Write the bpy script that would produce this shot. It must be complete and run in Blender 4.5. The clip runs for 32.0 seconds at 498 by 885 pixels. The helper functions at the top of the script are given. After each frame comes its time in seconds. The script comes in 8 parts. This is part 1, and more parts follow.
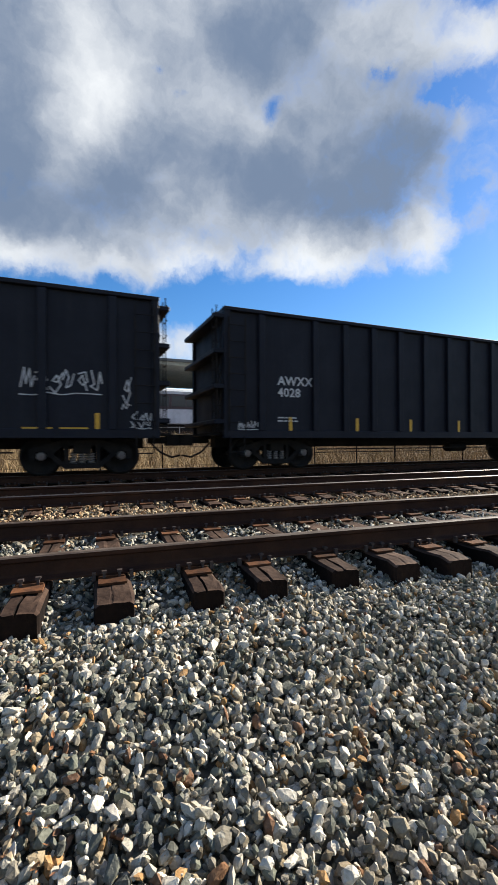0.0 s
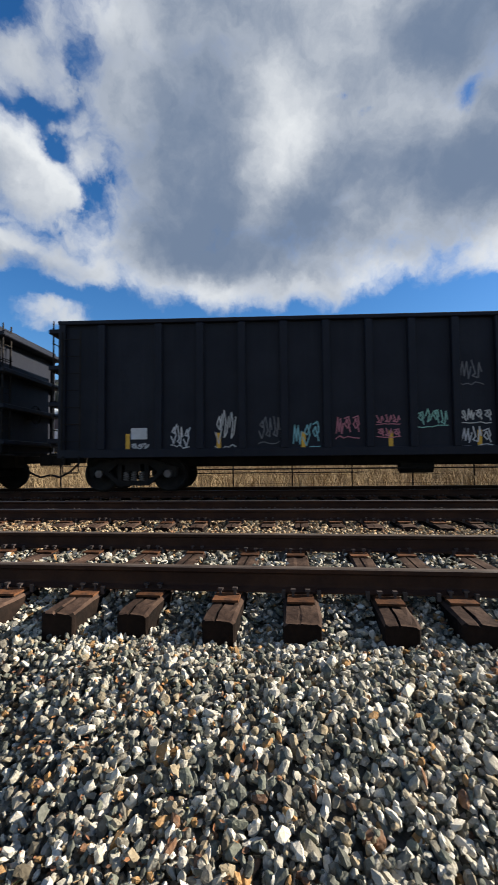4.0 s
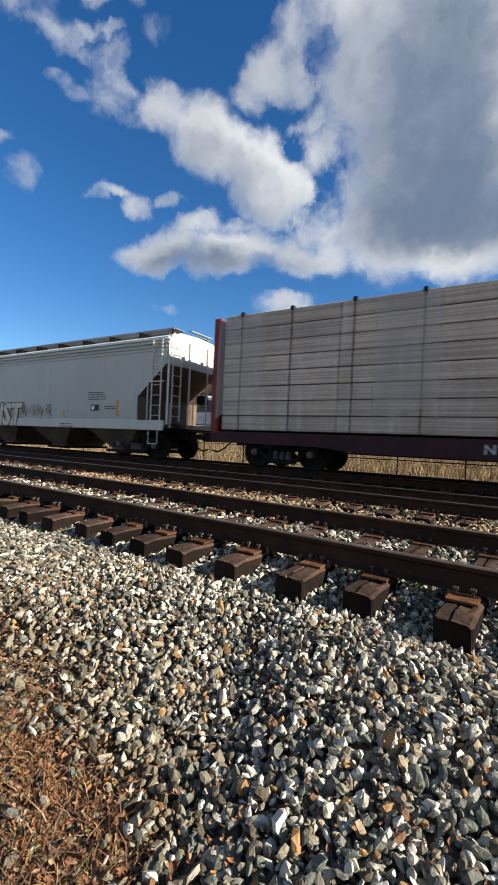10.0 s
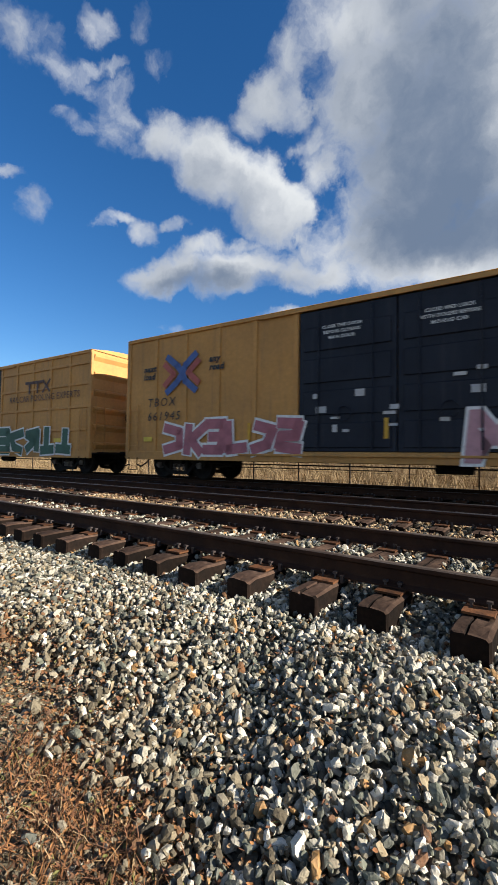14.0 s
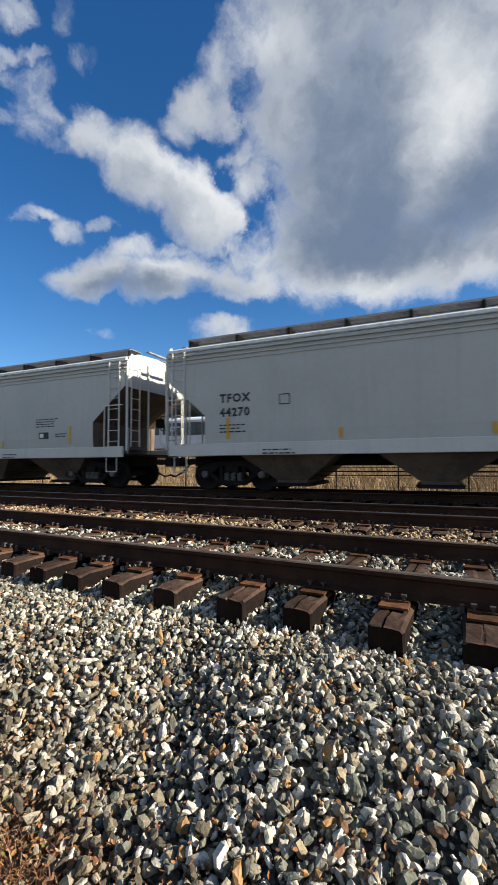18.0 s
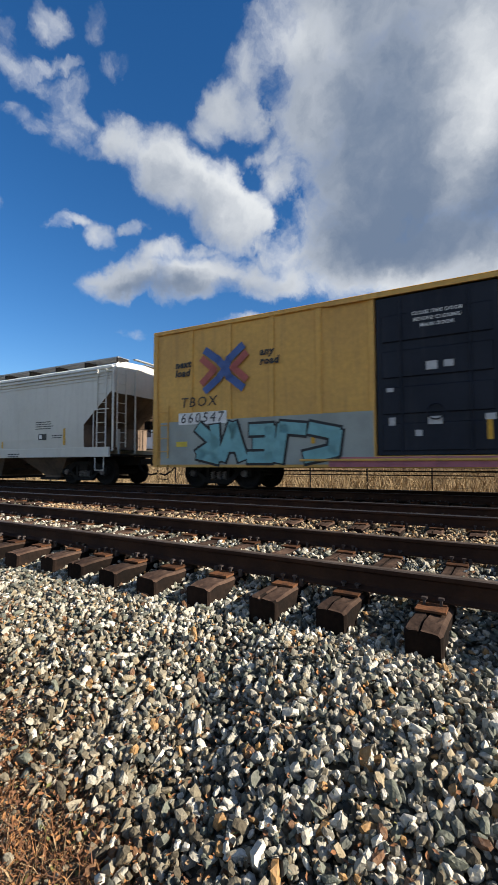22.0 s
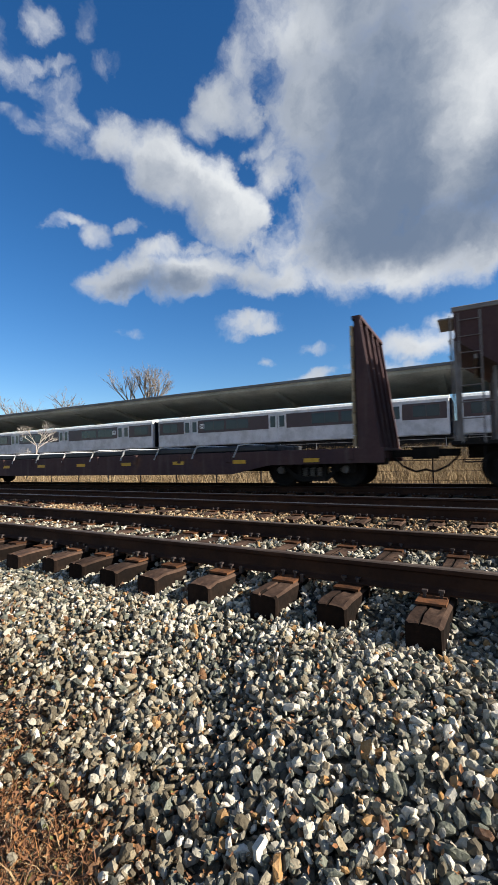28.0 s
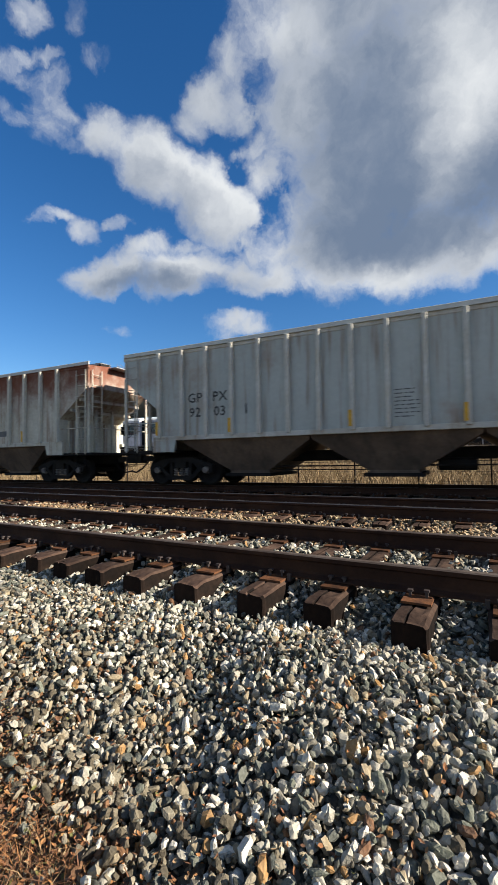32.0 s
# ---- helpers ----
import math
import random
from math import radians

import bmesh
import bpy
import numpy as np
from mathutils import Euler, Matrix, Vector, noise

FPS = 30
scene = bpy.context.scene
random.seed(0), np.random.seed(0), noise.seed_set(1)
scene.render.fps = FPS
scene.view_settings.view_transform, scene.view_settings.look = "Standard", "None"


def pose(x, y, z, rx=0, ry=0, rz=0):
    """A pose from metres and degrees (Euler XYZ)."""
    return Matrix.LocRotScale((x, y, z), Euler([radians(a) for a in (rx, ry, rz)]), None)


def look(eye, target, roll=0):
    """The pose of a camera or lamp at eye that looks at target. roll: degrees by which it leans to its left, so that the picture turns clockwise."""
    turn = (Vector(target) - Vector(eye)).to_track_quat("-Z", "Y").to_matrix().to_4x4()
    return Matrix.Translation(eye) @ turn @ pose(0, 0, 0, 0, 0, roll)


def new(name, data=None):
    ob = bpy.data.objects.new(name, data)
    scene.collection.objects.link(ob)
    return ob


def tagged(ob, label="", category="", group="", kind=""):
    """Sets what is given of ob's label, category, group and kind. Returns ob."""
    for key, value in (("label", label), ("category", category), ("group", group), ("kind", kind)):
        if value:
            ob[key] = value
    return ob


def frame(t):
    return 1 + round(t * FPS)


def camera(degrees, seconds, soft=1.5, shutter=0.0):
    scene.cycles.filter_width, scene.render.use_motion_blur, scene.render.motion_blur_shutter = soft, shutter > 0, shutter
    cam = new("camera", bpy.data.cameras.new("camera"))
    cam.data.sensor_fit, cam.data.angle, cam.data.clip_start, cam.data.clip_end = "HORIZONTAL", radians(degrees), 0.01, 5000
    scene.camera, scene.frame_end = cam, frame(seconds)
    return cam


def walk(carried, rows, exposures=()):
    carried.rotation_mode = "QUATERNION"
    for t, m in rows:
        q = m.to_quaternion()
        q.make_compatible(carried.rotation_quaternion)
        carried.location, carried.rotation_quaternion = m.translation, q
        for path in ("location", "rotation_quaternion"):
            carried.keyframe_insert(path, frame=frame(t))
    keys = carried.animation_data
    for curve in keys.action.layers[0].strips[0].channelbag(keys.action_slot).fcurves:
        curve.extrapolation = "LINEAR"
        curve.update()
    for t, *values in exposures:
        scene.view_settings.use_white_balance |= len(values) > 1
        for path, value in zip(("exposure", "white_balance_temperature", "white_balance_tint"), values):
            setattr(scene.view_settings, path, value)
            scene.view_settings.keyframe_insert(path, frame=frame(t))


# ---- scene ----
cam = camera(60.92, 32.0, soft=1.1, shutter=0.12)
PATH = [
    (0, (0.554, -3.453, 1.010), (1.217, -1.566, 1.013), -0.30),
    (0.5, (0.563, -3.461, 1.018), (1.171, -1.556, 1.012), -0.45),
    (1, (0.572, -3.459, 1.024), (1.161, -1.547, 1.015), -0.26),
    (1.5, (0.567, -3.467, 1.032), (1.154, -1.555, 1.031), -0.05),
    (2, (0.568, -3.460, 1.036), (1.154, -1.548, 1.047), 0.00),
    (2.5, (0.566, -3.461, 1.042), (1.133, -1.543, 1.068), 0.02),
    (4.5, (0.597, -3.369, 1.038), (-0.136, -1.513, 1.165), -0.16),
    (5, (0.512, -3.412, 1.033), (-0.757, -1.869, 1.118), 0.35),
    (5.5, (0.469, -3.445, 1.011), (-1.023, -2.114, 1.047), 1.20),
    (6, (0.475, -3.431, 1.002), (-1.022, -2.105, 1.022), 1.82),
    (6.5, (0.467, -3.419, 1.003), (-1.001, -2.060, 1.018), 2.02),
    (7, (0.462, -3.423, 1.002), (-0.994, -2.052, 1.010), 2.19),
    (7.5, (0.451, -3.425, 1.001), (-0.997, -2.045, 0.996), 2.43),
    (8, (0.446, -3.422, 0.998), (-0.979, -2.018, 0.984), 2.59),
    (8.5, (0.445, -3.404, 0.992), (-0.934, -1.955, 0.973), 2.65),
    (9, (0.464, -3.386, 1.001), (-0.837, -1.868, 0.983), 2.78),
    (9.5, (0.485, -3.380, 1.000), (-0.730, -1.791, 0.989), 2.75),
    (10, (0.495, -3.375, 0.998), (-0.651, -1.736, 0.997), 2.63),
    (10.5, (0.518, -3.370, 1.001), (-0.595, -1.709, 1.017), 2.47),
    (11, (0.524, -3.371, 1.002), (-0.590, -1.710, 1.036), 2.21),
    (11.5, (0.528, -3.369, 0.999), (-0.605, -1.722, 1.050), 1.91),
    (12, (0.535, -3.378, 1.006), (-0.625, -1.750, 1.066), 1.63),
    (12.5, (0.534, -3.380, 1.009), (-0.658, -1.776, 1.075), 1.32),
    (13, (0.527, -3.389, 1.010), (-0.685, -1.800, 1.078), 1.27),
    (13.5, (0.522, -3.391, 1.007), (-0.690, -1.801, 1.078), 1.06),
    (14, (0.526, -3.394, 1.003), (-0.660, -1.785, 1.077), 0.87),
    (14.5, (0.537, -3.382, 1.004), (-0.604, -1.741, 1.078), 0.59),
    (15, (0.533, -3.374, 1.000), (-0.558, -1.700, 1.070), 0.28),
    (15.5, (0.531, -3.354, 0.993), (-0.513, -1.649, 1.058), 0.01),
    (17.5, (0.575, -3.357, 1.000), (-0.347, -1.585, 1.101), -0.20),
    (18, (0.575, -3.354, 1.000), (-0.345, -1.581, 1.105), -0.26),
    (18.5, (0.572, -3.350, 1.004), (-0.364, -1.585, 1.106), -0.33),
    (19, (0.568, -3.355, 1.006), (-0.388, -1.601, 1.105), -0.45),
    (19.5, (0.570, -3.350, 1.002), (-0.414, -1.612, 1.105), -0.71),
    (20, (0.571, -3.360, 1.003), (-0.434, -1.634, 1.116), -0.75),
    (20.5, (0.573, -3.374, 1.005), (-0.446, -1.657, 1.129), -0.67),
    (21, (0.570, -3.378, 1.004), (-0.456, -1.666, 1.130), -0.43),
    (21.5, (0.560, -3.379, 1.007), (-0.472, -1.670, 1.125), -0.22),
    (22, (0.547, -3.371, 1.002), (-0.490, -1.663, 1.104), -0.08),
    (22.5, (0.543, -3.359, 0.998), (-0.495, -1.651, 1.085), -0.03),
    (23, (0.549, -3.356, 0.999), (-0.490, -1.648, 1.072), -0.02),
    (23.5, (0.542, -3.346, 0.998), (-0.491, -1.635, 1.064), -0.12),
    (24, (0.542, -3.352, 0.998), (-0.481, -1.635, 1.068), -0.21),
    (24.5, (0.556, -3.357, 1.000), (-0.446, -1.627, 1.076), -0.30),
    (25, (0.564, -3.354, 0.998), (-0.414, -1.612, 1.081), -0.45),
    (25.5, (0.563, -3.349, 1.001), (-0.390, -1.593, 1.083), -0.50),
    (27.5, (0.568, -3.356, 1.000), (-0.435, -1.628, 1.095), -1.16),
    (28, (0.567, -3.349, 0.999), (-0.474, -1.643, 1.086), -1.33),
    (28.5, (0.558, -3.340, 0.998), (-0.511, -1.651, 1.075), -1.32),
    (29, (0.560, -3.346, 0.996), (-0.532, -1.672, 1.067), -1.32),
    (29.5, (0.559, -3.352, 0.998), (-0.543, -1.684, 1.065), -1.08),
    (30, (0.556, -3.348, 0.993), (-0.550, -1.683, 1.063), -0.93),
    (30.5, (0.547, -3.348, 0.996), (-0.554, -1.679, 1.066), -0.72),
    (31, (0.548, -3.356, 0.996), (-0.534, -1.675, 1.072), -0.63),
    (31.5, (0.550, -3.349, 0.996), (-0.497, -1.647, 1.077), -0.69),
    (32, (0.558, -3.344, 0.999), (-0.433, -1.609, 1.082), -0.86),
]
walk(cam, [(t, look(eye, target, roll)) for t, eye, target, roll in PATH],
     exposures=[(0, 1.62), (2.5, 1.62), (4.5, 1.38), (32, 1.38)])

# ---------------------------------------------------------------- light
SUN_AZ, SUN_EL = radians(12.5), radians(26.5)   # azimuth from +x towards +y
sun_dir = Vector((math.cos(SUN_AZ) * math.cos(SUN_EL), math.sin(SUN_AZ) * math.cos(SUN_EL), math.sin(SUN_EL)))
sun = new("sun", bpy.data.lights.new("sun", "SUN"))
sun.data.energy, sun.data.angle, sun.data.color = 4.7, radians(0.55), (1.0, 0.925, 0.80)
sun.matrix_world = look((60, 20, 60), Vector((60, 20, 60)) - sun_dir)


def way(az, el):
    """A direction; az in degrees to the left of +y, el above the horizon."""
    a, e = radians(az), radians(el)
    return Vector((-math.sin(a) * math.cos(e), math.cos(a) * math.cos(e), math.sin(e)))


# clouds, each an oval of the sky: azimuth, elevation, half width, half height, tilt (degrees), weight
WHITE_HEAP = [(47, 36.7, 5.3, 2.6, -12.4, 0.75), (40.7, 34.4, 7.6, 4, -23.4, 1.1), (33.4, 31.5, 7.3, 4.7, -27.4, 1.15), (29.2, 29.2, 3.9, 3, -0.5, 0.8), (46.9, 23.4, 6, 2.4, 18.1, 0.9),
    (38.8, 24.3, 8.8, 3.2, 3.5, 1.1), (30.4, 23.7, 5.6, 2.4, -7.5, 0.9), (43.3, 26.4, 4.1, 1.4, 15.1, 0.7), (37.7, 27.1, 3.4, 1.1, 3.4, 0.6), (34.4, 41, 2.7, 3.1, -9, 0.8),
    (36.5, 38.9, 1.8, 1.7, 4.2, 0.45), (31.7, 44.3, 2.4, 2.8, -13.9, 0.4), (27, 26.7, 3.8, 3.9, -1.4, 0.55), (26.8, 33.8, 3.5, 2.9, -37, 0.62), (30.2, 41.5, 2.4, 4.4, -7.6, 0.42),
    (25.3, 23.7, 4.2, 2.4, -2, 0.8), (29.1, 37.6, 2.9, 2.4, -0.5, 0.45)]
GREY_BANK = [(13.8, 34.7, 10.7, 14.4, -9.4, 1.2), (19.6, 40.3, 7.2, 8.3, -6.7, 1), (21, 46, 7.5, 4.7, -6.3, 0.9), (17.3, 26.7, 7.3, 6.2, -5.9, 1.1), (7, 25.7, 8.6, 6.2, -10.5, 1.15),
    (2.7, 37, 12.4, 16.2, -17.2, 1.25), (11.8, 49.4, 12.4, 6.4, -13.8, 1.2), (-3.1, 24.2, 6.4, 4.6, -15.1, 1.1), (12.6, 22.5, 4.5, 2.5, -7, 0.8), (21.1, 24.2, 4.1, 2.7, -3.8, 0.7),
    (25.7, 47.8, 3.7, 1.9, -3, 0.4), (9.1, 23.4, 7.7, 3.7, 2.7, 1), (-3.7, 24.8, 16.4, 4.6, 1.8, 1.1), (-18, 34.2, 29.6, 12.4, -0.7, 1.3), (-29.2, 25.1, 11.8, 5.1, -1.7, 1.1),
    (-41.2, 25, 4.5, 4.8, 9.5, 1), (-40.9, 32.8, 5.6, 5.7, -13.6, 1), (-6.8, 43.3, 26.7, 10.6, 7, 1.3), (-35.6, 42.6, 11.6, 5, -13, 1.1), (-47.5, 40.6, 5.3, 2.7, -21.1, 0.9),
    (-45.2, 33.5, 2.6, 2.2, 13.8, 0.7), (-18.2, 54, 28.5, 8, -1, 1.2)]
WISPS = [(57.8, 44.5, 2, 1.4, 20.5, 0.5), (57.1, 40.3, 3, 1.2, 10, 0.42), (53.6, 38.3, 2.9, 1.1, -19.1, 0.42), (49.9, 43, 1.9, 0.9, 21.5, 0.3), (54.2, 36, 3.1, 1.2, 1.1, 0.26),
    (58.6, 36.4, 1.9, 0.7, -1.2, 0.3), (56.2, 42, 1.5, 0.6, 18.4, 0.26), (74, 41.5, 3.9, 2, 20.5, 0.42), (73.5, 39.4, 3.5, 1, 30.5, 0.34), (65.4, 41.9, 3.1, 2, -10.7, 0.36),
    (62.5, 40.5, 3.6, 1.2, 4.3, 0.4), (58.6, 41.4, 2, 0.9, 31.9, 0.42), (55.9, 39.9, 2, 1.5, -31.7, 0.34), (59, 37, 2.5, 1, -7.5, 0.34), (55.3, 37.4, 2.6, 2.1, -9.5, 0.34),
    (68.2, 30.5, 2.6, 0.7, 0.3, 0.46), (74.3, 31.2, 2, 0.6, -23.1, 0.3), (64.4, 27.9, 1.3, 1.6, -18.8, 0.22), (52.4, 44.8, 1.1, 1.8, -1.6, 0.2), (54.6, 28.3, 2.8, 0.9, 19.6, 0.62),
    (51.3, 27.8, 1.9, 1.5, -15.2, 0.5), (46.9, 28.6, 1.7, 0.7, 8.2, 0.34), (29.4, 17.8, 3.2, 1.1, 5.4, 0.62), (33.1, 16.9, 2.2, 1, 0.7, 0.3), (31.5, 18.4, 4.3, 1.4, 9.3, 0.62),
    (22.2, 14.5, 3.3, 0.9, -4.2, 0.36), (28.8, 12.5, 1.3, 0.8, -1.8, 0.34), (46.5, 16.6, 1.8, 0.7, 4.6, 0.16), (83.9, 24.9, 2.7, 0.8, 9.3, 0.34), (83.4, 34.8, 3.7, 1.7, 24.9, 0.36)]
LOW_BANK = [(4, 15.5, 4.7, 1.7, -1.2, 0.9), (8.6, 14, 5.7, 2.1, -1.5, 0.8), (-0.2, 13.9, 3.9, 2.6, -8.3, 0.9), (13.2, 11.6, 4.8, 1.1, -3.8, 0.5), (-5.2, 13.2, 5.3, 2.7, -9.4, 0.9),
    (-11.5, 12.7, 4.9, 2.3, -11.3, 0.6), (23.4, 10.7, 4, 1.1, 8.6, 0.5)]
GAPS = [(-46.4, 36.4, 2.4, 1.1, -18.6, 1.2), (-42.8, 37, 1.7, 0.7, -7.8, 0.6), (-37.3, 39.8, 1.4, 1.2, 23.9, 0.7), (-7.5, 40.5, 1.9, 0.4, 6.1, 0.8), (-10.8, 39.8, 1, 0.5, 3.8, 0.5),
    (-22.7, 37.7, 1.6, 1.6, -3.6, 0.6), (-30.8, 33.8, 1.2, 1.1, -7.9, 0.35), (-46.8, 27.9, 1.2, 2.2, -24.3, 0.8), (24.2, 32.3, 1.4, 1.4, -20.4, 0.6), (31.1, 35.2, 2.1, 1.2, -34.9, 0.9),
    (28, 29.8, 1.4, 2.2, -9.9, 0.6), (29.2, 40.5, 0.8, 2.4, -0.4, 0.5), (30, 27.3, 0.8, 1.7, -0.1, 0.4), (31, 37.8, 1.6, 1.1, 0.7, 0.5)]
DARK = [(13.8, 32.5, 8.9, 11.5, -8.9, 0.72), (9.7, 26.7, 7.2, 4.3, -9.5, 0.5), (19.7, 37.9, 4.2, 6.4, -6.3, 0.6), (16.9, 27, 5.2, 3.2, -6.1, 0.4), (39.2, 23.2, 9.2, 1.9, 3.5, 0.8),
    (46.5, 22.3, 4.8, 1.5, 14, 0.6), (30, 23.1, 4.3, 1.6, -0.2, 0.6), (44.4, 32.7, 4, 1.9, -31.4, 0.3), (37.7, 29.6, 5.9, 1.4, -19.5, 0.45), (33.8, 39.5, 1.8, 1.5, 2.5, 0.3),
    (-0.2, 30.4, 6.6, 6, -16.4, 0.3), (-26.3, 36.8, 22.5, 14.6, -5.7, 0.6), (-20.3, 31.4, 20.2, 6.5, -1.9, 1.12), (5.9, 29, 9.1, 5.1, 11.4, 0.55), (9.5, 38.2, 6.2, 8.4, 17, 0.5),
    (-40.9, 33.3, 4.6, 3.1, -4.9, 1.12), (-18.1, 43.7, 10.8, 2.9, -0.8, 0.62), (-32.1, 28.9, 6.7, 4.1, -7.6, 0.75), (-6.6, 25.3, 9.5, 2.1, 4.3, 0.5), (-18.2, 54, 28.5, 7.3, -1, 0.88),
    (-26.3, 39.6, 17.7, 8.4, -6.1, 0.75), (-37.6, 29.2, 8.9, 5.1, -10.6, 0.4)]
BRIGHT = [(4.8, 31, 2.4, 6.4, -34.9, 0.5), (-1, 37, 3.1, 6.8, -31.7, 0.5), (38.4, 36.5, 5.4, 2, -21.6, 0.5), (32.2, 33.6, 5.1, 2.4, -27.3, 0.4), (3.4, 35.3, 3.3, 7, -24.4, 0.8),
    (2.4, 43, 3.4, 3.3, -19.4, 0.8), (24.2, 46.2, 4.9, 2.9, -4, 0.7), (10.5, 21.9, 5.7, 2.2, -7.7, 0.8), (20, 22.8, 3.5, 1.6, -4.1, 0.5), (-1.7, 22.3, 4.2, 2.3, -13.3, 0.5),
    (21.2, 40.4, 2.4, 3.9, -5.7, 0.3), (-0.6, 39.3, 4.8, 2.3, 10.4, 0.44), (-19.5, 37.1, 4.8, 2.5, -17.7, 0.44), (-31.4, 41.6, 4.8, 3.5, -9.8, 0.44), (-32.1, 31.6, 3.1, 2.1, -33.1, 0.33),
    (-42.8, 25, 4, 5, 20.3, 0.5), (7.8, 22.4, 7.4, 2, 9.8, 0.44), (-14.1, 22.4, 14, 1.4, 0.9, 0.39), (-30.6, 22.2, 8.4, 1.7, -5.4, 0.39), (-26.3, 34.3, 3.7, 1.6, -30, 0.22),
    (-46.4, 39.8, 2.8, 2.4, -19.9, 0.33)]


def build_world():
    w = bpy.data.worlds.new("sky")
    scene.world = w
    w.use_nodes = True
    nt = w.node_tree
    N, L = nt.nodes, nt.links
    N.clear()

    def op(kind, a, b=None, c=None):
        n = N.new("ShaderNodeMath")
        n.operation = kind
        for i, v in enumerate((a, b, c)):
            if v is None:
                continue
            if isinstance(v, (int, float)):
                n.inputs[i].default_value = v
            else:
                L.new(v, n.inputs[i])
        return n.outputs[0]

    sky = N.new("ShaderNodeTexSky")
    sky.sky_type, sky.sun_disc = "NISHITA", False
    sky.sun_elevation, sky.sun_rotation = SUN_EL, radians(90) - SUN_AZ
    sky.air_density, sky.dust_density, sky.ozone_density = 1.0, 0.3, 3.5
    tc = N.new("ShaderNodeTexCoord")
    nrm = N.new("ShaderNodeVectorMath")
    nrm.operation = "NORMALIZE"
    L.new(tc.outputs["Generated"], nrm.inputs[0])

    def noise_of(scale, detail, vec, rough=0.55):
        n = N.new("ShaderNodeTexNoise")
        n.inputs["Scale"].default_value, n.inputs["Detail"].default_value, n.inputs["Roughness"].default_value = scale, detail, rough
        L.new(vec, n.inputs["Vector"])
        return n
    def moved(vec, noise_node, amount, shift=(0.0, 0.0, 0.0)):
        """vec pushed about by a noise, then shifted and made a direction again."""
        sub = N.new("ShaderNodeVectorMath")
        sub.operation = "SUBTRACT"
        L.new(noise_node.outputs["Color"], sub.inputs[0])
        sub.inputs[1].default_value = (0.5, 0.5, 0.5)
        mad = N.new("ShaderNodeVectorMath")
        mad.operation = "MULTIPLY_ADD"
        L.new(sub.outputs[0], mad.inputs[0])
        mad.inputs[1].default_value = (amount, amount, amount)
        L.new(vec, mad.inputs[2])
        add = N.new("ShaderNodeVectorMath")
        add.operation = "ADD"
        L.new(mad.outputs[0], add.inputs[0])
        add.inputs[1].default_value = shift
        unit = N.new("ShaderNodeVectorMath")
        unit.operation = "NORMALIZE"
        L.new(add.outputs[0], unit.inputs[0])
        return unit.outputs[0]

    def along_axis(vec, axis):
        dot = N.new("ShaderNodeVectorMath")
        dot.operation = "DOT_PRODUCT"
        L.new(vec, dot.inputs[0])
        dot.inputs[1].default_value = axis
        return dot.outputs["Value"]

    def ovals(rows, vec, add=False):
        """Density of a heap of ovals: 1 in the middle of each, 0 at its rim, negative outside."""
        total = None
        for az, el, half_w, half_h, tilt, wt in rows:
            d = way(az, el)
            right = d.cross(Vector((0, 0, 1))).normalized()
            up = right.cross(d)
            c, s_ = math.cos(radians(tilt)), math.sin(radians(tilt))
            u, v = right * c + up * s_, up * c - right * s_
            p, q = along_axis(vec, u / math.sin(radians(half_w))), along_axis(vec, v / math.sin(radians(half_h)))
            r2 = op("MULTIPLY_ADD", p, p, op("MULTIPLY", q, q))
            if add:
                e = op("MULTIPLY", op("EXPONENT", op("MULTIPLY", r2, -1.2)), wt)
                total = e if total is None else op("ADD", total, e)
            else:
                e = op("MULTIPLY_ADD", r2, -wt - 0.12, wt)
                total = e if total is None else op("SMOOTH_MAX", total, e, 0.22)
        return total

    def ramp(v, lo, hi, a=0.0, b=1.0):
        r = N.new("ShaderNodeMapRange")
        r.interpolation_type = "SMOOTHSTEP"
        L.new(v, r.inputs["Value"])
        for i, q in ((1, lo), (2, hi), (3, a), (4, b)):
            r.inputs[i].default_value = q
        return r.outputs[0]
    plainway = nrm.outputs[0]
    warp = noise_of(10.0, 10.0, plainway, 0.62)
    bent = moved(plainway, warp, 0.085)
    above = moved(plainway, warp, 0.085, (0.018, 0.0, 0.045))
    fine = op("SUBTRACT", noise_of(14.0, 12.0, bent, 0.62).outputs["Fac"], 0.5)
    billow = op("SUBTRACT", noise_of(6.0, 5.0, bent, 0.5).outputs["Fac"], 0.5)
    torn = ramp(noise_of(30.0, 6.0, plainway, 0.6).outputs["Fac"], 0.36, 0.64, 0.35, 1.45)
    # unseen scattered cumulus added behind the camera to brighten the car sides
    sepw = N.new("ShaderNodeSeparateXYZ")
    L.new(plainway, sepw.inputs[0])
    behind = ramp(sepw.outputs["Y"], 0.10, -0.25)
    loose = op("MULTIPLY_ADD", noise_of(2.6, 8.0, plainway, 0.5).outputs["Fac"], 5.0, -2.5)
    loose = op("MINIMUM", op("MULTIPLY_ADD", behind, 3.0, op("ADD", loose, -3.0)), 1.0)
    bank = ovals(GREY_BANK, bent)
    heap = op("SMOOTH_MAX", ovals(WHITE_HEAP + LOW_BANK, bent), op("ADD", ovals(WISPS, bent), -0.13), 0.06)
    holes = op("MULTIPLY", ovals(GAPS, bent, True), torn)
    body = op("SUBTRACT", op("MAXIMUM", op("SMOOTH_MAX", bank, heap, 0.12), loose), op("MULTIPLY", holes, 1.05))
    cover = ramp(op("MULTIPLY_ADD", fine, 2.1, op("MULTIPLY_ADD", billow, 0.6, body)), -0.30, 0.95)
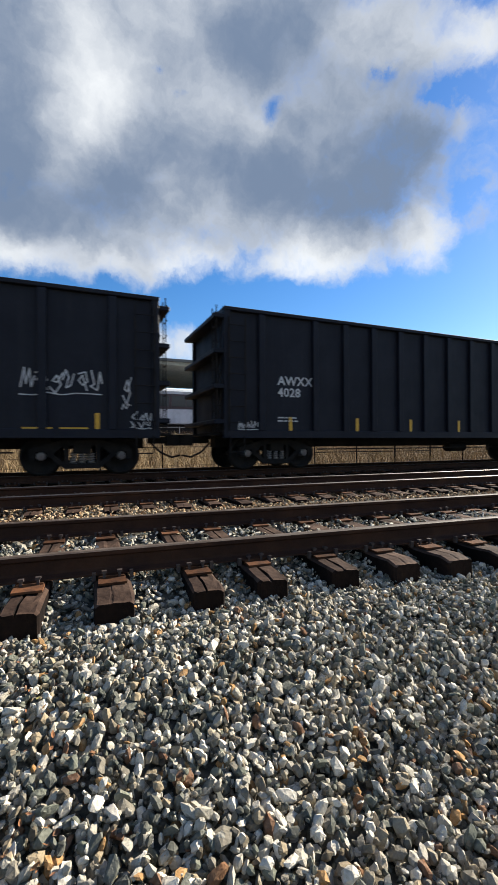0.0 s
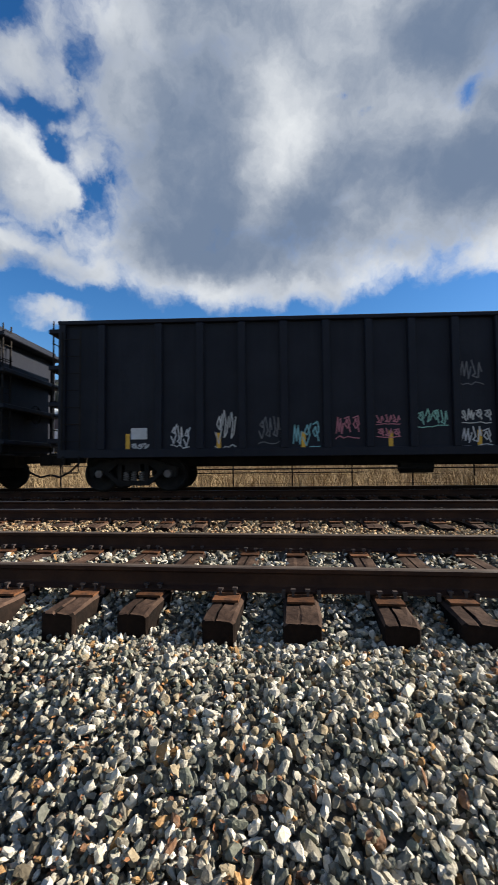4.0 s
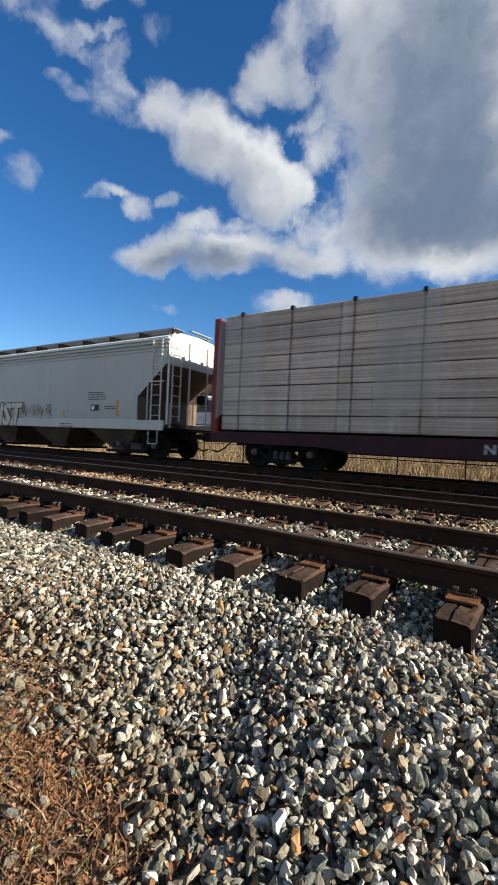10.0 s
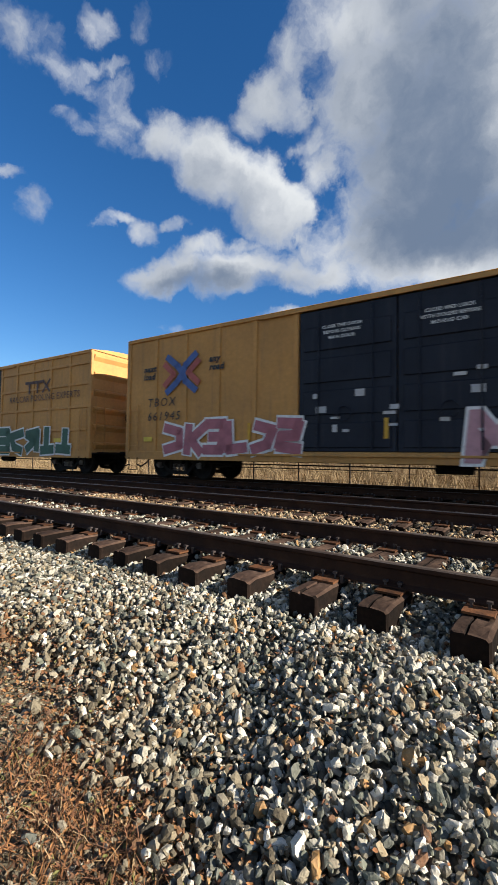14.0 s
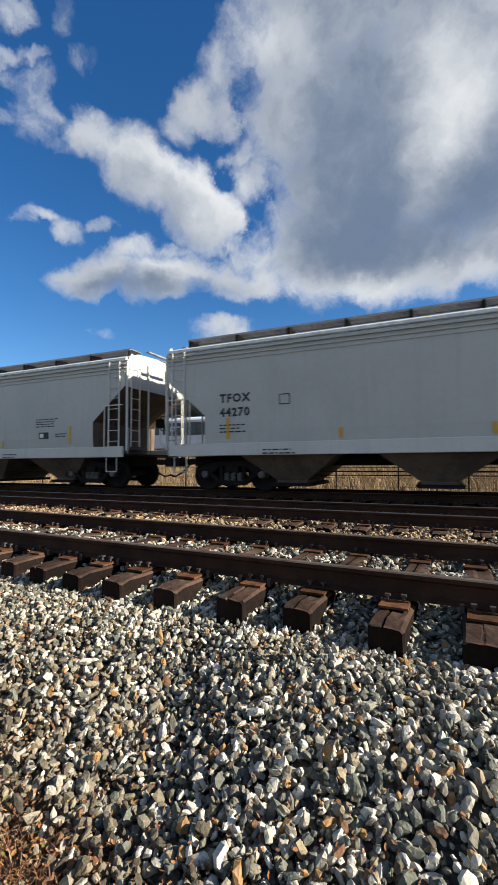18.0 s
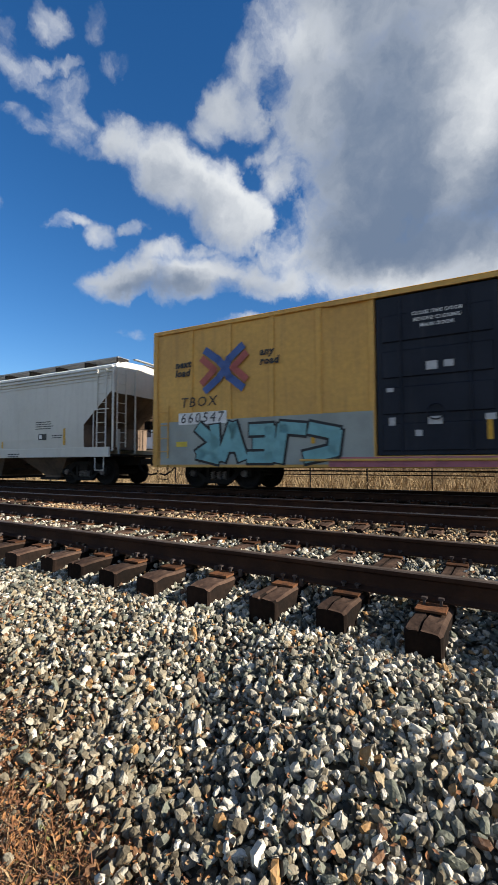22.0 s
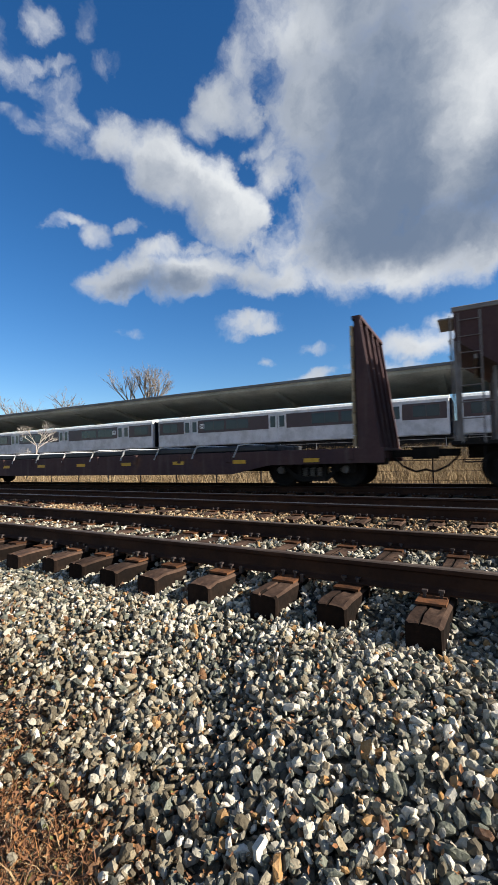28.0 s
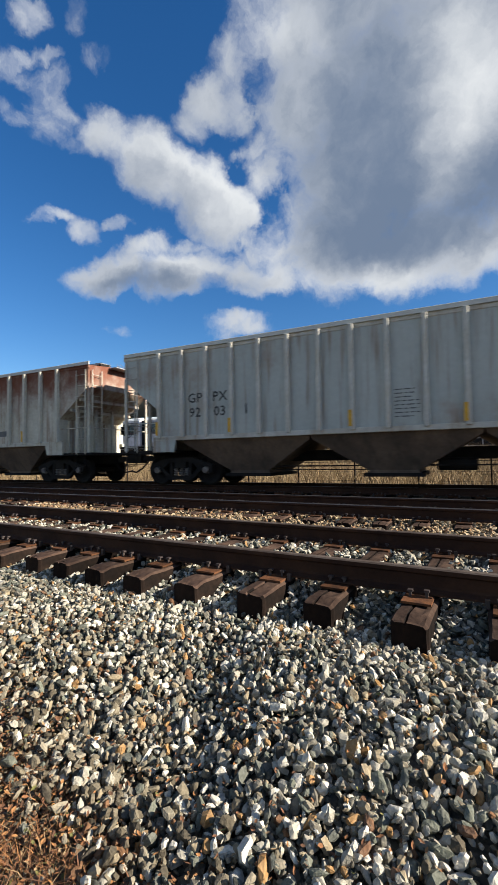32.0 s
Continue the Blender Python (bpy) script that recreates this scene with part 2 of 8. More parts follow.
    # thick cloud is grey below, rims and sunward tops stay white
    over = op("SMOOTH_MAX", ovals(GREY_BANK[:8], above), ovals(WHITE_HEAP[:9], above), 0.1)
    deep = op("MULTIPLY", ramp(over, -0.1, 0.9), ramp(body, 0.0, 0.75))
    spread = op("SUBTRACT", ovals(DARK, bent, True), ovals(BRIGHT, bent, True))
    deep = op("MULTIPLY_ADD", deep, 0.30, op("MULTIPLY", spread, 0.62))
    drift = op("SUBTRACT", noise_of(3.4, 4.0, bent, 0.5).outputs["Fac"], 0.5)
    deep = op("MULTIPLY_ADD", drift, 0.9, op("MULTIPLY_ADD", billow, 1.15, op("MULTIPLY_ADD", fine, 1.0, deep)))
    shade_f = ramp(deep, -0.62, 1.30)
    shade = N.new("ShaderNodeMix")
    shade.data_type = "RGBA"
    L.new(shade_f, shade.inputs["Factor"])
    shade.inputs["A"].default_value = (11.2, 11.5, 11.7, 1)
    shade.inputs["B"].default_value = (2.1, 2.85, 4.2, 1)
    hue = N.new("ShaderNodeHueSaturation")
    hue.inputs["Saturation"].default_value = 1.28
    hue.inputs["Hue"].default_value = 0.5055
    hue.inputs["Value"].default_value = 1.85
    L.new(sky.outputs[0], hue.inputs["Color"])
    mix = N.new("ShaderNodeMix")
    mix.data_type = "RGBA"
    L.new(cover, mix.inputs["Factor"])
    L.new(hue.outputs[0], mix.inputs["A"])
    L.new(shade.outputs["Result"], mix.inputs["B"])
    bg = N.new("ShaderNodeBackground")
    bg.inputs["Strength"].default_value = 0.0305
    L.new(mix.outputs["Result"], bg.inputs["Color"])
    out = N.new("ShaderNodeOutputWorld")
    L.new(bg.outputs[0], out.inputs[0])


build_world()


# ---------------------------------------------------------------- materials
def material(name, base, rough=0.6, metal=0.0, second=None, scale=3.0, amount=0.5, grain=60.0, grain_amt=0.25, bump=0.15, streak=None, stain=None, stain_at=0.62, spread=0.12, coords="Object", island=None, obrand=0.0, bumpscale=None, crown=None, gloss=0.5, boards=0.0):
    """A worn surface: base colour, large patches of a second colour, fine grain, and if wanted vertical streaks and stains."""
    m = bpy.data.materials.new(name)
    m.use_nodes = True
    nt = m.node_tree
    N, L = nt.nodes, nt.links
    bsdf = N["Principled BSDF"]
    bsdf.inputs["Metallic"].default_value = metal
    bsdf.inputs["Specular IOR Level"].default_value = gloss
    tc = N.new("ShaderNodeTexCoord")
    vec = tc.outputs[coords]

    def nz(s, d=4.0, stretch=None, r=0.55):
        n = N.new("ShaderNodeTexNoise")
        n.inputs["Scale"].default_value, n.inputs["Detail"].default_value, n.inputs["Roughness"].default_value = s, d, r
        if stretch:
            mp = N.new("ShaderNodeMapping")
            mp.inputs["Scale"].default_value = stretch
            L.new(vec, mp.inputs["Vector"])
            L.new(mp.outputs[0], n.inputs["Vector"])
        else:
            L.new(vec, n.inputs["Vector"])
        return n.outputs["Fac"]

    def ramp(v, lo, hi):
        n = N.new("ShaderNodeMapRange")
        n.interpolation_type = "SMOOTHSTEP"
        L.new(v, n.inputs["Value"])
        n.inputs[1].default_value, n.inputs[2].default_value = lo, hi
        return n.outputs[0]

    def mixc(f, a, b):
        n = N.new("ShaderNodeMix")
        n.data_type = "RGBA"
        if isinstance(f, float):
            n.inputs["Factor"].default_value = f
        else:
            L.new(f, n.inputs["Factor"])
        for k, v in (("A", a), ("B", b)):
            if isinstance(v, tuple):
                n.inputs[k].default_value = (*v, 1)
            else:
                L.new(v, n.inputs[k])
        return n.outputs["Result"]

    def times(c, f, lo, hi):
        r = N.new("ShaderNodeMapRange")
        L.new(f, r.inputs["Value"])
        r.inputs[3].default_value, r.inputs[4].default_value = lo, hi
        n = N.new("ShaderNodeMix")
        n.data_type, n.blend_type = "RGBA", "MULTIPLY"
        n.inputs["Factor"].default_value = 1.0
        L.new(c, n.inputs["A"])
        L.new(r.outputs[0], n.inputs["B"])
        return n.outputs["Result"]
    col = mixc(ramp(nz(scale), 0.35, 0.7), base, second or tuple(c * (1 - amount * 0.6) for c in base))
    if streak:
        f = ramp(nz(1.0, 3.0, (6.0, 6.0, 0.35)), 0.5, 0.75)
        s = N.new("ShaderNodeMath")
        s.operation = "MULTIPLY"
        L.new(f, s.inputs[0])
        s.inputs[1].default_value = streak[3]
        col = mixc(s.outputs[0], col, tuple(streak[:3]))
    if stain:
        col = mixc(ramp(nz(scale * 0.6, 8.0, None, 0.65), stain_at, stain_at + spread), col, stain)
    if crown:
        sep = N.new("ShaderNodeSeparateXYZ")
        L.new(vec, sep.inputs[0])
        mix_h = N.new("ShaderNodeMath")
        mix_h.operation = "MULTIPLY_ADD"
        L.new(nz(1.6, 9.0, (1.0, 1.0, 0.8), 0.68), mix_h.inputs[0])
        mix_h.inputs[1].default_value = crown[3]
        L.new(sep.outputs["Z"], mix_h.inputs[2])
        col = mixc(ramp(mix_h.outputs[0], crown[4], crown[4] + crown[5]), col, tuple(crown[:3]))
    if island:
        g = N.new("ShaderNodeNewGeometry")
        r = N.new("ShaderNodeValToRGB")
        r.color_ramp.interpolation = "CONSTANT"
        el = r.color_ramp.elements
        el[0].position, el[0].color = 0.0, (*island[0][1], 1)
        el[1].position, el[1].color = island[1][0], (*island[1][1], 1)
        for p, c in island[2:]:
            el.new(p).color = (*c, 1)
        L.new(g.outputs["Random Per Island"], r.inputs[0])
        col = mixc(0.74, col, r.outputs[0])
    if obrand:
        oi = N.new("ShaderNodeObjectInfo")
        col = times(col, oi.outputs["Random"], 1 - obrand, 1 + obrand * 0.6)
    if boards:
        col = times(col, ramp(nz(1.0, 2.0, (0.25, 0.25, 26.0)), 0.42, 0.58), 1 - boards, 1.0)
    fine = nz(grain, 3.0)
    col = times(col, fine, 1 - grain_amt, 1 + grain_amt)
    L.new(col, bsdf.inputs["Base Color"])
    rr = N.new("ShaderNodeMapRange")
    L.new(nz(scale * 3), rr.inputs["Value"])
    rr.inputs[3].default_value, rr.inputs[4].default_value = max(0.03, rough - 0.15), min(1.0, rough + 0.15)
    L.new(rr.outputs[0], bsdf.inputs["Roughness"])
    if bump:
        b = N.new("ShaderNodeBump")
        b.inputs["Strength"].default_value, b.inputs["Distance"].default_value = bump, 0.01
        L.new(nz(bumpscale or grain, 4.0), b.inputs["Height"])
        L.new(b.outputs[0], bsdf.inputs["Normal"])
    return m


def plain(name, base, rough=0.5, metal=0.0, **kw):
    return material(name, base, rough, metal, amount=0.35, grain_amt=0.12, bump=0.05, **kw)


STONE = [(0.0, (0.37, 0.335, 0.265)), (0.26, (0.082, 0.086, 0.070)), (0.39, (0.150, 0.130, 0.098)), (0.51, (0.58, 0.53, 0.435)), (0.72, (0.040, 0.043, 0.037)), (0.78, (0.115, 0.122, 0.092)), (0.87, (0.26, 0.20, 0.12)), (0.935, (0.32, 0.165, 0.050)), (0.978, (0.13, 0.050, 0.018))]
PATH_STONE = [(0.0, (0.175, 0.148, 0.102)), (0.30, (0.09, 0.076, 0.053)), (0.52, (0.28, 0.243, 0.175)), (0.74, (0.055, 0.048, 0.036)), (0.86, (0.36, 0.315, 0.24)), (0.93, (0.16, 0.075, 0.035))]
RUSTY_STONE = [(0.0, (0.36, 0.255, 0.145)), (0.32, (0.12, 0.078, 0.044)), (0.46, (0.21, 0.13, 0.066)), (0.58, (0.43, 0.335, 0.215)), (0.76, (0.052, 0.037, 0.024)), (0.83, (0.26, 0.13, 0.048)), (0.94, (0.18, 0.070, 0.026))]
M = dict(
    stone_rusty=material("rust_dusted_stone", (0.30, 0.25, 0.18), 0.85, grain=70, grain_amt=0.3, scale=14, bump=0.5, island=RUSTY_STONE, coords="Object", gloss=0.05),
    stone=material("crushed_stone", (0.25, 0.24, 0.20), 0.85, second=(0.09, 0.087, 0.070), grain=90, grain_amt=0.42, scale=38, bump=0.6, island=STONE, coords="Object", gloss=0.05),
    stone_path=material("dusty_path_stone", (0.16, 0.13, 0.09), 0.9, second=(0.07, 0.055, 0.04), grain=90, grain_amt=0.42, scale=38, bump=0.6, island=PATH_STONE, gloss=0.05),
    stone_far=material("ballast_bed", (0.13, 0.12, 0.095), 0.9, second=(0.045, 0.042, 0.034), scale=22, grain=45, grain_amt=0.6, bump=1.0, bumpscale=24, gloss=0.05),
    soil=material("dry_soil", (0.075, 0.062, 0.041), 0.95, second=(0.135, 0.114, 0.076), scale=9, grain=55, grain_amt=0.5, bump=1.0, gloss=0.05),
    field=material("dry_grass_ground", (0.16, 0.115, 0.065), 0.95, second=(0.10, 0.072, 0.04), scale=1.5, grain=14, grain_amt=0.4, bump=0.6, gloss=0.05),
    straw=material("dry_straw", (0.30, 0.215, 0.12), 0.95, second=(0.20, 0.145, 0.085), scale=1.2, grain=20, bump=0.0, gloss=0.1, island=[(0, (0.27, 0.20, 0.115)), (0.3, (0.20, 0.14, 0.075)), (0.52, (0.13, 0.082, 0.045)), (0.74, (0.33, 0.255, 0.155)), (0.92, (0.08, 0.056, 0.035))]),
    weed=material("dead_weeds", (0.20, 0.10, 0.05), 0.95, scale=3, grain=30, bump=0.0, gloss=0.15, island=[(0, (0.20, 0.09, 0.04)), (0.22, (0.13, 0.062, 0.035)), (0.48, (0.27, 0.13, 0.05)), (0.68, (0.30, 0.21, 0.115)), (0.84, (0.075, 0.042, 0.028)), (0.95, (0.12, 0.14, 0.045))]),
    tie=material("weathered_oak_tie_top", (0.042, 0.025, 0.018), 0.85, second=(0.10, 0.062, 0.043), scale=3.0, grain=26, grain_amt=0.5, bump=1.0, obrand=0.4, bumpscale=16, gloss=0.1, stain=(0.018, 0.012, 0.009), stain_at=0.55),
    tieside=material("creosoted_oak_shaded", (0.007, 0.005, 0.004), 0.95, second=(0.021, 0.0125, 0.009), scale=3.0, grain=26, grain_amt=0.5, bump=1.0, obrand=0.5, bumpscale=16, gloss=0.08),
    rail=material("rusty_rail_steel", (0.028, 0.013, 0.008), 0.8, second=(0.048, 0.022, 0.012), scale=3, grain=40, bump=0.3, gloss=0.15),
    railtop=material("worn_rail_head", (0.055, 0.038, 0.028), 0.65, 0.1, gloss=0.3, second=(0.09, 0.068, 0.054), scale=4, grain=80, bump=0.1),
    railshine=material("polished_rail_head", (0.17, 0.15, 0.135), 0.5, 1.0, scale=3, bump=0.02),
    platerust=material("rusted_tie_plate", (0.095, 0.040, 0.018), 0.9, second=(0.045, 0.022, 0.013), scale=9, grain=60, grain_amt=0.45, bump=0.4, obrand=0.5, gloss=0.1),
    rust=material("orange_rust", (0.20, 0.080, 0.028), 0.9, second=(0.11, 0.047, 0.022), scale=9, grain=60, bump=0.4),
    spike=material("dark_spike", (0.06, 0.045, 0.04), 0.6, 0.4, scale=8),
    black=material("weathered_black_paint", (0.0045, 0.0058, 0.0115), 0.6, gloss=0.22, second=(0.008, 0.0095, 0.016), scale=0.8, grain=9, bump=0.12, streak=(0.017, 0.018, 0.023, 0.3)),
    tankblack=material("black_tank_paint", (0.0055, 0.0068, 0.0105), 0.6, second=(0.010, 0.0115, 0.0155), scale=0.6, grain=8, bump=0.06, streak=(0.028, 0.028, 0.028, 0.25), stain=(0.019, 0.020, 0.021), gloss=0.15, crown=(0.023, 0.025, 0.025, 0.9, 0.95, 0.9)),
    tankend=material("dusty_tank_head", (0.125, 0.12, 0.104), 0.75, second=(0.085, 0.082, 0.072), scale=1.2, grain=10, bump=0.05, gloss=0.3, streak=(0.06, 0.058, 0.055, 0.4)),
    under=material("sooty_steel", (0.009, 0.008, 0.008), 0.85, gloss=0.2, second=(0.020, 0.016, 0.013), scale=3, grain=25, bump=0.3),
    alu=material("dull_aluminium_paint", (0.50, 0.475, 0.395), 0.6, 0.1, grain_amt=0.08, second=(0.42, 0.40, 0.325), scale=0.5, grain=10, bump=0.05, streak=(0.28, 0.26, 0.22, 0.25)),
    # ribs lighter than the walls: the light they catch is put into colour
    alurib=material("light_catching_aluminium_rib", (0.59, 0.56, 0.47), 0.6, 0.1, second=(0.52, 0.495, 0.41), scale=0.7, grain=10, bump=0.05),
    grey=material("grey_hopper_paint", (0.47, 0.465, 0.43), 0.55, grain_amt=0.07, second=(0.42, 0.415, 0.38), scale=0.4, grain=7, bump=0.05, streak=(0.34, 0.33, 0.30, 0.25)),
    beige=material("beige_paint", (0.34, 0.31, 0.228), 0.6, grain_amt=0.07, second=(0.29, 0.265, 0.195), scale=0.5, grain=9, bump=0.05, streak=(0.22, 0.19, 0.13, 0.3)),
    palerust=material("rust_stained_blue_grey_paint", (0.40, 0.425, 0.40), 0.6, grain_amt=0.12, second=(0.34, 0.36, 0.335), scale=0.5, grain=9, bump=0.06, streak=(0.20, 0.12, 0.07, 0.85), stain=(0.24, 0.14, 0.08), stain_at=0.50, spread=0.22),
    ribpale=material("weathered_pale_rib", (0.50, 0.49, 0.44), 0.6, second=(0.40, 0.36, 0.29), scale=1.2, grain=12, bump=0.06, streak=(0.24, 0.13, 0.07, 0.45)),
    pale=material("pale_grey_paint", (0.60, 0.585, 0.53), 0.55, grain_amt=0.07, second=(0.53, 0.515, 0.46), scale=0.4, grain=9, bump=0.05, streak=(0.38, 0.36, 0.32, 0.22)),
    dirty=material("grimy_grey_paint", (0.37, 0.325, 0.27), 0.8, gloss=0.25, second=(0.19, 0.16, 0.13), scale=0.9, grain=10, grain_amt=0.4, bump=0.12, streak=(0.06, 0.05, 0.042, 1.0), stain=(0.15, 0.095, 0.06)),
    # same grime, base lightened: sunlight on the end sheets put into colour
    hopperend=material("sunlit_hopper_end", (0.44, 0.40, 0.32), 0.75, gloss=0.3, second=(0.30, 0.26, 0.20), scale=1.6, grain=12, grain_amt=0.3, bump=0.1, streak=(0.10, 0.07, 0.05, 0.7)),
    ribgrime=material("faded_grimy_rib", (0.42, 0.385, 0.34), 0.75, second=(0.32, 0.28, 0.23), scale=1.2, grain=12, streak=(0.15, 0.12, 0.1, 0.5)),
    cream=plain("cream_spray", (0.66, 0.58, 0.46), 0.6, scale=4.0),
    grime=plain("faded_spray", (0.12, 0.12, 0.125), 0.7, scale=4.0),
    sprayteal=plain("mint_spray", (0.22, 0.45, 0.36), 0.6, scale=4.0),
    bay=material("rusty_bay_and_shaded_end", (0.15, 0.105, 0.075), 0.85, gloss=0.2, second=(0.085, 0.062, 0.048), scale=1.2, grain=12, bump=0.15, streak=(0.05, 0.04, 0.033, 0.5)),
    rusty=material("grey_paint_with_rust", (0.52, 0.505, 0.43), 0.75, gloss=0.3, second=(0.43, 0.405, 0.33), scale=0.9, grain=10, bump=0.15, streak=(0.20, 0.10, 0.06, 0.75), stain=(0.22, 0.12, 0.08), stain_at=0.58, spread=0.2, crown=(0.15, 0.050, 0.027, 3.4, 3.75, 2.0)),
    maroon=material("dark_oxide_paint", (0.050, 0.027, 0.030), 0.75, gloss=0.25, second=(0.072, 0.038, 0.036), scale=0.9, grain=12, bump=0.15, streak=(0.13, 0.10, 0.09, 0.35), stain=(0.12, 0.055, 0.03)),
    rimgrey=material("faded_rib_paint", (0.22, 0.205, 0.195), 0.75, second=(0.12, 0.09, 0.08), scale=2, grain=12),
    yellow=material("boxcar_yellow", (0.66, 0.375, 0.085), 0.6, second=(0.56, 0.31, 0.075), scale=0.5, grain=8, bump=0.06, streak=(0.25, 0.15, 0.06, 0.3)),
    tan=material("faded_boxcar_tan", (0.52, 0.26, 0.068), 0.7, second=(0.41, 0.205, 0.056), scale=0.5, grain=8, bump=0.08, streak=(0.18, 0.11, 0.06, 0.35)),
    navy=material("navy_door_paint", (0.0075, 0.0105, 0.0195), 0.55, gloss=0.25, second=(0.012, 0.016, 0.027), scale=0.8, grain=9, bump=0.06, streak=(0.06, 0.06, 0.065, 0.2)),
    red=material("oxide_red_paint", (0.20, 0.030, 0.024), 0.65, gloss=0.3, second=(0.14, 0.026, 0.022), scale=1.0, grain=10, bump=0.1),
    wine=material("dark_maroon_frame", (0.046, 0.013, 0.017), 0.65, gloss=0.25, second=(0.030, 0.011, 0.014), scale=1.2, grain=12, bump=0.1),
    wrap=material("lumber_wrap", (0.56, 0.44, 0.345), 0.42, second=(0.46, 0.355, 0.275), scale=0.8, grain=16, bump=0.25, obrand=0.14, streak=(0.66, 0.62, 0.57, 0.55), boards=0.30),
    film=material("glossy_wrapping_film", (0.72, 0.62, 0.53), 0.22, second=(0.50, 0.45, 0.40), scale=1.5, grain=10, bump=0.35, bumpscale=4, gloss=0.7),
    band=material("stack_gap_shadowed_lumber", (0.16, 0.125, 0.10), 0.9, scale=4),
    plank=material("bulkhead_planks", (0.50, 0.385, 0.235), 0.85, second=(0.33, 0.25, 0.155), scale=2.5, grain=18, bump=0.3, obrand=0.35),
    flatyellow=material("faded_flatcar_yellow", (0.36, 0.21, 0.06), 0.75, second=(0.20, 0.125, 0.055), scale=1.5, grain=12, bump=0.2),
    tarp=material("black_load", (0.016, 0.017, 0.02), 0.55, second=(0.03, 0.03, 0.034), scale=1.5, grain=14, bump=0.2),
    strap=material("pale_strap", (0.55, 0.55, 0.54), 0.6),
    white=plain("white_paint", (0.78, 0.78, 0.76), 0.6, scale=6.0),
    lettergrey=plain("chalky_lettering", (0.50, 0.50, 0.50), 0.7, scale=6.0),
    ink=plain("black_lettering", (0.02, 0.02, 0.022), 0.6, scale=6.0),
    amber=plain("amber_reflector", (0.62, 0.33, 0.015), 0.4, scale=6.0),
    lemon=plain("yellow_sticker", (0.70, 0.52, 0.05), 0.5, scale=6.0),
    blue=plain("logo_blue", (0.06, 0.12, 0.33), 0.6, scale=6.0),
    logored=plain("logo_red", (0.42, 0.10, 0.08), 0.6, scale=6.0),
    brown=plain("brown_lettering", (0.075, 0.028, 0.02), 0.6, scale=6.0),
    faded_teal=plain("faded_teal_overpaint", (0.33, 0.36, 0.33), 0.7, scale=1.2),
    teal=plain("teal_spray", (0.19, 0.42, 0.44), 0.6, scale=4.0),
    green=plain("dark_green_spray", (0.03, 0.10, 0.065), 0.6, scale=4.0),
    pink=plain("mauve_spray", (0.50, 0.27, 0.30), 0.6, scale=4.0),
    fadedpink=plain("faded_red_spray", (0.42, 0.14, 0.17), 0.6, scale=4.0),
    silver=plain("silver_spray", (0.46, 0.45, 0.42), 0.5, scale=4.0),
    stainless=material("brushed_stainless", (0.60, 0.59, 0.61), 0.45, 0.0, scale=1.5, grain=30, bump=0.03),
    metrobrown=plain("brown_window_band", (0.060, 0.032, 0.034), 0.4, scale=2.0),
    glass=plain("dark_window_glass", (0.02, 0.022, 0.026), 0.08, scale=2.0),
    concrete=material("concrete", (0.40, 0.385, 0.35), 0.9, second=(0.31, 0.295, 0.27), scale=1.0, grain=14, bump=0.2),
    canopy=material("canopy_concrete", (0.30, 0.295, 0.25), 0.85, second=(0.22, 0.22, 0.19), scale=0.6, grain=6, bump=0.1),
    canopytop=material("canopy_roof_edge", (0.10, 0.105, 0.11), 0.6, scale=0.6),
    bark=material("grey_bark", (0.19, 0.16, 0.135), 0.9, second=(0.12, 0.10, 0.085), scale=4, grain=20, bump=0.4),
    palebark=material("pale_bark", (0.42, 0.37, 0.32), 0.9, scale=4, grain=20, bump=0.4),
    grating=plain("galvanised_steel_grating", (0.30, 0.30, 0.305), 0.6, 0.2, scale=3.0),
    wire=plain("galvanised_wire", (0.33, 0.33, 0.33), 0.5, 0.6, scale=3.0),
)


M["film"].node_tree.nodes["Principled BSDF"].inputs["Alpha"].default_value = 0.26


# ---------------------------------------------------------------- mesh helpers
def mesh_of(name, bm, mat, smooth=False):
    me = bpy.data.meshes.new(name)
    if smooth:
        for f in bm.faces:
            f.smooth = True
    bm.to_mesh(me)
    bm.free()
    me.materials.append(M[mat])
    return me


def part(name, bm, mat, parent=None, label="", smooth=False):
    """One mesh object under a thing or a part; bm may be a bmesh or a ready mesh."""
    ob = new(name, bm if isinstance(bm, bpy.types.Mesh) else mesh_of(name, bm, mat, smooth))
    if parent is not None:
        ob.parent = parent
    if label:
        ob["label"] = label
    return ob


def put(name, me, parent, m, label=""):
    ob = part(name, me, None, parent, label)
    ob.matrix_basis = m
    return ob


def empty(name, label, category, group="", kind=""):
    ob = new(name)
    ob.empty_display_size = 0.2
    return tagged(ob, label, category, group, kind)


def box(bm, x0, x1, y0, y1, z0, z1, m=None):
    vs = [bm.verts.new((x, y, z)) for x in (x0, x1) for y in (y0, y1) for z in (z0, z1)]
    if m is not None:
        for v in vs:
            v.co = m @ v.co
    for q in ((0, 1, 3, 2), (4, 6, 7, 5), (0, 4, 5, 1), (2, 3, 7, 6), (0, 2, 6, 4), (1, 5, 7, 3)):
        bm.faces.new([vs[i] for i in q])
    return vs


def bx(*a, bevel=0.0, m=None):
    bm = bmesh.new()
    box(bm, *a, m=m)
    if bevel:
        bmesh.ops.bevel(bm, geom=list(bm.edges), offset=bevel, segments=1, affect="EDGES")
    return bm


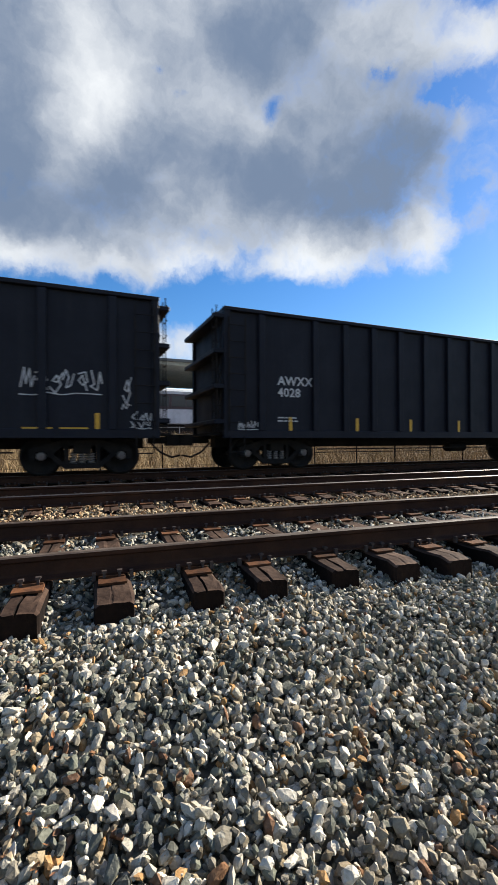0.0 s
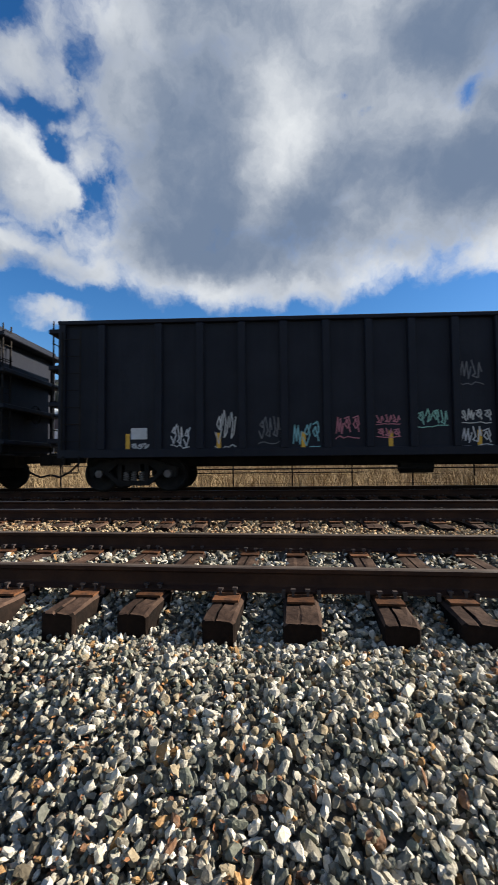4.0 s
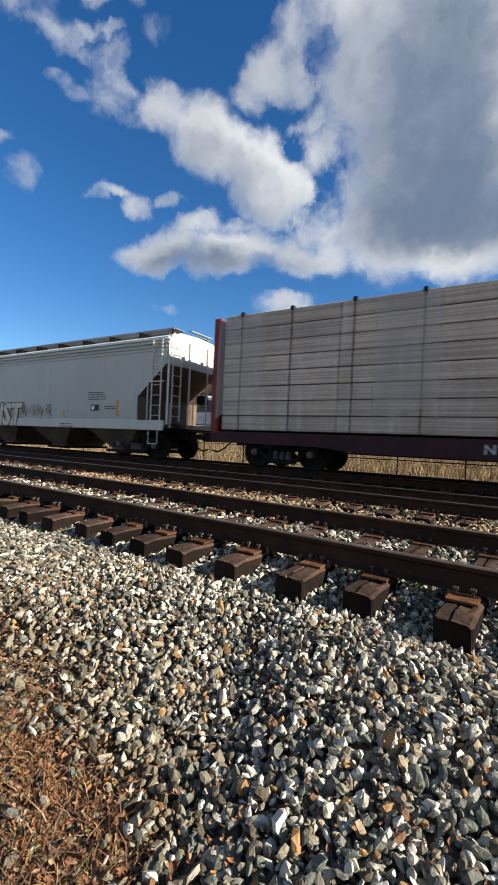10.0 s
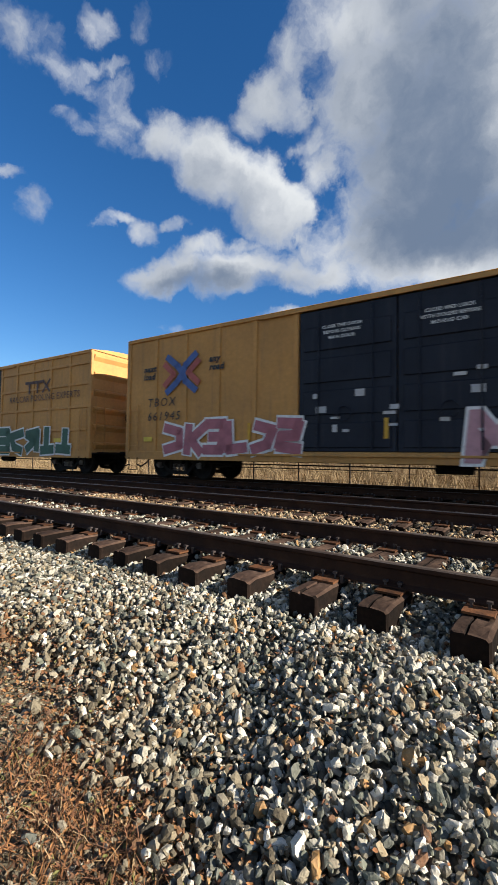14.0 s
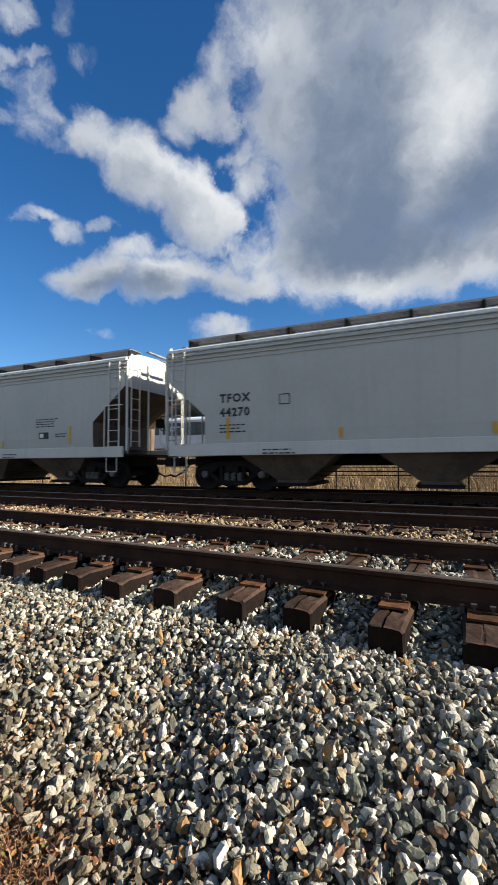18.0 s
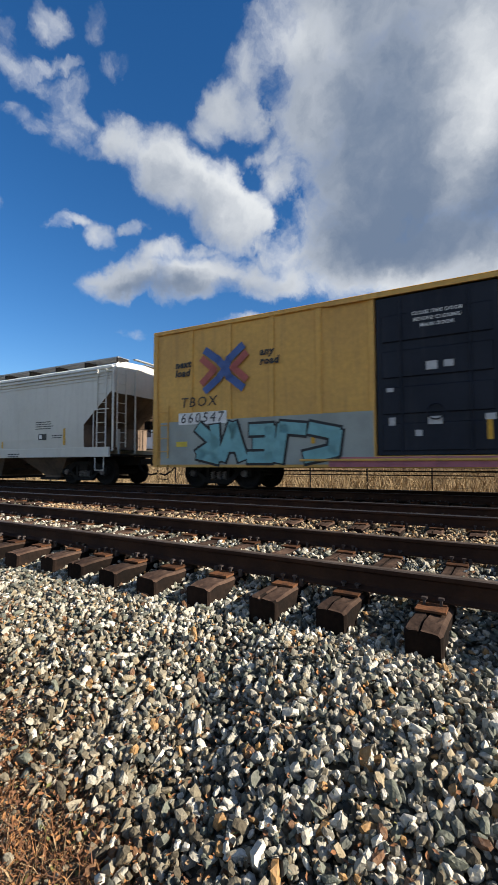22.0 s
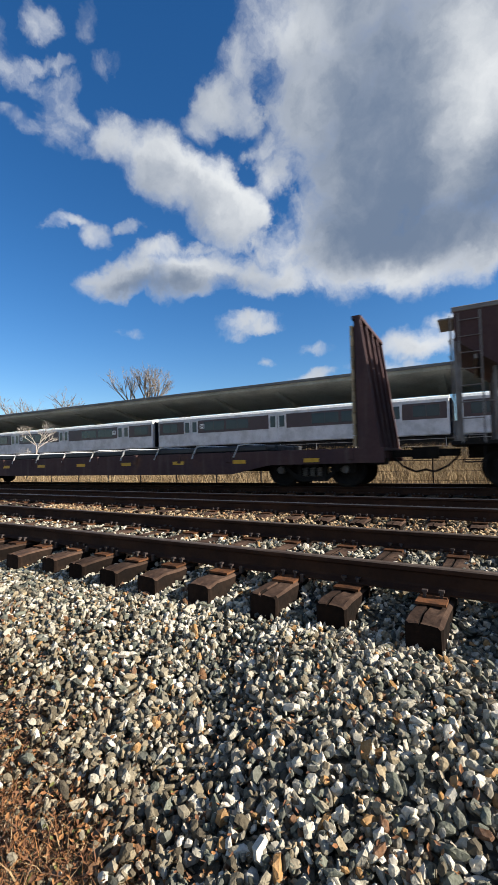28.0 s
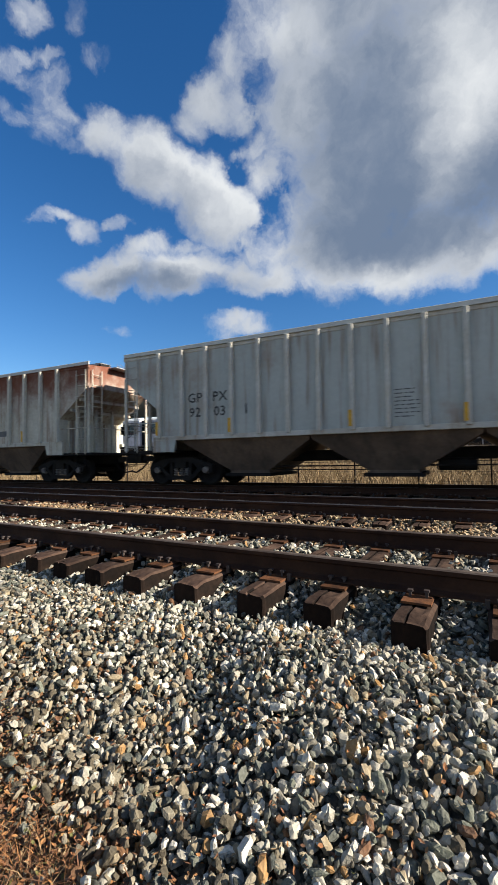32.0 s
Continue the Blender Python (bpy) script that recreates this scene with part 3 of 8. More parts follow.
def prism(bm, pts, y0, y1):
    """A polygon in the xz plane, thickened from y0 to y1."""
    a = [bm.verts.new((x, y0, z)) for x, z in pts]
    b = [bm.verts.new((x, y1, z)) for x, z in pts]
    n = len(pts)
    bm.faces.new(a)
    bm.faces.new(b[::-1])
    for i in range(n):
        bm.faces.new((a[i], b[i], b[(i + 1) % n], a[(i + 1) % n]))
    bmesh.ops.recalc_face_normals(bm, faces=list(bm.faces))


def loft(bm, rings, caps=True, closed=True):
    rows = [[bm.verts.new(p) for p in r] for r in rings]
    n = len(rows[0])
    for a, b in zip(rows, rows[1:]):
        for i in range(n if closed else n - 1):
            bm.faces.new((a[i], a[(i + 1) % n], b[(i + 1) % n], b[i]))
    if caps and closed:
        bm.faces.new(rows[0][::-1])
        bm.faces.new(rows[-1])
    bmesh.ops.recalc_face_normals(bm, faces=list(bm.faces))


def tube(bm, a, b, r, seg=6, r2=None):
    a, b = Vector(a), Vector(b)
    d = (b - a).normalized()
    q = d.to_track_quat("Z", "Y")
    r2 = r if r2 is None else r2
    rings = []
    for p, rad in ((a, r), (b, r2)):
        rings.append([p + q @ Vector((rad * math.cos(2 * math.pi * i / seg), rad * math.sin(2 * math.pi * i / seg), 0)) for i in range(seg)])
    rows = [[bm.verts.new(p) for p in r_] for r_ in rings]
    for i in range(seg):
        bm.faces.new((rows[0][i], rows[0][(i + 1) % seg], rows[1][(i + 1) % seg], rows[1][i]))
    bm.faces.new(rows[0][::-1])
    bm.faces.new(rows[1])


def pipe(bm, pts, r, seg=6):
    for a, b in zip(pts, pts[1:]):
        tube(bm, a, b, r, seg)


def lathe(bm, prof, seg=24, axis="y"):
    """prof: (radius, along) pairs, turned about the y axis."""
    rows = []
    for r, s in prof:
        rows.append([bm.verts.new((r * math.cos(2 * math.pi * i / seg), s, r * math.sin(2 * math.pi * i / seg))) for i in range(seg)])
    for a, b in zip(rows, rows[1:]):
        for i in range(seg):
            bm.faces.new((a[i], a[(i + 1) % seg], b[(i + 1) % seg], b[i]))
    bm.faces.new(rows[0])
    bm.faces.new(rows[-1][::-1])
    bmesh.ops.recalc_face_normals(bm, faces=list(bm.faces))


def stroke(bm, pts, w, y, thick=0.006):
    """A flat painted stroke on a wall of the xz plane at y, facing -y."""
    for (ax, az), (bx_, bz) in zip(pts, pts[1:]):
        d = Vector((bx_ - ax, bz - az))
        if d.length < 1e-6:
            continue
        n = Vector((-d.y, d.x)).normalized() * w / 2
        e = d.normalized() * w * 0.3
        prism(bm, [(ax - e.x + n.x, az - e.y + n.y), (bx_ + e.x + n.x, bz + e.y + n.y), (bx_ + e.x - n.x, bz + e.y - n.y), (ax - e.x - n.x, az - e.y - n.y)], y - thick, y)


def lettering(text, size, mat, parent, x, y, z, name="lettering", spread=1.0, bold=0.0, shear=0.0, align="LEFT"):
    cu = bpy.data.curves.new(name, "FONT")
    cu.body, cu.size, cu.extrude, cu.offset, cu.space_character, cu.shear, cu.align_x = text, size * 1.37, 0.002, bold, spread, shear, align
    cu.resolution_u = 2
    ob = bpy.data.objects.new(name, cu)
    me = bpy.data.meshes.new_from_object(ob)
    bpy.data.objects.remove(ob)
    me.materials.clear()
    me.materials.append(M[mat])
    return put(name, me, parent, pose(x, y - 0.004, z, 90, 0, 0))


def bars(parent, x, y, z, w, rows, mat, pitch=0.09, h=0.035, seed=1, name="small_print", jag=0.3):
    """Lines of small writing too small to read."""
    rnd = random.Random(seed)
    bm = bmesh.new()
    for i in range(rows):
        a = x
        end = x + w * (1 - jag * rnd.random())
        while a < end:
            b = min(end, a + rnd.uniform(0.06, 0.2))
            box(bm, a, b, y - 0.006, y - 0.001, z - i * pitch, z - i * pitch + h)
            a = b + 0.035
    return part(name, bm, mat, parent)


LOOPS = [[[(0.0, 0.5), (0.3, 0.95), (0.55, 0.6), (0.3, 0.15), (0.7, 0.3), (1.0, 0.75)]],
         [[(0.0, 0.1), (0.2, 0.9), (0.4, 0.2), (0.6, 0.85), (0.8, 0.1), (1.0, 0.6)]],
         [[(0.1, 0.8), (0.7, 0.9), (0.9, 0.5), (0.5, 0.3), (0.15, 0.5), (0.45, 0.75), (0.9, 0.1)]],
         [[(0.0, 0.3), (0.5, 0.0), (0.9, 0.4), (0.55, 0.8), (0.2, 0.55), (0.6, 0.45), (1.0, 0.9)]],
         [[(0.05, 0.95), (0.35, 0.35), (0.05, 0.2), (0.6, 0.1), (0.75, 0.9), (0.95, 0.4)]]]


BLOCKS = [[[(0, 0), (0, 1), (0.9, 0.85), (0.1, 0.5), (1, 0)]], [[(0, 1), (0.05, 0), (1, 0.08)]], [[(0, 0), (0.5, 1), (1, 0)], [(0.2, 0.35), (0.8, 0.35)]], [[(0, 1), (1, 0.95)], [(0.5, 1), (0.5, 0)]], [[(0, 0), (0.05, 1), (0.95, 0), (1, 1)]],
          [[(1, 1), (0, 0.9), (0.1, 0.5), (0.9, 0.5), (1, 0.05), (0, 0)]], [[(1, 1), (0.1, 0.8), (0, 0.2), (1, 0)]], [[(0, 0), (0, 1)], [(1, 1), (0.1, 0.5), (1, 0)]], [[(1, 1), (0, 1), (0, 0), (1, 0)], [(0, 0.5), (0.8, 0.5)]], [[(0, 1), (0.1, 0), (0.9, 0.1), (1, 1)]]]


def scrawl(parent, x0, x1, z0, z1, y, fill, line, seed, name="graffiti", label="", letters=5, wide=0.0, hollow=False):
    """Sprayed unreadable loops side by side: a fat fill over a wider outline, or thin strokes alone."""
    rnd = random.Random(seed)
    w, h = (x1 - x0) / letters, z1 - z0
    fat = min(w, h) * 0.30
    lines = []
    for i in range(letters):
        dz, k, lean = rnd.uniform(-0.06, 0.06) * h, rnd.uniform(0.95, 1.12), rnd.uniform(-0.05, 0.16) * w
        for pl in LOOPS[rnd.randrange(len(LOOPS))]:
            lines.append([(x0 + (i + 0.06 + 0.88 * k * u) * w + lean * v, z0 + dz + (0.1 + 0.8 * v) * h + rnd.uniform(-0.03, 0.03) * h) for u, v in pl])
    bml = bmesh.new()
    if hollow:
        for pl in lines:
            stroke(bml, pl, wide or h * 0.05, y - 0.006, 0.003)
        q = [(x0 + (x1 - x0) * k / 6, z0 - 0.05 * h + rnd.uniform(0, 0.15) * h) for k in range(7)]
        stroke(bml, q, (wide or h * 0.05) * 0.8, y - 0.006, 0.003)
        return part(name, bml, line, parent, label)
    # thick interlocking strokes over a wider outline
    strokes = []
    for i in range(letters):
        lean, low, top = rnd.uniform(-0.05, 0.22) * w, z0 + rnd.uniform(0.02, 0.12) * h, z1 - rnd.uniform(0.0, 0.16) * h
        mirror, upturn = i % 2 == 0, rnd.random() < 0.6
        for pl in BLOCKS[rnd.randrange(len(BLOCKS))]:
            pl = [(1 - u if mirror else u, 1 - v if upturn else v) for u, v in pl]
            strokes.append((i, [(x0 + (i + 0.16 + 0.70 * u) * w + lean * v + rnd.uniform(-0.08, 0.08) * w, low + (0.12 + 0.76 * v) * (top - low)) for u, v in pl]))
    thick = min(w * 0.36, h * 0.30)
    for k, (i, pl) in enumerate(strokes):
        stroke(bml, pl, thick + max(wide, 0.05) * 2, y - 0.003 - 0.0003 * k, 0.003)
    g = part(name, bml, line, parent, label)
    for i in range(letters):
        bm = bmesh.new()
        for k, (j, pl) in enumerate(strokes):
            if j == i:
                stroke(bm, pl, thick, y - 0.014 - 0.0004 * k, 0.003)
        part("painted_block", bm, fill, g)
    return g


# ---------------------------------------------------------------- ground
TRACK2 = (4.42, 0.028, 0.235)      # y at x = 0, slope, height of the rail tops
TRACK3 = (8.40, 0.062, 0.27)
METRO = (26.0, 0.055, 1.35)


def smooth(a, b, t):
    t = min(1.0, max(0.0, (t - a) / (b - a)))
    return t * t * (3 - 2 * t)


def ground_z(x, y):
    """Height of the land: flat path, ballast shoulder, track bed, grassy bank."""
    n = noise.noise(Vector((x * 0.45, y * 0.45, 3.1))) * 0.05
    low = -0.60 + 0.22 * smooth(-0.9, -3.2, x) + 0.06 * smooth(1.0, 4.0, x)
    shoulder = smooth(-2.35, -0.62, y + 0.12 * math.sin(x * 1.7))
    z = low + n + (-0.24 - low) * shoulder
    z += 0.14 * smooth(-0.62, 0.1, y)
    # a heap of stone spilt before the ties, steeper on its western flank
    side = x - (-0.82 + 0.42 * (-0.4 - y))
    lie = smooth(-0.42, -0.95, y) * smooth(-2.9, -1.5, y)
    z += lie * (0.058 * math.exp(-(side / (1.0 if side > 0 else 0.28)) ** 2) - 0.035 * math.exp(-((side + 0.55) / 0.24) ** 2))
    z += 0.06 * smooth(2.0, 3.2, y - 0.02 * x)
    yb = y - METRO[1] * x
    z -= 0.10 * smooth(10.6, 12.0, yb)
    z += 1.15 * smooth(12.5, 21.5, yb) + n * 2.0 * smooth(12, 14, yb)
    return z


EDGE_X = [-26, -6, -4.2, -3.3, -2.7, -2.0, -1.5, -1.0, -0.6, 0.0, 0.7, 10]
EDGE_Y = [-2.1, -2.2, -2.25, -2.0, -1.70, -1.86, -1.93, -2.05, -2.3, -2.75, -3.1, -3.1]


def ballast_edge(x):
    """Where the stone shoulder gives way to the weedy path."""
    return np.interp(x, EDGE_X, EDGE_Y) + 0.07 * np.sin(np.asarray(x) * 5.3)


def build_ground():
    xs = list(np.arange(-9, 9.01, 0.25))
    g = 0.25
    while xs[0] > -2000:
        g *= 1.22
        xs = [xs[0] - g] + xs + [xs[-1] + g]
    ys = list(np.arange(-4.5, 4.01, 0.2)) + list(np.arange(4.5, 26, 0.8))
    a, b, g = ys[0], ys[-1], 0.8
    while b < 2200:
        g *= 1.3
        a, b = a - g, b + g
        ys = [a] + ys + [b]
    nx, ny = len(xs), len(ys)
    verts = []
    for y in ys:
        for x in xs:
            xx, yy = max(-60, min(60, x)), max(-40, min(60, y))
            z = ground_z(xx, yy)
            verts.append((x, y, z))
    faces = [(j * nx + i, j * nx + i + 1, (j + 1) * nx + i + 1, (j + 1) * nx + i) for j in range(ny - 1) for i in range(nx - 1)]
    me = bpy.data.meshes.new("ground")
    me.from_pydata(verts, [], faces)
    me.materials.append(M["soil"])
    me.materials.append(M["stone_far"])
    me.materials.append(M["field"])
    for p in me.polygons:
        c = p.center
        yb = c.y - METRO[1] * c.x
        p.use_smooth = True
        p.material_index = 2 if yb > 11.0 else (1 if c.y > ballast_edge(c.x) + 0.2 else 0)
    return tagged(new("ground", me), "gravel shoulder, dry soil path and grassy bank beside the tracks", "ground", kind="structure")


build_ground()


def stone_shapes(k, corners, seed):
    """Crushed rock as numpy arrays of vertices and triangles: angular lumps with flat broken faces."""
    out = []
    rnd = random.Random(seed)
    for i in range(k):
        bm = bmesh.new()
        long, wide, flat = rnd.uniform(1.05, 1.75), rnd.uniform(0.78, 1.08), rnd.uniform(0.45, 0.85)
        picked = []
        while len(picked) < corners:
            d = Vector((rnd.gauss(0, 1), rnd.gauss(0, 1), rnd.gauss(0, 1))).normalized()
            tries = [Vector((rnd.gauss(0, 1), rnd.gauss(0, 1), rnd.gauss(0, 1))).normalized() for _ in range(5)]
            d = max([d] + tries, key=lambda q: min([(q - p).length for p in picked] or [1.0]))
            picked.append(d)
        for d in picked:
            # corners pushed out towards a block give broad flat faces
            e = d / max(abs(d.x), abs(d.y), abs(d.z))
            d = (d * 0.62 + e * 0.38 * 0.85) * rnd.uniform(0.9, 1.08)
            bm.verts.new((d.x * long, d.y * wide, d.z * flat))
        bmesh.ops.convex_hull(bm, input=bm.verts[:])
        bmesh.ops.delete(bm, geom=[v for v in bm.verts if not v.link_faces], context="VERTS")
        bmesh.ops.triangulate(bm, faces=list(bm.faces))
        bm.verts.index_update()
        out.append((np.array([v.co[:] for v in bm.verts]), np.array([[v.index for v in f.verts] for f in bm.faces])))
        bm.free()
    return out


SHAPES = stone_shapes(60, 14, 5)
COARSE = stone_shapes(32, 9, 6)


def scatter(name, spots, label, category="gravel", mat="stone", shapes=SHAPES, tilt=0.27):
    """spots: rows of x, y, z, size. One joined mesh of loose pieces."""
    rng = np.random.default_rng(len(spots))
    V, F, base = [], [], 0
    which = rng.integers(0, len(shapes), len(spots))
    for k, (vs, fs) in enumerate(shapes):
        idx = np.where(which == k)[0]
        if len(idx) == 0:
            continue
        n = len(idx)
        a = rng.uniform(-np.pi, np.pi, (n, 3)) * np.array([tilt, tilt, 1.0])
        ca, sa = np.cos(a), np.sin(a)
        Rz = np.zeros((n, 3, 3)); Rx = np.zeros((n, 3, 3)); Ry = np.zeros((n, 3, 3))
        Rz[:, 0, 0], Rz[:, 0, 1], Rz[:, 1, 0], Rz[:, 1, 1], Rz[:, 2, 2] = ca[:, 2], -sa[:, 2], sa[:, 2], ca[:, 2], 1
        Rx[:, 0, 0], Rx[:, 1, 1], Rx[:, 1, 2], Rx[:, 2, 1], Rx[:, 2, 2] = 1, ca[:, 0], -sa[:, 0], sa[:, 0], ca[:, 0]
        Ry[:, 1, 1], Ry[:, 0, 0], Ry[:, 0, 2], Ry[:, 2, 0], Ry[:, 2, 2] = 1, ca[:, 1], sa[:, 1], -sa[:, 1], ca[:, 1]
        R = Rz @ Ry @ Rx
        S = spots[idx, 3][:, None, None] * rng.uniform(0.66, 1.06, (n, 1, 3))
        P = np.einsum("nij,nvj->nvi", R, vs[None] * S) + spots[idx, :3][:, None, :]
        V.append(P.reshape(-1, 3))
        F.append((fs[None] + (np.arange(n) * len(vs))[:, None, None] + base).reshape(-1, 3))
        base += n * len(vs)
    V, F = np.concatenate(V), np.concatenate(F)
    me = bpy.data.meshes.new(name)
    me.vertices.add(len(V))
    me.vertices.foreach_set("co", V.ravel())
    me.loops.add(F.size)
    me.loops.foreach_set("vertex_index", F.ravel().astype(np.int32))
    me.polygons.add(len(F))
    me.polygons.foreach_set("loop_start", np.arange(0, F.size, 3, dtype=np.int32))
    me.polygons.foreach_set("use_smooth", np.zeros(len(F), dtype=bool))
    me.update(calc_edges=True)
    me.materials.append(M[mat])
    return tagged(new(name, me), label, category, kind="stuff")


# ---------------------------------------------------------------- tracks

def rail_mesh(x0, x1, top_mat, name="rail"):
    prof = [(-0.076, 0), (0.076, 0), (0.076, 0.012), (0.016, 0.030), (0.009, 0.045), (0.009, 0.125), (0.036, 0.142), (0.037, 0.172), (0.026, 0.181),
            (-0.026, 0.181), (-0.037, 0.172), (-0.036, 0.142), (-0.009, 0.125), (-0.009, 0.045), (-0.016, 0.030), (-0.076, 0.012)]
    bm = bmesh.new()
    xs = [x0, x1]
    rows = [[bm.verts.new((x, y, z)) for y, z in prof] for x in xs]
    n = len(prof)
    for i in range(n):
        f = bm.faces.new((rows[0][i], rows[0][(i + 1) % n], rows[1][(i + 1) % n], rows[1][i]))
        f.material_index = 1 if prof[i][1] > 0.171 and prof[(i + 1) % n][1] > 0.171 else 0
    bm.faces.new(rows[0][::-1])
    bm.faces.new(rows[1])
    bmesh.ops.recalc_face_normals(bm, faces=list(bm.faces))
    me = bpy.data.meshes.new(name)
    bm.to_mesh(me)
    bm.free()
    me.materials.append(M["rail"])
    me.materials.append(M[top_mat])
    return me


def tie_mesh(seed, length=2.6):
    rnd = random.Random(seed)
    bm = bmesh.new()
    hw, h = 0.122 + rnd.uniform(-0.008, 0.008), 0.225
    rings = []
    ys = [0.0, 0.02, 0.12, 0.3, 0.6, 1.2, 2.0, length - 0.02, length]
    for i, y in enumerate(ys):
        e = 0.014 if i in (0, len(ys) - 1) else 0.0
        sag = rnd.uniform(0, 0.012) + (0.012 if i < 2 else 0)
        j = lambda: rnd.uniform(-0.006, 0.006)
        rings.append([(-hw + e + j(), y, -h), (-hw + e + j(), y, -0.02 - sag), (-hw + 0.02 + e + j(), y, -0.002 - sag + j() * 0.5), (-0.03 + j(), y, -sag + j()), (-0.018 + j(), y, -0.016 - sag if seed % 2 else -sag), (-0.006 + j(), y, -sag + j()),
                      (hw * 0.5, y, -sag + j()), (hw - 0.02 - e + j(), y, -0.002 - sag + j() * 0.5), (hw - e + j(), y, -0.02 - sag), (hw - e + j(), y, -h)])
    loft(bm, rings)
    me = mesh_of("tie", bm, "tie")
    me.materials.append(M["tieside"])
    # sides and ends darker: creosote, plus their shade put into the colour
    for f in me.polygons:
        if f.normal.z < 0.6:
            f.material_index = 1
    return me


def plate_mesh(side):
    bm = bmesh.new()
    box(bm, -0.098, 0.098, -0.225, 0.19, 0.0, 0.016)
    box(bm, -0.09, 0.09, -0.098, -0.080, 0.016, 0.026)
    box(bm, -0.09, 0.09, 0.080, 0.098, 0.016, 0.026)
    return mesh_of("tie_plate", bm, "platerust")


def spike_mesh():
    bm = bmesh.new()
    box(bm, -0.009, 0.009, -0.009, 0.009, -0.03, 0.035)
    box(bm, -0.018, 0.018, -0.012, 0.024, 0.033, 0.048)
    return mesh_of("spike", bm, "spike")


def anchor_mesh():
    bm = bmesh.new()
    box(bm, -0.012, 0.012, -0.10, 0.10, -0.022, -0.004)
    box(bm, -0.014, 0.014, -0.105, -0.075, -0.03, 0.030)
    box(bm, -0.014, 0.014, 0.072, 0.095, -0.02, 0.022)
    return mesh_of("rail_anchor", bm, "spike")


TIES = [tie_mesh(s) for s in range(7)]
PLATE, SPIKE, ANCHOR = plate_mesh(0), spike_mesh(), anchor_mesh()
rng_t = random.Random(11)
KNOWN = [-2.24, -1.67, -1.07, -0.54, 0.08, 0.64, 1.27, 1.78, 2.43, 3.02, 3.54]   # tie centres read along the near rail


def lay_track(name, y0, slope, top, x0, x1, near0, near1, label, shine, spacing=0.55, tie_off=0.0, ties_at=None):
    ang = math.atan(slope)
    tr = empty(name, label, "railway track", kind="structure")
    base = pose(0, y0, top - 0.201, 0, 0, math.degrees(ang))
    tr.matrix_basis = base
    for s in (-0.7525, 0.7525):
        put("rail", rail_mesh(x0, x1, shine), tr, pose(0, s, 0.020))
    xs = list(ties_at) if ties_at else [near0]
    while xs[-1] < near1:
        xs.append(xs[-1] + spacing + rng_t.uniform(-0.04, 0.04))
    while xs[0] > near0:
        xs.insert(0, xs[0] - spacing - rng_t.uniform(-0.04, 0.04))
    for x in xs:
        skew = rng_t.uniform(-1.2, 1.2)
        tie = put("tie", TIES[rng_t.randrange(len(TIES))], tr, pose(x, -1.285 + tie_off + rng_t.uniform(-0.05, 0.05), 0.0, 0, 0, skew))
        if -14 < x < 10:
            for s in (-0.7525, 0.7525):
                p = put("tie_plate", PLATE, tie, pose(rng_t.uniform(-0.01, 0.01), s + 1.285 - tie_off, 0.0, 0, 0, -skew))
                for dx, dy, r in ((-0.055, -0.094, 0), (0.055, 0.094, 180), (0.055, -0.094, 0), (-0.055, 0.094, 180)):
                    put("spike", SPIKE, p, pose(dx, dy, 0.012 + rng_t.uniform(0, 0.012), 0, 0, r))
                if rng_t.random() < 0.7:
                    put("rail_anchor", ANCHOR, tr, pose(x + 0.135, s, 0.02))
                    put("rail_anchor", ANCHOR, tr, pose(x - 0.135, s, 0.02))
    # the ties further off, joined
    bm = bmesh.new()
    for lo, hi in ((x0, xs[0] - 0.4), (xs[-1] + 0.4, x1)):
        x = lo
        while x < hi:
            yo = -1.285 + tie_off + rng_t.uniform(-0.05, 0.05)
            box(bm, x - 0.11, x + 0.11, yo, yo + 2.6, -0.185, -0.004)
            x += spacing
    far = part("distant_ties", bm, "tie", tr)
    tagged(far, kind="stuff")
    return tr, xs


track_1, TIES_1 = lay_track("track_1", 0.7525, 0.0, 0.201, -160, 60, -16, 9, "rusty unused railway track on creosoted timber ties", "railtop", ties_at=KNOWN, tie_off=0.0)
track_2, TIES_2 = lay_track("track_2", *TRACK2, -160, 60, -15, 10, "dark railway track with rusty tie ends in ballast", "railshine")
track_3, TIES_3 = lay_track("track_3", *TRACK3, -560, 560, -14, 12, "main line track under the passing freight train", "railshine")


def ballast_spots(n, x0, x1, ya, yb, size, rise, seed, near1=False):
    rng = np.random.default_rng(seed)
    x = rng.uniform(x0, x1, n)
    y = rng.uniform(ya, yb, n)
    s = np.minimum(size * rng.lognormal(0.0, 0.34, n), 0.036)
    z = np.array([ground_z(a, b) for a, b in zip(x, y)]) + rng.uniform(0.0, rise, n)
    return np.stack([x, y, z, s], 1)


def clear_of_ties(sp, ties, y0, slope, reach=(-0.56, 2.0)):
    keep = []
    ta = np.array(ties)
    for x, y, z, s in sp:
        v = y - (y0 + slope * x)
        on_tie = np.min(np.abs(ta - x)) < 0.10 and -1.33 < v < 1.3
        keep.append(not on_tie)
    return sp[np.array(keep)]


SH = ballast_spots(50000, -3.2, 4.2, -3.2, -0.40, 0.0205, 0.088, 1)
SH2 = ballast_spots(24000, -10, -3.2, -2.7, -0.40, 0.0235, 0.06, 2)
SH3 = ballast_spots(9000, 4.2, 11, -3.2, -0.45, 0.030, 0.05, 3)
SH2 = np.concatenate([SH2, SH3])
# the shoulder thins out raggedly into the path
SH = SH[SH[:, 1] - ballast_edge(SH[:, 0]) > np.random.default_rng(12).normal(0.0, 0.16, len(SH))]
SH2 = SH2[SH2[:, 1] - ballast_edge(SH2[:, 0]) > np.random.default_rng(13).normal(0.0, 0.16, len(SH2))]
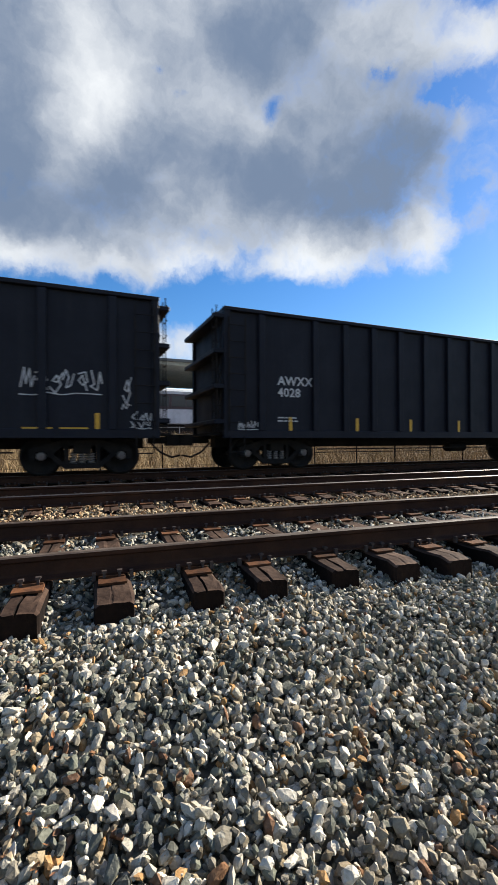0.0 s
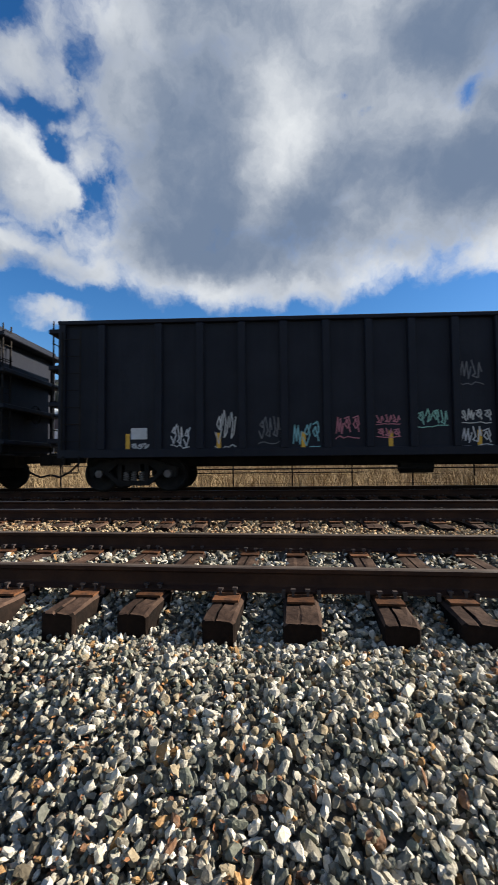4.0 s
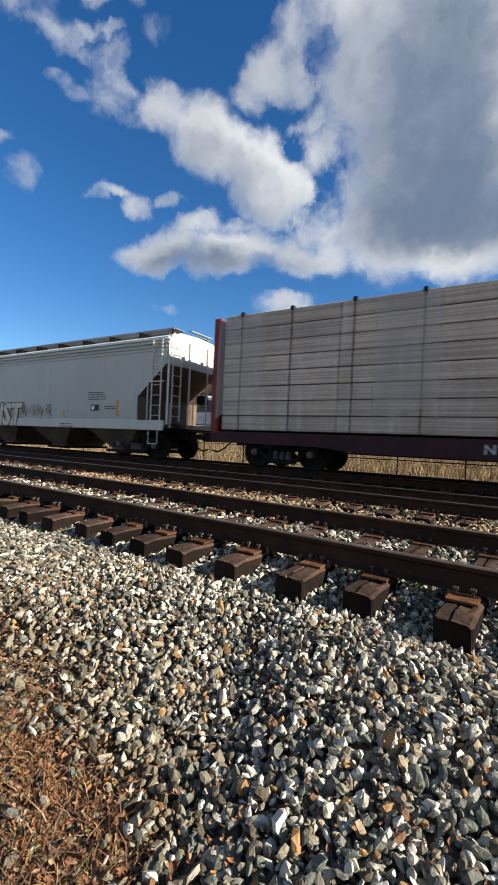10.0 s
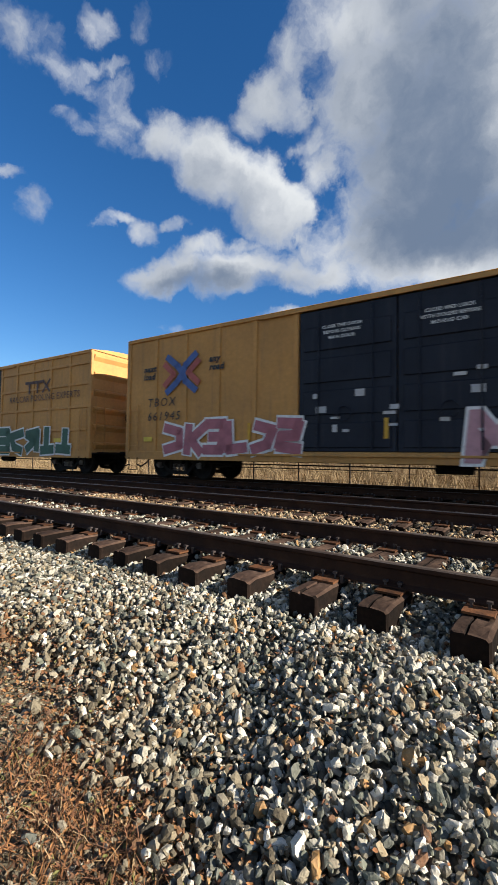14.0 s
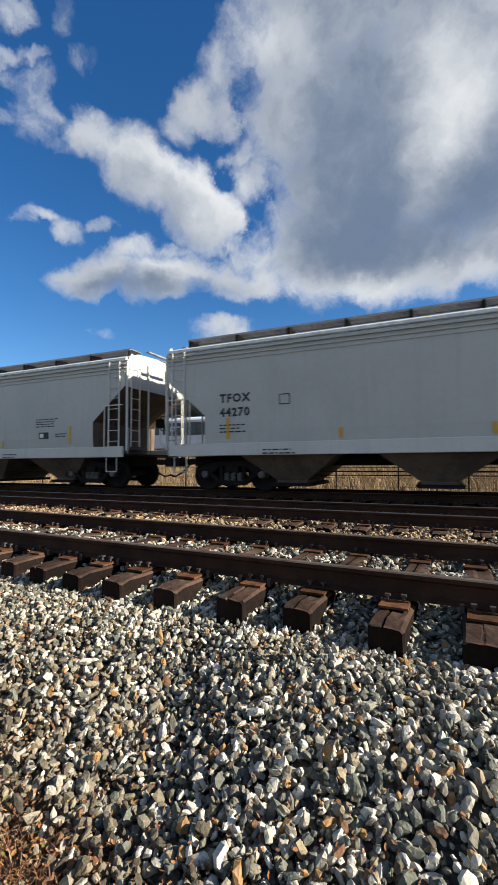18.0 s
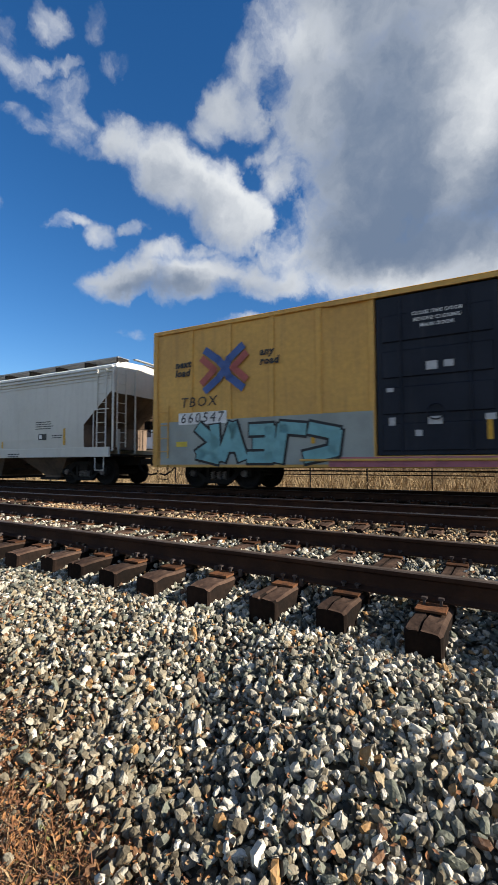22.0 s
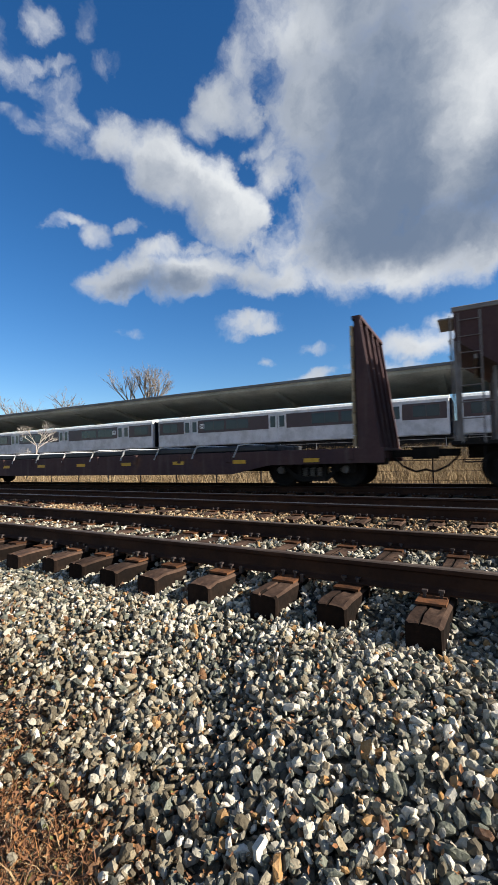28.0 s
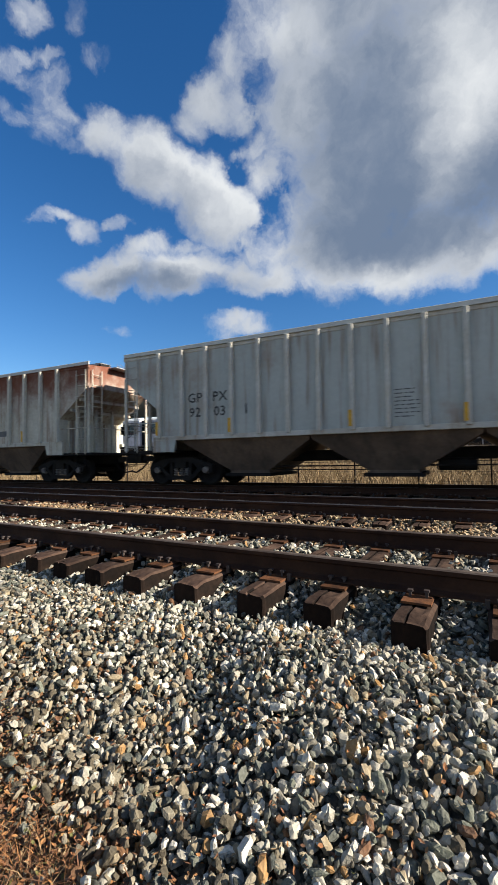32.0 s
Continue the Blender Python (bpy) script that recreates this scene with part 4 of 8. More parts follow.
FAR = ballast_spots(6000, -26, -10, -2.2, -0.4, 0.05, 0.05, 4)
# towards the path more and more stones are coated with soil
SOILED = np.random.default_rng(31).random(len(SH)) < 0.72 * np.exp(-np.maximum(SH[:, 1] - ballast_edge(SH[:, 0]), 0.0) / 0.62)
scatter("soiled_ballast", SH[SOILED], "soil-coated crushed stone where the shoulder meets the path", "gravel", "stone_path", tilt=0.42)
scatter("ballast_shoulder", SH[~SOILED], "loose crushed grey and white stone ballast on the shoulder", "gravel", tilt=0.42)
MUDDY = np.random.default_rng(32).random(len(SH2)) < 0.15 + 0.7 * np.exp(-np.maximum(SH2[:, 1] - ballast_edge(SH2[:, 0]), 0.0) / 0.6)
scatter("soiled_ballast_further_on", SH2[MUDDY], "soil-coated stones along the shoulder further on", "gravel", "stone_path", shapes=COARSE)
scatter("distant_ballast", np.concatenate([FAR, SH2[~MUDDY]]), "crushed stone ballast further along the track", "gravel", shapes=COARSE)
CR = ballast_spots(24000, -9, 9, -0.5, 3.2, 0.0235, 0.05, 6)
CR[:, 2] = np.where(CR[:, 1] < 2.05, CR[:, 2] * 0 - 0.028 + np.random.default_rng(3).uniform(-0.02, 0.035, len(CR)), CR[:, 2])
CR = clear_of_ties(CR, TIES_1, 0.7525, 0.0)
CR = CR[(np.abs(CR[:, 1]) > 0.09) & (np.abs(CR[:, 1] - 1.505) > 0.09)]
OUT = CR[:, 1] < -0.05
CR[OUT, 2] = np.array([ground_z(a, b) for a, b in CR[OUT, :2]]) + np.random.default_rng(8).uniform(0.015, 0.06, OUT.sum())
NEAR = ballast_spots(8000, -7, 6, -0.62, 0.16, 0.021, 0.05, 15)
NEAR[:, 2] = np.minimum(NEAR[:, 2] + 0.015, -0.045)
CR = np.concatenate([CR, clear_of_ties(NEAR, TIES_1, 0.7525, 0.0)])
CR2 = ballast_spots(5000, -30, -9, -0.5, 3.2, 0.045, 0.03, 7)
DUSTY = CR[:, 1] > 1.62
scatter("rust_dusted_ballast", CR[DUSTY], "pale stone ballast dusted with rust beyond the unused track", "gravel", "stone_rusty", shapes=COARSE)
CR = CR[~DUSTY]
scatter("ballast_between_tracks", np.concatenate([CR, CR2]), "pale stone ballast between ties and rails", "gravel", shapes=COARSE)
MID = ballast_spots(26000, -14, 10, 3.2, 7.5, 0.026, 0.05, 14)
MID = clear_of_ties(MID, TIES_2, TRACK2[0], TRACK2[1])
scatter("ballast_of_middle_track", MID, "rust-dusted pale stone ballast around the middle track", "gravel", "stone_rusty", shapes=COARSE)
WD = ballast_spots(19000, -7, 1.2, -4.2, -1.7, 0.0138, 0.012, 9)
BIG = ballast_spots(3000, -7, 1, -4.2, -1.8, 0.027, 0.02, 10)
# thinning out over the wider path behind
wide_rng = np.random.default_rng(41)
OFF = ballast_spots(9000, -16, 12, -9.0, -2.6, 0.021, 0.012, 42)
OFF = OFF[wide_rng.random(len(OFF)) < np.exp(-np.maximum(0.0, -3.2 - OFF[:, 1]) / 2.4)]
WD = np.concatenate([WD, BIG, OFF])
scatter("path_stones", WD, "scattered small stones in dry soil", "gravel", "stone_path", shapes=COARSE)


# ---------------------------------------------------------------- rolling stock: shared running gear
def wheel_mesh():
    bm = bmesh.new()
    lathe(bm, [(0.10, -0.085), (0.17, -0.085), (0.19, -0.03), (0.36, 0.0), (0.385, -0.062), (0.448, -0.064), (0.456, 0.02), (0.457, 0.045), (0.482, 0.062), (0.482, 0.075), (0.40, 0.078), (0.36, 0.03), (0.18, 0.02), (0.16, 0.09), (0.10, 0.09)], 26)
    return mesh_of("wheel", bm, "under", True)


def cap_mesh():
    bm = bmesh.new()
    lathe(bm, [(0.03, -0.05), (0.085, -0.045), (0.10, -0.02), (0.11, 0.12), (0.05, 0.12)], 14)
    for i in range(3):
        a = 2 * math.pi * i / 3
        box(bm, 0.05 * math.cos(a) - 0.014, 0.05 * math.cos(a) + 0.014, -0.062, -0.045, 0.05 * math.sin(a) - 0.014, 0.05 * math.sin(a) + 0.014)
    return mesh_of("bearing_cap", bm, "rimgrey")


def axle_mesh():
    bm = bmesh.new()
    lathe(bm, [(0.085, -0.95), (0.085, 0.95)], 12)
    return mesh_of("axle", bm, "under")


def frame_mesh():
    bm = bmesh.new()
    prism(bm, [(-1.12, 0.40), (-1.14, 0.62), (-0.95, 0.68), (-0.42, 0.84), (0.42, 0.84), (0.95, 0.68), (1.14, 0.62), (1.12, 0.40), (1.02, 0.36), (1.0, 0.56), (0.78, 0.56), (0.74, 0.42), (0.40, 0.70), (-0.40, 0.70), (-0.74, 0.42), (-0.78, 0.56), (-1.0, 0.56), (-1.02, 0.36)], -0.07, 0.07)
    prism(bm, [(-0.78, 0.50), (-0.40, 0.16), (0.40, 0.16), (0.78, 0.50), (0.66, 0.52), (0.36, 0.28), (-0.36, 0.28), (-0.66, 0.52)], -0.065, 0.065)
    for s in (-1, 1):
        prism(bm, [(s * 0.30, 0.27), (s * 0.39, 0.27), (s * 0.41, 0.72), (s * 0.30, 0.72)], -0.06, 0.06)
    return mesh_of("side_frame", bm, "under")


def spring_mesh():
    bm = bmesh.new()
    n = 26
    rings = []
    for i in range(n + 1):
        a, z = 2 * math.pi * i / 6, 0.28 + 0.24 * i / n
        rings.append([((0.065 + u) * math.cos(a), (0.065 + u) * math.sin(a), z + v) for u, v in ((0.018, 0), (0, 0.018), (-0.018, 0), (0, -0.018))])
    loft(bm, rings)
    return mesh_of("spring", bm, "rimgrey")


def bolster_mesh():
    bm = bmesh.new()
    box(bm, -0.2, 0.2, -1.1, 1.1, 0.52, 0.72)
    box(bm, -0.3, 0.3, -0.3, 0.3, 0.70, 0.84)
    box(bm, -0.72, -0.6, -0.8, 0.8, 0.42, 0.54)
    box(bm, 0.6, 0.72, -0.8, 0.8, 0.42, 0.54)
    return mesh_of("bolster", bm, "under")


WHEEL, CAP, AXLE, FRAME, SPRING, BOLSTER = wheel_mesh(), cap_mesh(), axle_mesh(), frame_mesh(), spring_mesh(), bolster_mesh()
AXLES = []          # (axle object, car index, x on the car)
BASE = 1.78         # wheelbase of a truck


def truck(car, x, idx, scale=1.0):
    b = put("truck_bolster", BOLSTER, car, pose(x, 0, 0))
    for s in (-1, 1):
        put("side_frame", FRAME, b, pose(0, s * 1.0, 0))
        for dx in (-0.2, 0.0, 0.2):
            put("spring", SPRING, b, pose(dx, s * 1.0, 0))
    for dx in (-BASE / 2, BASE / 2):
        a = put("axle", AXLE, car, pose(x + dx, 0, 0.457))
        put("wheel", WHEEL, a, pose(0, -0.79, 0))
        put("wheel", WHEEL, a, pose(0, 0.79, 0, 0, 0, 180))
        put("bearing_cap", CAP, a, pose(0, -1.05, 0))
        put("bearing_cap", CAP, a, pose(0, 1.05, 0, 0, 0, 180))
        AXLES.append((a, idx, x + dx))


def coupler(car, L):
    for s in (-1, 1):
        bm = bmesh.new()
        box(bm, 0, s * 0.62, -0.09, 0.09, 0.74, 0.92)
        box(bm, s * 0.5, s * 0.86, -0.16, 0.16, 0.68, 0.98)
        c = part("coupler", bm, "under", car)
        c.matrix_basis = pose(s * (L / 2 - 0.05), 0, 0)
        bm = bmesh.new()
        pts = [(0, -0.28, 0.75), (s * 0.25, -0.32, 0.50), (s * 0.55, -0.3, 0.36), (s * 0.8, -0.25, 0.42)]
        pipe(bm, pts, 0.028, 6)
        h = part("brake_hose", bm, "under", car)
        h.matrix_basis = pose(s * L / 2, 0, 0)


def ladder_mesh(h, w=0.46, rungs=6, mat="under", r=0.012, name="ladder"):
    bm = bmesh.new()
    for s in (-w / 2, w / 2):
        box(bm, s - 0.018, s + 0.018, -0.012, 0.012, 0, h)
    for i in range(rungs):
        z = h * (i + 0.5) / rungs
        tube(bm, (-w / 2, -0.03, z), (w / 2, -0.03, z), r, 5)
    return mesh_of(name, bm, mat)


def stirrup_mesh(mat="under"):
    bm = bmesh.new()
    pipe(bm, [(-0.2, 0, 0), (-0.2, 0, -0.42), (0.2, 0, -0.42), (0.2, 0, 0)], 0.016, 5)
    return mesh_of("sill_step", bm, mat)


STEP = stirrup_mesh()


def brake_wheel(car, x, y, z, s):
    bm = bmesh.new()
    n = 16
    pipe(bm, [(0, 0.26 * math.cos(2 * math.pi * i / n), 0.26 * math.sin(2 * math.pi * i / n)) for i in range(n + 1)], 0.018, 5)
    for i in range(3):
        a = math.pi * i / 3
        tube(bm, (0, -0.26 * math.cos(a), -0.26 * math.sin(a)), (0, 0.26 * math.cos(a), 0.26 * math.sin(a)), 0.012, 5)
    box(bm, -s * 0.25, 0, -0.1, 0.1, -0.15, 0.15)
    part("brake_wheel", bm, "under", car).matrix_basis = pose(x, y, z)


def reflectors(car, xs, y, z0, z1, w=0.10, mat="amber"):
    for x in xs:
        put("reflector", mesh_of("reflector", bx(-w / 2, w / 2, -0.006, 0, 0, z1 - z0), mat), car, pose(x, y, z0))


def piping(car, L, z=0.55, y=-0.9):
    bm = bmesh.new()
    pipe(bm, [(-L / 2 + 3.2, y, z), (L / 2 - 3.2, y, z)], 0.02, 5)
    pipe(bm, [(-L / 2 + 3.2, y + 0.15, z - 0.1), (0, y + 0.15, z - 0.1)], 0.014, 5)
    part("brake_pipe", bm, "under", car)
    bm = bmesh.new()
    lathe(bm, [(0.02, -0.45), (0.16, -0.42), (0.16, 0.42), (0.02, 0.45)], 12)
    part("air_reservoir", bm, "under", car).matrix_basis = pose(1.4, -0.5, z + 0.02, 0, 0, 90)


def start_car(name, label, category, idx, L, inset=1.75):
    car = empty(name, label, category, group="freight train")
    truck(car, -L / 2 + inset, idx)
    truck(car, L / 2 - inset, idx)
    coupler(car, L)
    return car


# ---------------------------------------------------------------- gondolas
def gondola(idx, L, paint, ribs, label, style, H=4.35, W=3.12, floor=1.05, text=None):
    """style 'black': smooth deep sides with flat ribs. style 'alu': proud ribs with feet below the sill."""
    car = start_car("gondola_car", label, "gondola car", idx, L)
    y = W / 2
    t = 0.04
    x = L / 2
    for s in (-1, 1):
        part("side_wall", bx(-x + 0.05, x - 0.05, s * (y - 0.12) - t / 2, s * (y - 0.12) + t / 2, floor, H - 0.05), paint, car)
        part("top_chord", bx(-x, x, s * (y - 0.06) - 0.07, s * (y - 0.06) + 0.07, H - 0.10, H, bevel=0.015), paint, car)
        part("side_sill", bx(-x, x, s * (y - 0.07) - 0.06, s * (y - 0.07) + 0.06, floor - 0.18, floor + 0.03, bevel=0.01), paint, car)
        part("end_wall", bx(s * (x - 0.12) - 0.03, s * (x - 0.12) + 0.03, -y + 0.1, y - 0.1, floor, H - 0.04), paint, car)
        part("end_chord", bx(s * (x - 0.08) - 0.06, s * (x - 0.08) + 0.06, -y, y, H - 0.13, H + 0.003, bevel=0.01), paint, car)
        for k in range(6 if style == "alu" else 4):
            z = floor + 0.25 + k * (H - floor - 0.5) / (5 if style == "alu" else 3)
            out = 0.0 if style == "alu" else 0.26
            part("end_rib", bx(s * (x - 0.09), s * (x - 0.005 + out), -y + 0.03, y - 0.03, z - 0.06, z + 0.06, bevel=0.02), paint, car)
        for sy in (-1, 1):
            part("corner_post", bx(s * (x - 0.10) - 0.085, s * (x - 0.10) + 0.085, sy * (y - 0.08) - 0.075, sy * (y - 0.08) + 0.075, floor - 0.16, H - 0.02, bevel=0.012), paint, car)
    part("floor", bx(-x + 0.1, x - 0.1, -y + 0.12, y - 0.12, floor - 0.06, floor), "under", car)
    part("centre_sill", bx(-x + 0.2, x - 0.2, -0.25, 0.25, 0.62, floor - 0.06), "under", car)
    if style == "alu":
        bm = bmesh.new()
        prism(bm, [(-0.11, 0.02), (0.11, 0.02), (0.07, H - floor - 0.12), (-0.07, H - floor - 0.12)], 0.0, 0.13)
        prism(bm, [(-0.12, 0.02), (0.12, 0.02), (0.09, -0.36), (-0.09, -0.36)], 0.0, 0.10)
        rib = mesh_of("rib", bm, "alurib")
        bm = bmesh.new()
        prism(bm, [(-0.11, 0.02), (0.11, 0.02), (0.07, H - floor - 0.12), (-0.07, H - floor - 0.12)], 0.0, 0.13)
        short = mesh_of("rib", bm, "alurib")
    else:
        rib = mesh_of("rib", bx(-0.09, 0.09, 0.0, 0.10, 0.02, H - floor - 0.11, bevel=0.012), paint)
    if style == "alu":
        places = [-x + 1.8 + i * (L - 3.6) / (ribs - 1) for i in range(ribs)]
        edge = mesh_of("rib", bx(-0.03, 0.03, 0.0, 0.11, 0.02, H - floor - 0.12), paint)
        for s in (-1, 1):
            put("rib", edge, car, pose(s * (x - 0.72), -y - 0.003, floor))
    else:
        places = [-x + 1.1] + [-5.15 + 1.03 * i for i in range(ribs - 2)] + [x - 1.1]
    for i, rx in enumerate(places):
        kind = rib if style != "alu" or 2 < i < ribs - 3 else short
        put("rib", kind, car, pose(rx, -y - 0.005, floor))
        put("rib", kind, car, pose(rx, y + 0.005, floor, 0, 0, 180))
    lad = ladder_mesh(H - floor - 0.3, rungs=7, mat=paint if style == "alu" else "under")
    put("ladder", lad, car, pose(-x + 0.36, -y - 0.035, floor + 0.02))
    put("ladder", lad, car, pose(x - 0.36, -y - 0.035, floor + 0.02))
    put("ladder", lad, car, pose(x + 0.02, -y + 0.42, floor + 0.05, 0, 0, 90))
    put("ladder", lad, car, pose(-x - 0.02, -y + 0.42, floor + 0.05, 0, 0, -90))
    for s in (-1, 1):
        put("sill_step", STEP, car, pose(s * (x - 0.36), -y - 0.02, floor - 0.12))
        part("end_platform", bx(s * x, s * (x + 0.35), -y + 0.3, y - 0.3, floor - 0.1, floor - 0.05), "under", car)
    if style == "black":
        for s in (-1, 1):
            put("end_rail", ladder_mesh(H - floor + 0.05, 0.34, 9, "under", 0.014, "end_rail"), car, pose(s * (x + 0.16), -y + 0.28, floor - 0.02, 0, 0, 90 * s))
    brake_wheel(car, x + 0.12, 0.2, floor + 1.1, 1)
    piping(car, L)
    return car, y, floor


# ---------------------------------------------------------------- tank cars
def tank(idx, L, label, R=1.40, zc=2.42, paint="tankblack", sill_l=None):
    """A horizontal pressure vessel on stub sills with a dome platform."""
    car = start_car("tank_car", label, "tank car", idx, L, 1.65)
    x = L / 2 - 0.1
    bm = bmesh.new()
    prof = [(0.05, -x), (0.5 * R, -x + 0.06), (0.8 * R, -x + 0.22), (0.95 * R, -x + 0.42), (R, -x + 0.68), (R, x - 0.68), (0.95 * R, x - 0.42), (0.8 * R, x - 0.22), (0.5 * R, x - 0.06), (0.05, x)]
    lathe(bm, prof[4:6], 40)
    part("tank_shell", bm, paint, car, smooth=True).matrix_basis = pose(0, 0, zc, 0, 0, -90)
    for cap in (prof[:5], prof[5:]):
        bm = bmesh.new()
        lathe(bm, cap, 40)
        part("tank_head", bm, "tankend" if idx in (6, 7, 8) else paint, car, smooth=True).matrix_basis = pose(0, 0, zc, 0, 0, -90)
    for bxp in (-x * 0.62, -0.75, 0.75, x * 0.62):
        bm = bmesh.new()
        n = 32
        rings = [[(xx, (R + 0.008) * math.cos(2 * math.pi * i / n), (R + 0.008) * math.sin(2 * math.pi * i / n)) for i in range(n)] for xx in (-0.03, 0.03)]
        loft(bm, rings, caps=False)
        part("weld_band", bm, paint, car, smooth=True).matrix_basis = pose(bxp, 0, zc)
    for s in (-1, 1):
        bm = bmesh.new()
        box(bm, s * (x - 2.6), s * (L / 2 - 0.1), -0.35, 0.35, 0.72, zc - R + 0.22)
        prism(bm, [(s * (x - 1.75), 0.80), (s * (x - 1.35), 0.80), (s * (x - 1.30), zc - R * 0.72), (s * (x - 1.80), zc - R * 0.72)], -R * 0.66, R * 0.66)
        part("saddle", bm, "under", car)
        bm = bmesh.new()
        pipe(bm, [(s * (x - 0.2), -1.35, 0.95), (s * (x - 0.2), -1.35, 1.95), (s * (x + 0.25), -1.2, 2.0), (s * (x + 0.25), 1.2, 2.0), (s * (x - 0.2), 1.35, 1.95), (s * (x - 0.2), 1.35, 0.95)], 0.022, 6)
        part("end_handrail", bm, "under", car)
        part("end_platform", bx(s * (x - 0.9), s * (x + 0.15), -1.45, 1.45, 0.92, 0.97), "under", car)
        put("sill_step", STEP, car, pose(s * (x - 0.1), -1.45, 0.93))
    bm = bmesh.new()
    for yy in (-1.45, 1.45):
        pipe(bm, [(-x + 0.6, yy, 1.02), (x - 0.6, yy, 1.02)], 0.03, 6)
        for k in range(9):
            xx = -x + 0.9 + k * (2 * x - 1.8) / 8
            tube(bm, (xx, yy, 1.02), (xx, yy * 0.72, zc - R * 0.7), 0.018, 5)
    part("side_handrail", bm, "under", car)
    # dome and platform
    bm = bmesh.new()
    lathe(bm, [(0.02, -0.42), (0.46, -0.40), (0.52, -0.32), (0.52, 0.3)], 20)
    part("manway_dome", bm, paint, car, smooth=True).matrix_basis = pose(-0.1, 0, zc + R + 0.2, -90, 0, 0)
    zt = zc + R
    part("top_platform", bx(-1.65, 1.2, -0.82, 0.82, zt - 0.16, zt - 0.12), "under", car)
    for yy in (-0.82, 0.82):
        part("platform_bracket", bx(-1.5, 1.1, yy - 0.03, yy + 0.03, zt - 0.32, zt - 0.14), "under", car)
    # hoops of pipe that stand across the platform, and a low grab rail
    for pts in ([(-1.62, -0.82, -0.12), (-1.62, -0.82, 0.80), (-1.62, -0.72, 0.87), (-1.62, 0.72, 0.87), (-1.62, 0.82, 0.80), (-1.62, 0.82, -0.12)],
                [(-1.62, -0.80, 0.42), (-1.62, 0.80, 0.42)],
                [(-0.85, -0.82, -0.12), (-0.85, -0.82, 0.84), (-0.75, -0.82, 0.92), (-0.30, -0.82, 0.94), (-0.22, -0.72, 0.94), (-0.22, 0.72, 0.94), (-0.22, 0.82, 0.86), (-0.22, 0.82, -0.12)],
                [(-0.22, -0.82, 0.92), (-0.22, -0.82, -0.12)],
                [(0.9, -0.3, -0.12), (0.9, -0.3, 0.34), (0.9, -0.2, 0.40), (0.9, 0.72, 0.40), (0.9, 0.82, 0.33), (0.9, 0.82, -0.12)]):
        bm = bmesh.new()
        pipe(bm, [(px, py, zt + pz) for px, py, pz in pts], 0.026, 6)
        part("platform_railing", bm, "under", car)
    bm = bmesh.new()
    box(bm, 0.35, 0.75, -0.3, 0.3, zt + 0.07, zt + 0.4)
    part("valve_housing", bm, paint, car)
    lad = bmesh.new()
    for xx in (-0.25, 0.2):
        pts = []
        for i in range(8):
            a = radians(90 + 12 * i)
            pts.append((xx, (R + 0.09) * math.cos(a + 0.0), zc + (R + 0.09) * math.sin(a)))
        pts = [(p[0], -abs(p[1]) if i else -0.3, p[2]) for i, p in enumerate(pts)] + [(xx, -R - 0.12, zc - 0.4), (xx, -R - 0.1, 1.0)]
        pipe(lad, pts, 0.02, 5)
    for k in range(9):
        z = 1.1 + k * 0.3
        yy = -R - 0.1 if z < zc + 0.3 else -(R + 0.09) * math.cos(math.asin(min(0.99, (z - zc) / (R + 0.09))))
        tube(lad, (-0.25, yy, z), (0.2, yy, z), 0.013, 5)
    part("side_ladder", lad, "under", car)
    bm = bmesh.new()
    tube(bm, (0.3, 0, zc - R + 0.1), (0.3, 0, 0.62), 0.22, 12)
    part("bottom_outlet", bm, "under", car)
    piping(car, L)
    return car, R, zc


def curved_patch(car, x0, x1, a0, a1, R, zc, mat, name, thick=0.006, seg=3):
    """A painted patch on a tank's near side, between heights a0 and a1 measured from its axis."""
    bm = bmesh.new()
    rr = R + thick
    zs = [a0 + (a1 - a0) * i / seg for i in range(seg + 1)]
    rows = [[bm.verts.new((x, -math.sqrt(max(0.0, rr * rr - z * z)), zc + z)) for x in (x0, x1)] for z in zs]
    for a, b in zip(rows, rows[1:]):
        bm.faces.new((a[0], a[1], b[1], b[0]))
    return part(name, bm, mat, car)


def bend_text(ob, R, zc):
    """Lays flat lettering on the shell of a tank."""
    m = ob.matrix_basis
    for v in ob.data.vertices:
        p = m @ v.co
        z = p.z - zc
        off = 0.008
        p.y = -math.sqrt(max(0.01, (R + off) ** 2 - z * z))
        v.co = m.inverted() @ p


# ---------------------------------------------------------------- covered hoppers
def bays(car, L, n, top, low, W, paint, x_in=3.3, half=0.0, mouth=0.60):
    """Hopper bottoms: tapered bays with discharge gates; half is the half width at the top, where they stand apart."""
    span = (L - 2 * x_in) / n
    for i in range(n):
        c = -L / 2 + x_in + (i + 0.5) * span
        bm = bmesh.new()
        a = half or span / 2
        rings = [[(c - a, -W / 2, top), (c + a, -W / 2, top), (c + a, W / 2, top), (c - a, W / 2, top)],
                 [(c - a * 0.98, -W / 2 * 0.97, top - 0.12), (c + a * 0.98, -W / 2 * 0.97, top - 0.12), (c + a * 0.98, W / 2 * 0.97, top - 0.12), (c - a * 0.98, W / 2 * 0.97, top - 0.12)],
                 [(c - mouth, -0.95, low + 0.1), (c + mouth, -0.95, low + 0.1), (c + mouth, 0.95, low + 0.1), (c - mouth, 0.95, low + 0.1)],
                 [(c - mouth, -0.95, low), (c + mouth, -0.95, low), (c + mouth, 0.95, low), (c - mouth, 0.95, low)]]
        loft(bm, rings)
        b = part("hopper_bay", bm, paint, car)
        part("discharge_gate", bx(c - mouth - 0.1, c + mouth + 0.1, -1.1, 1.1, low - 0.06, low + 0.03), "under", b)


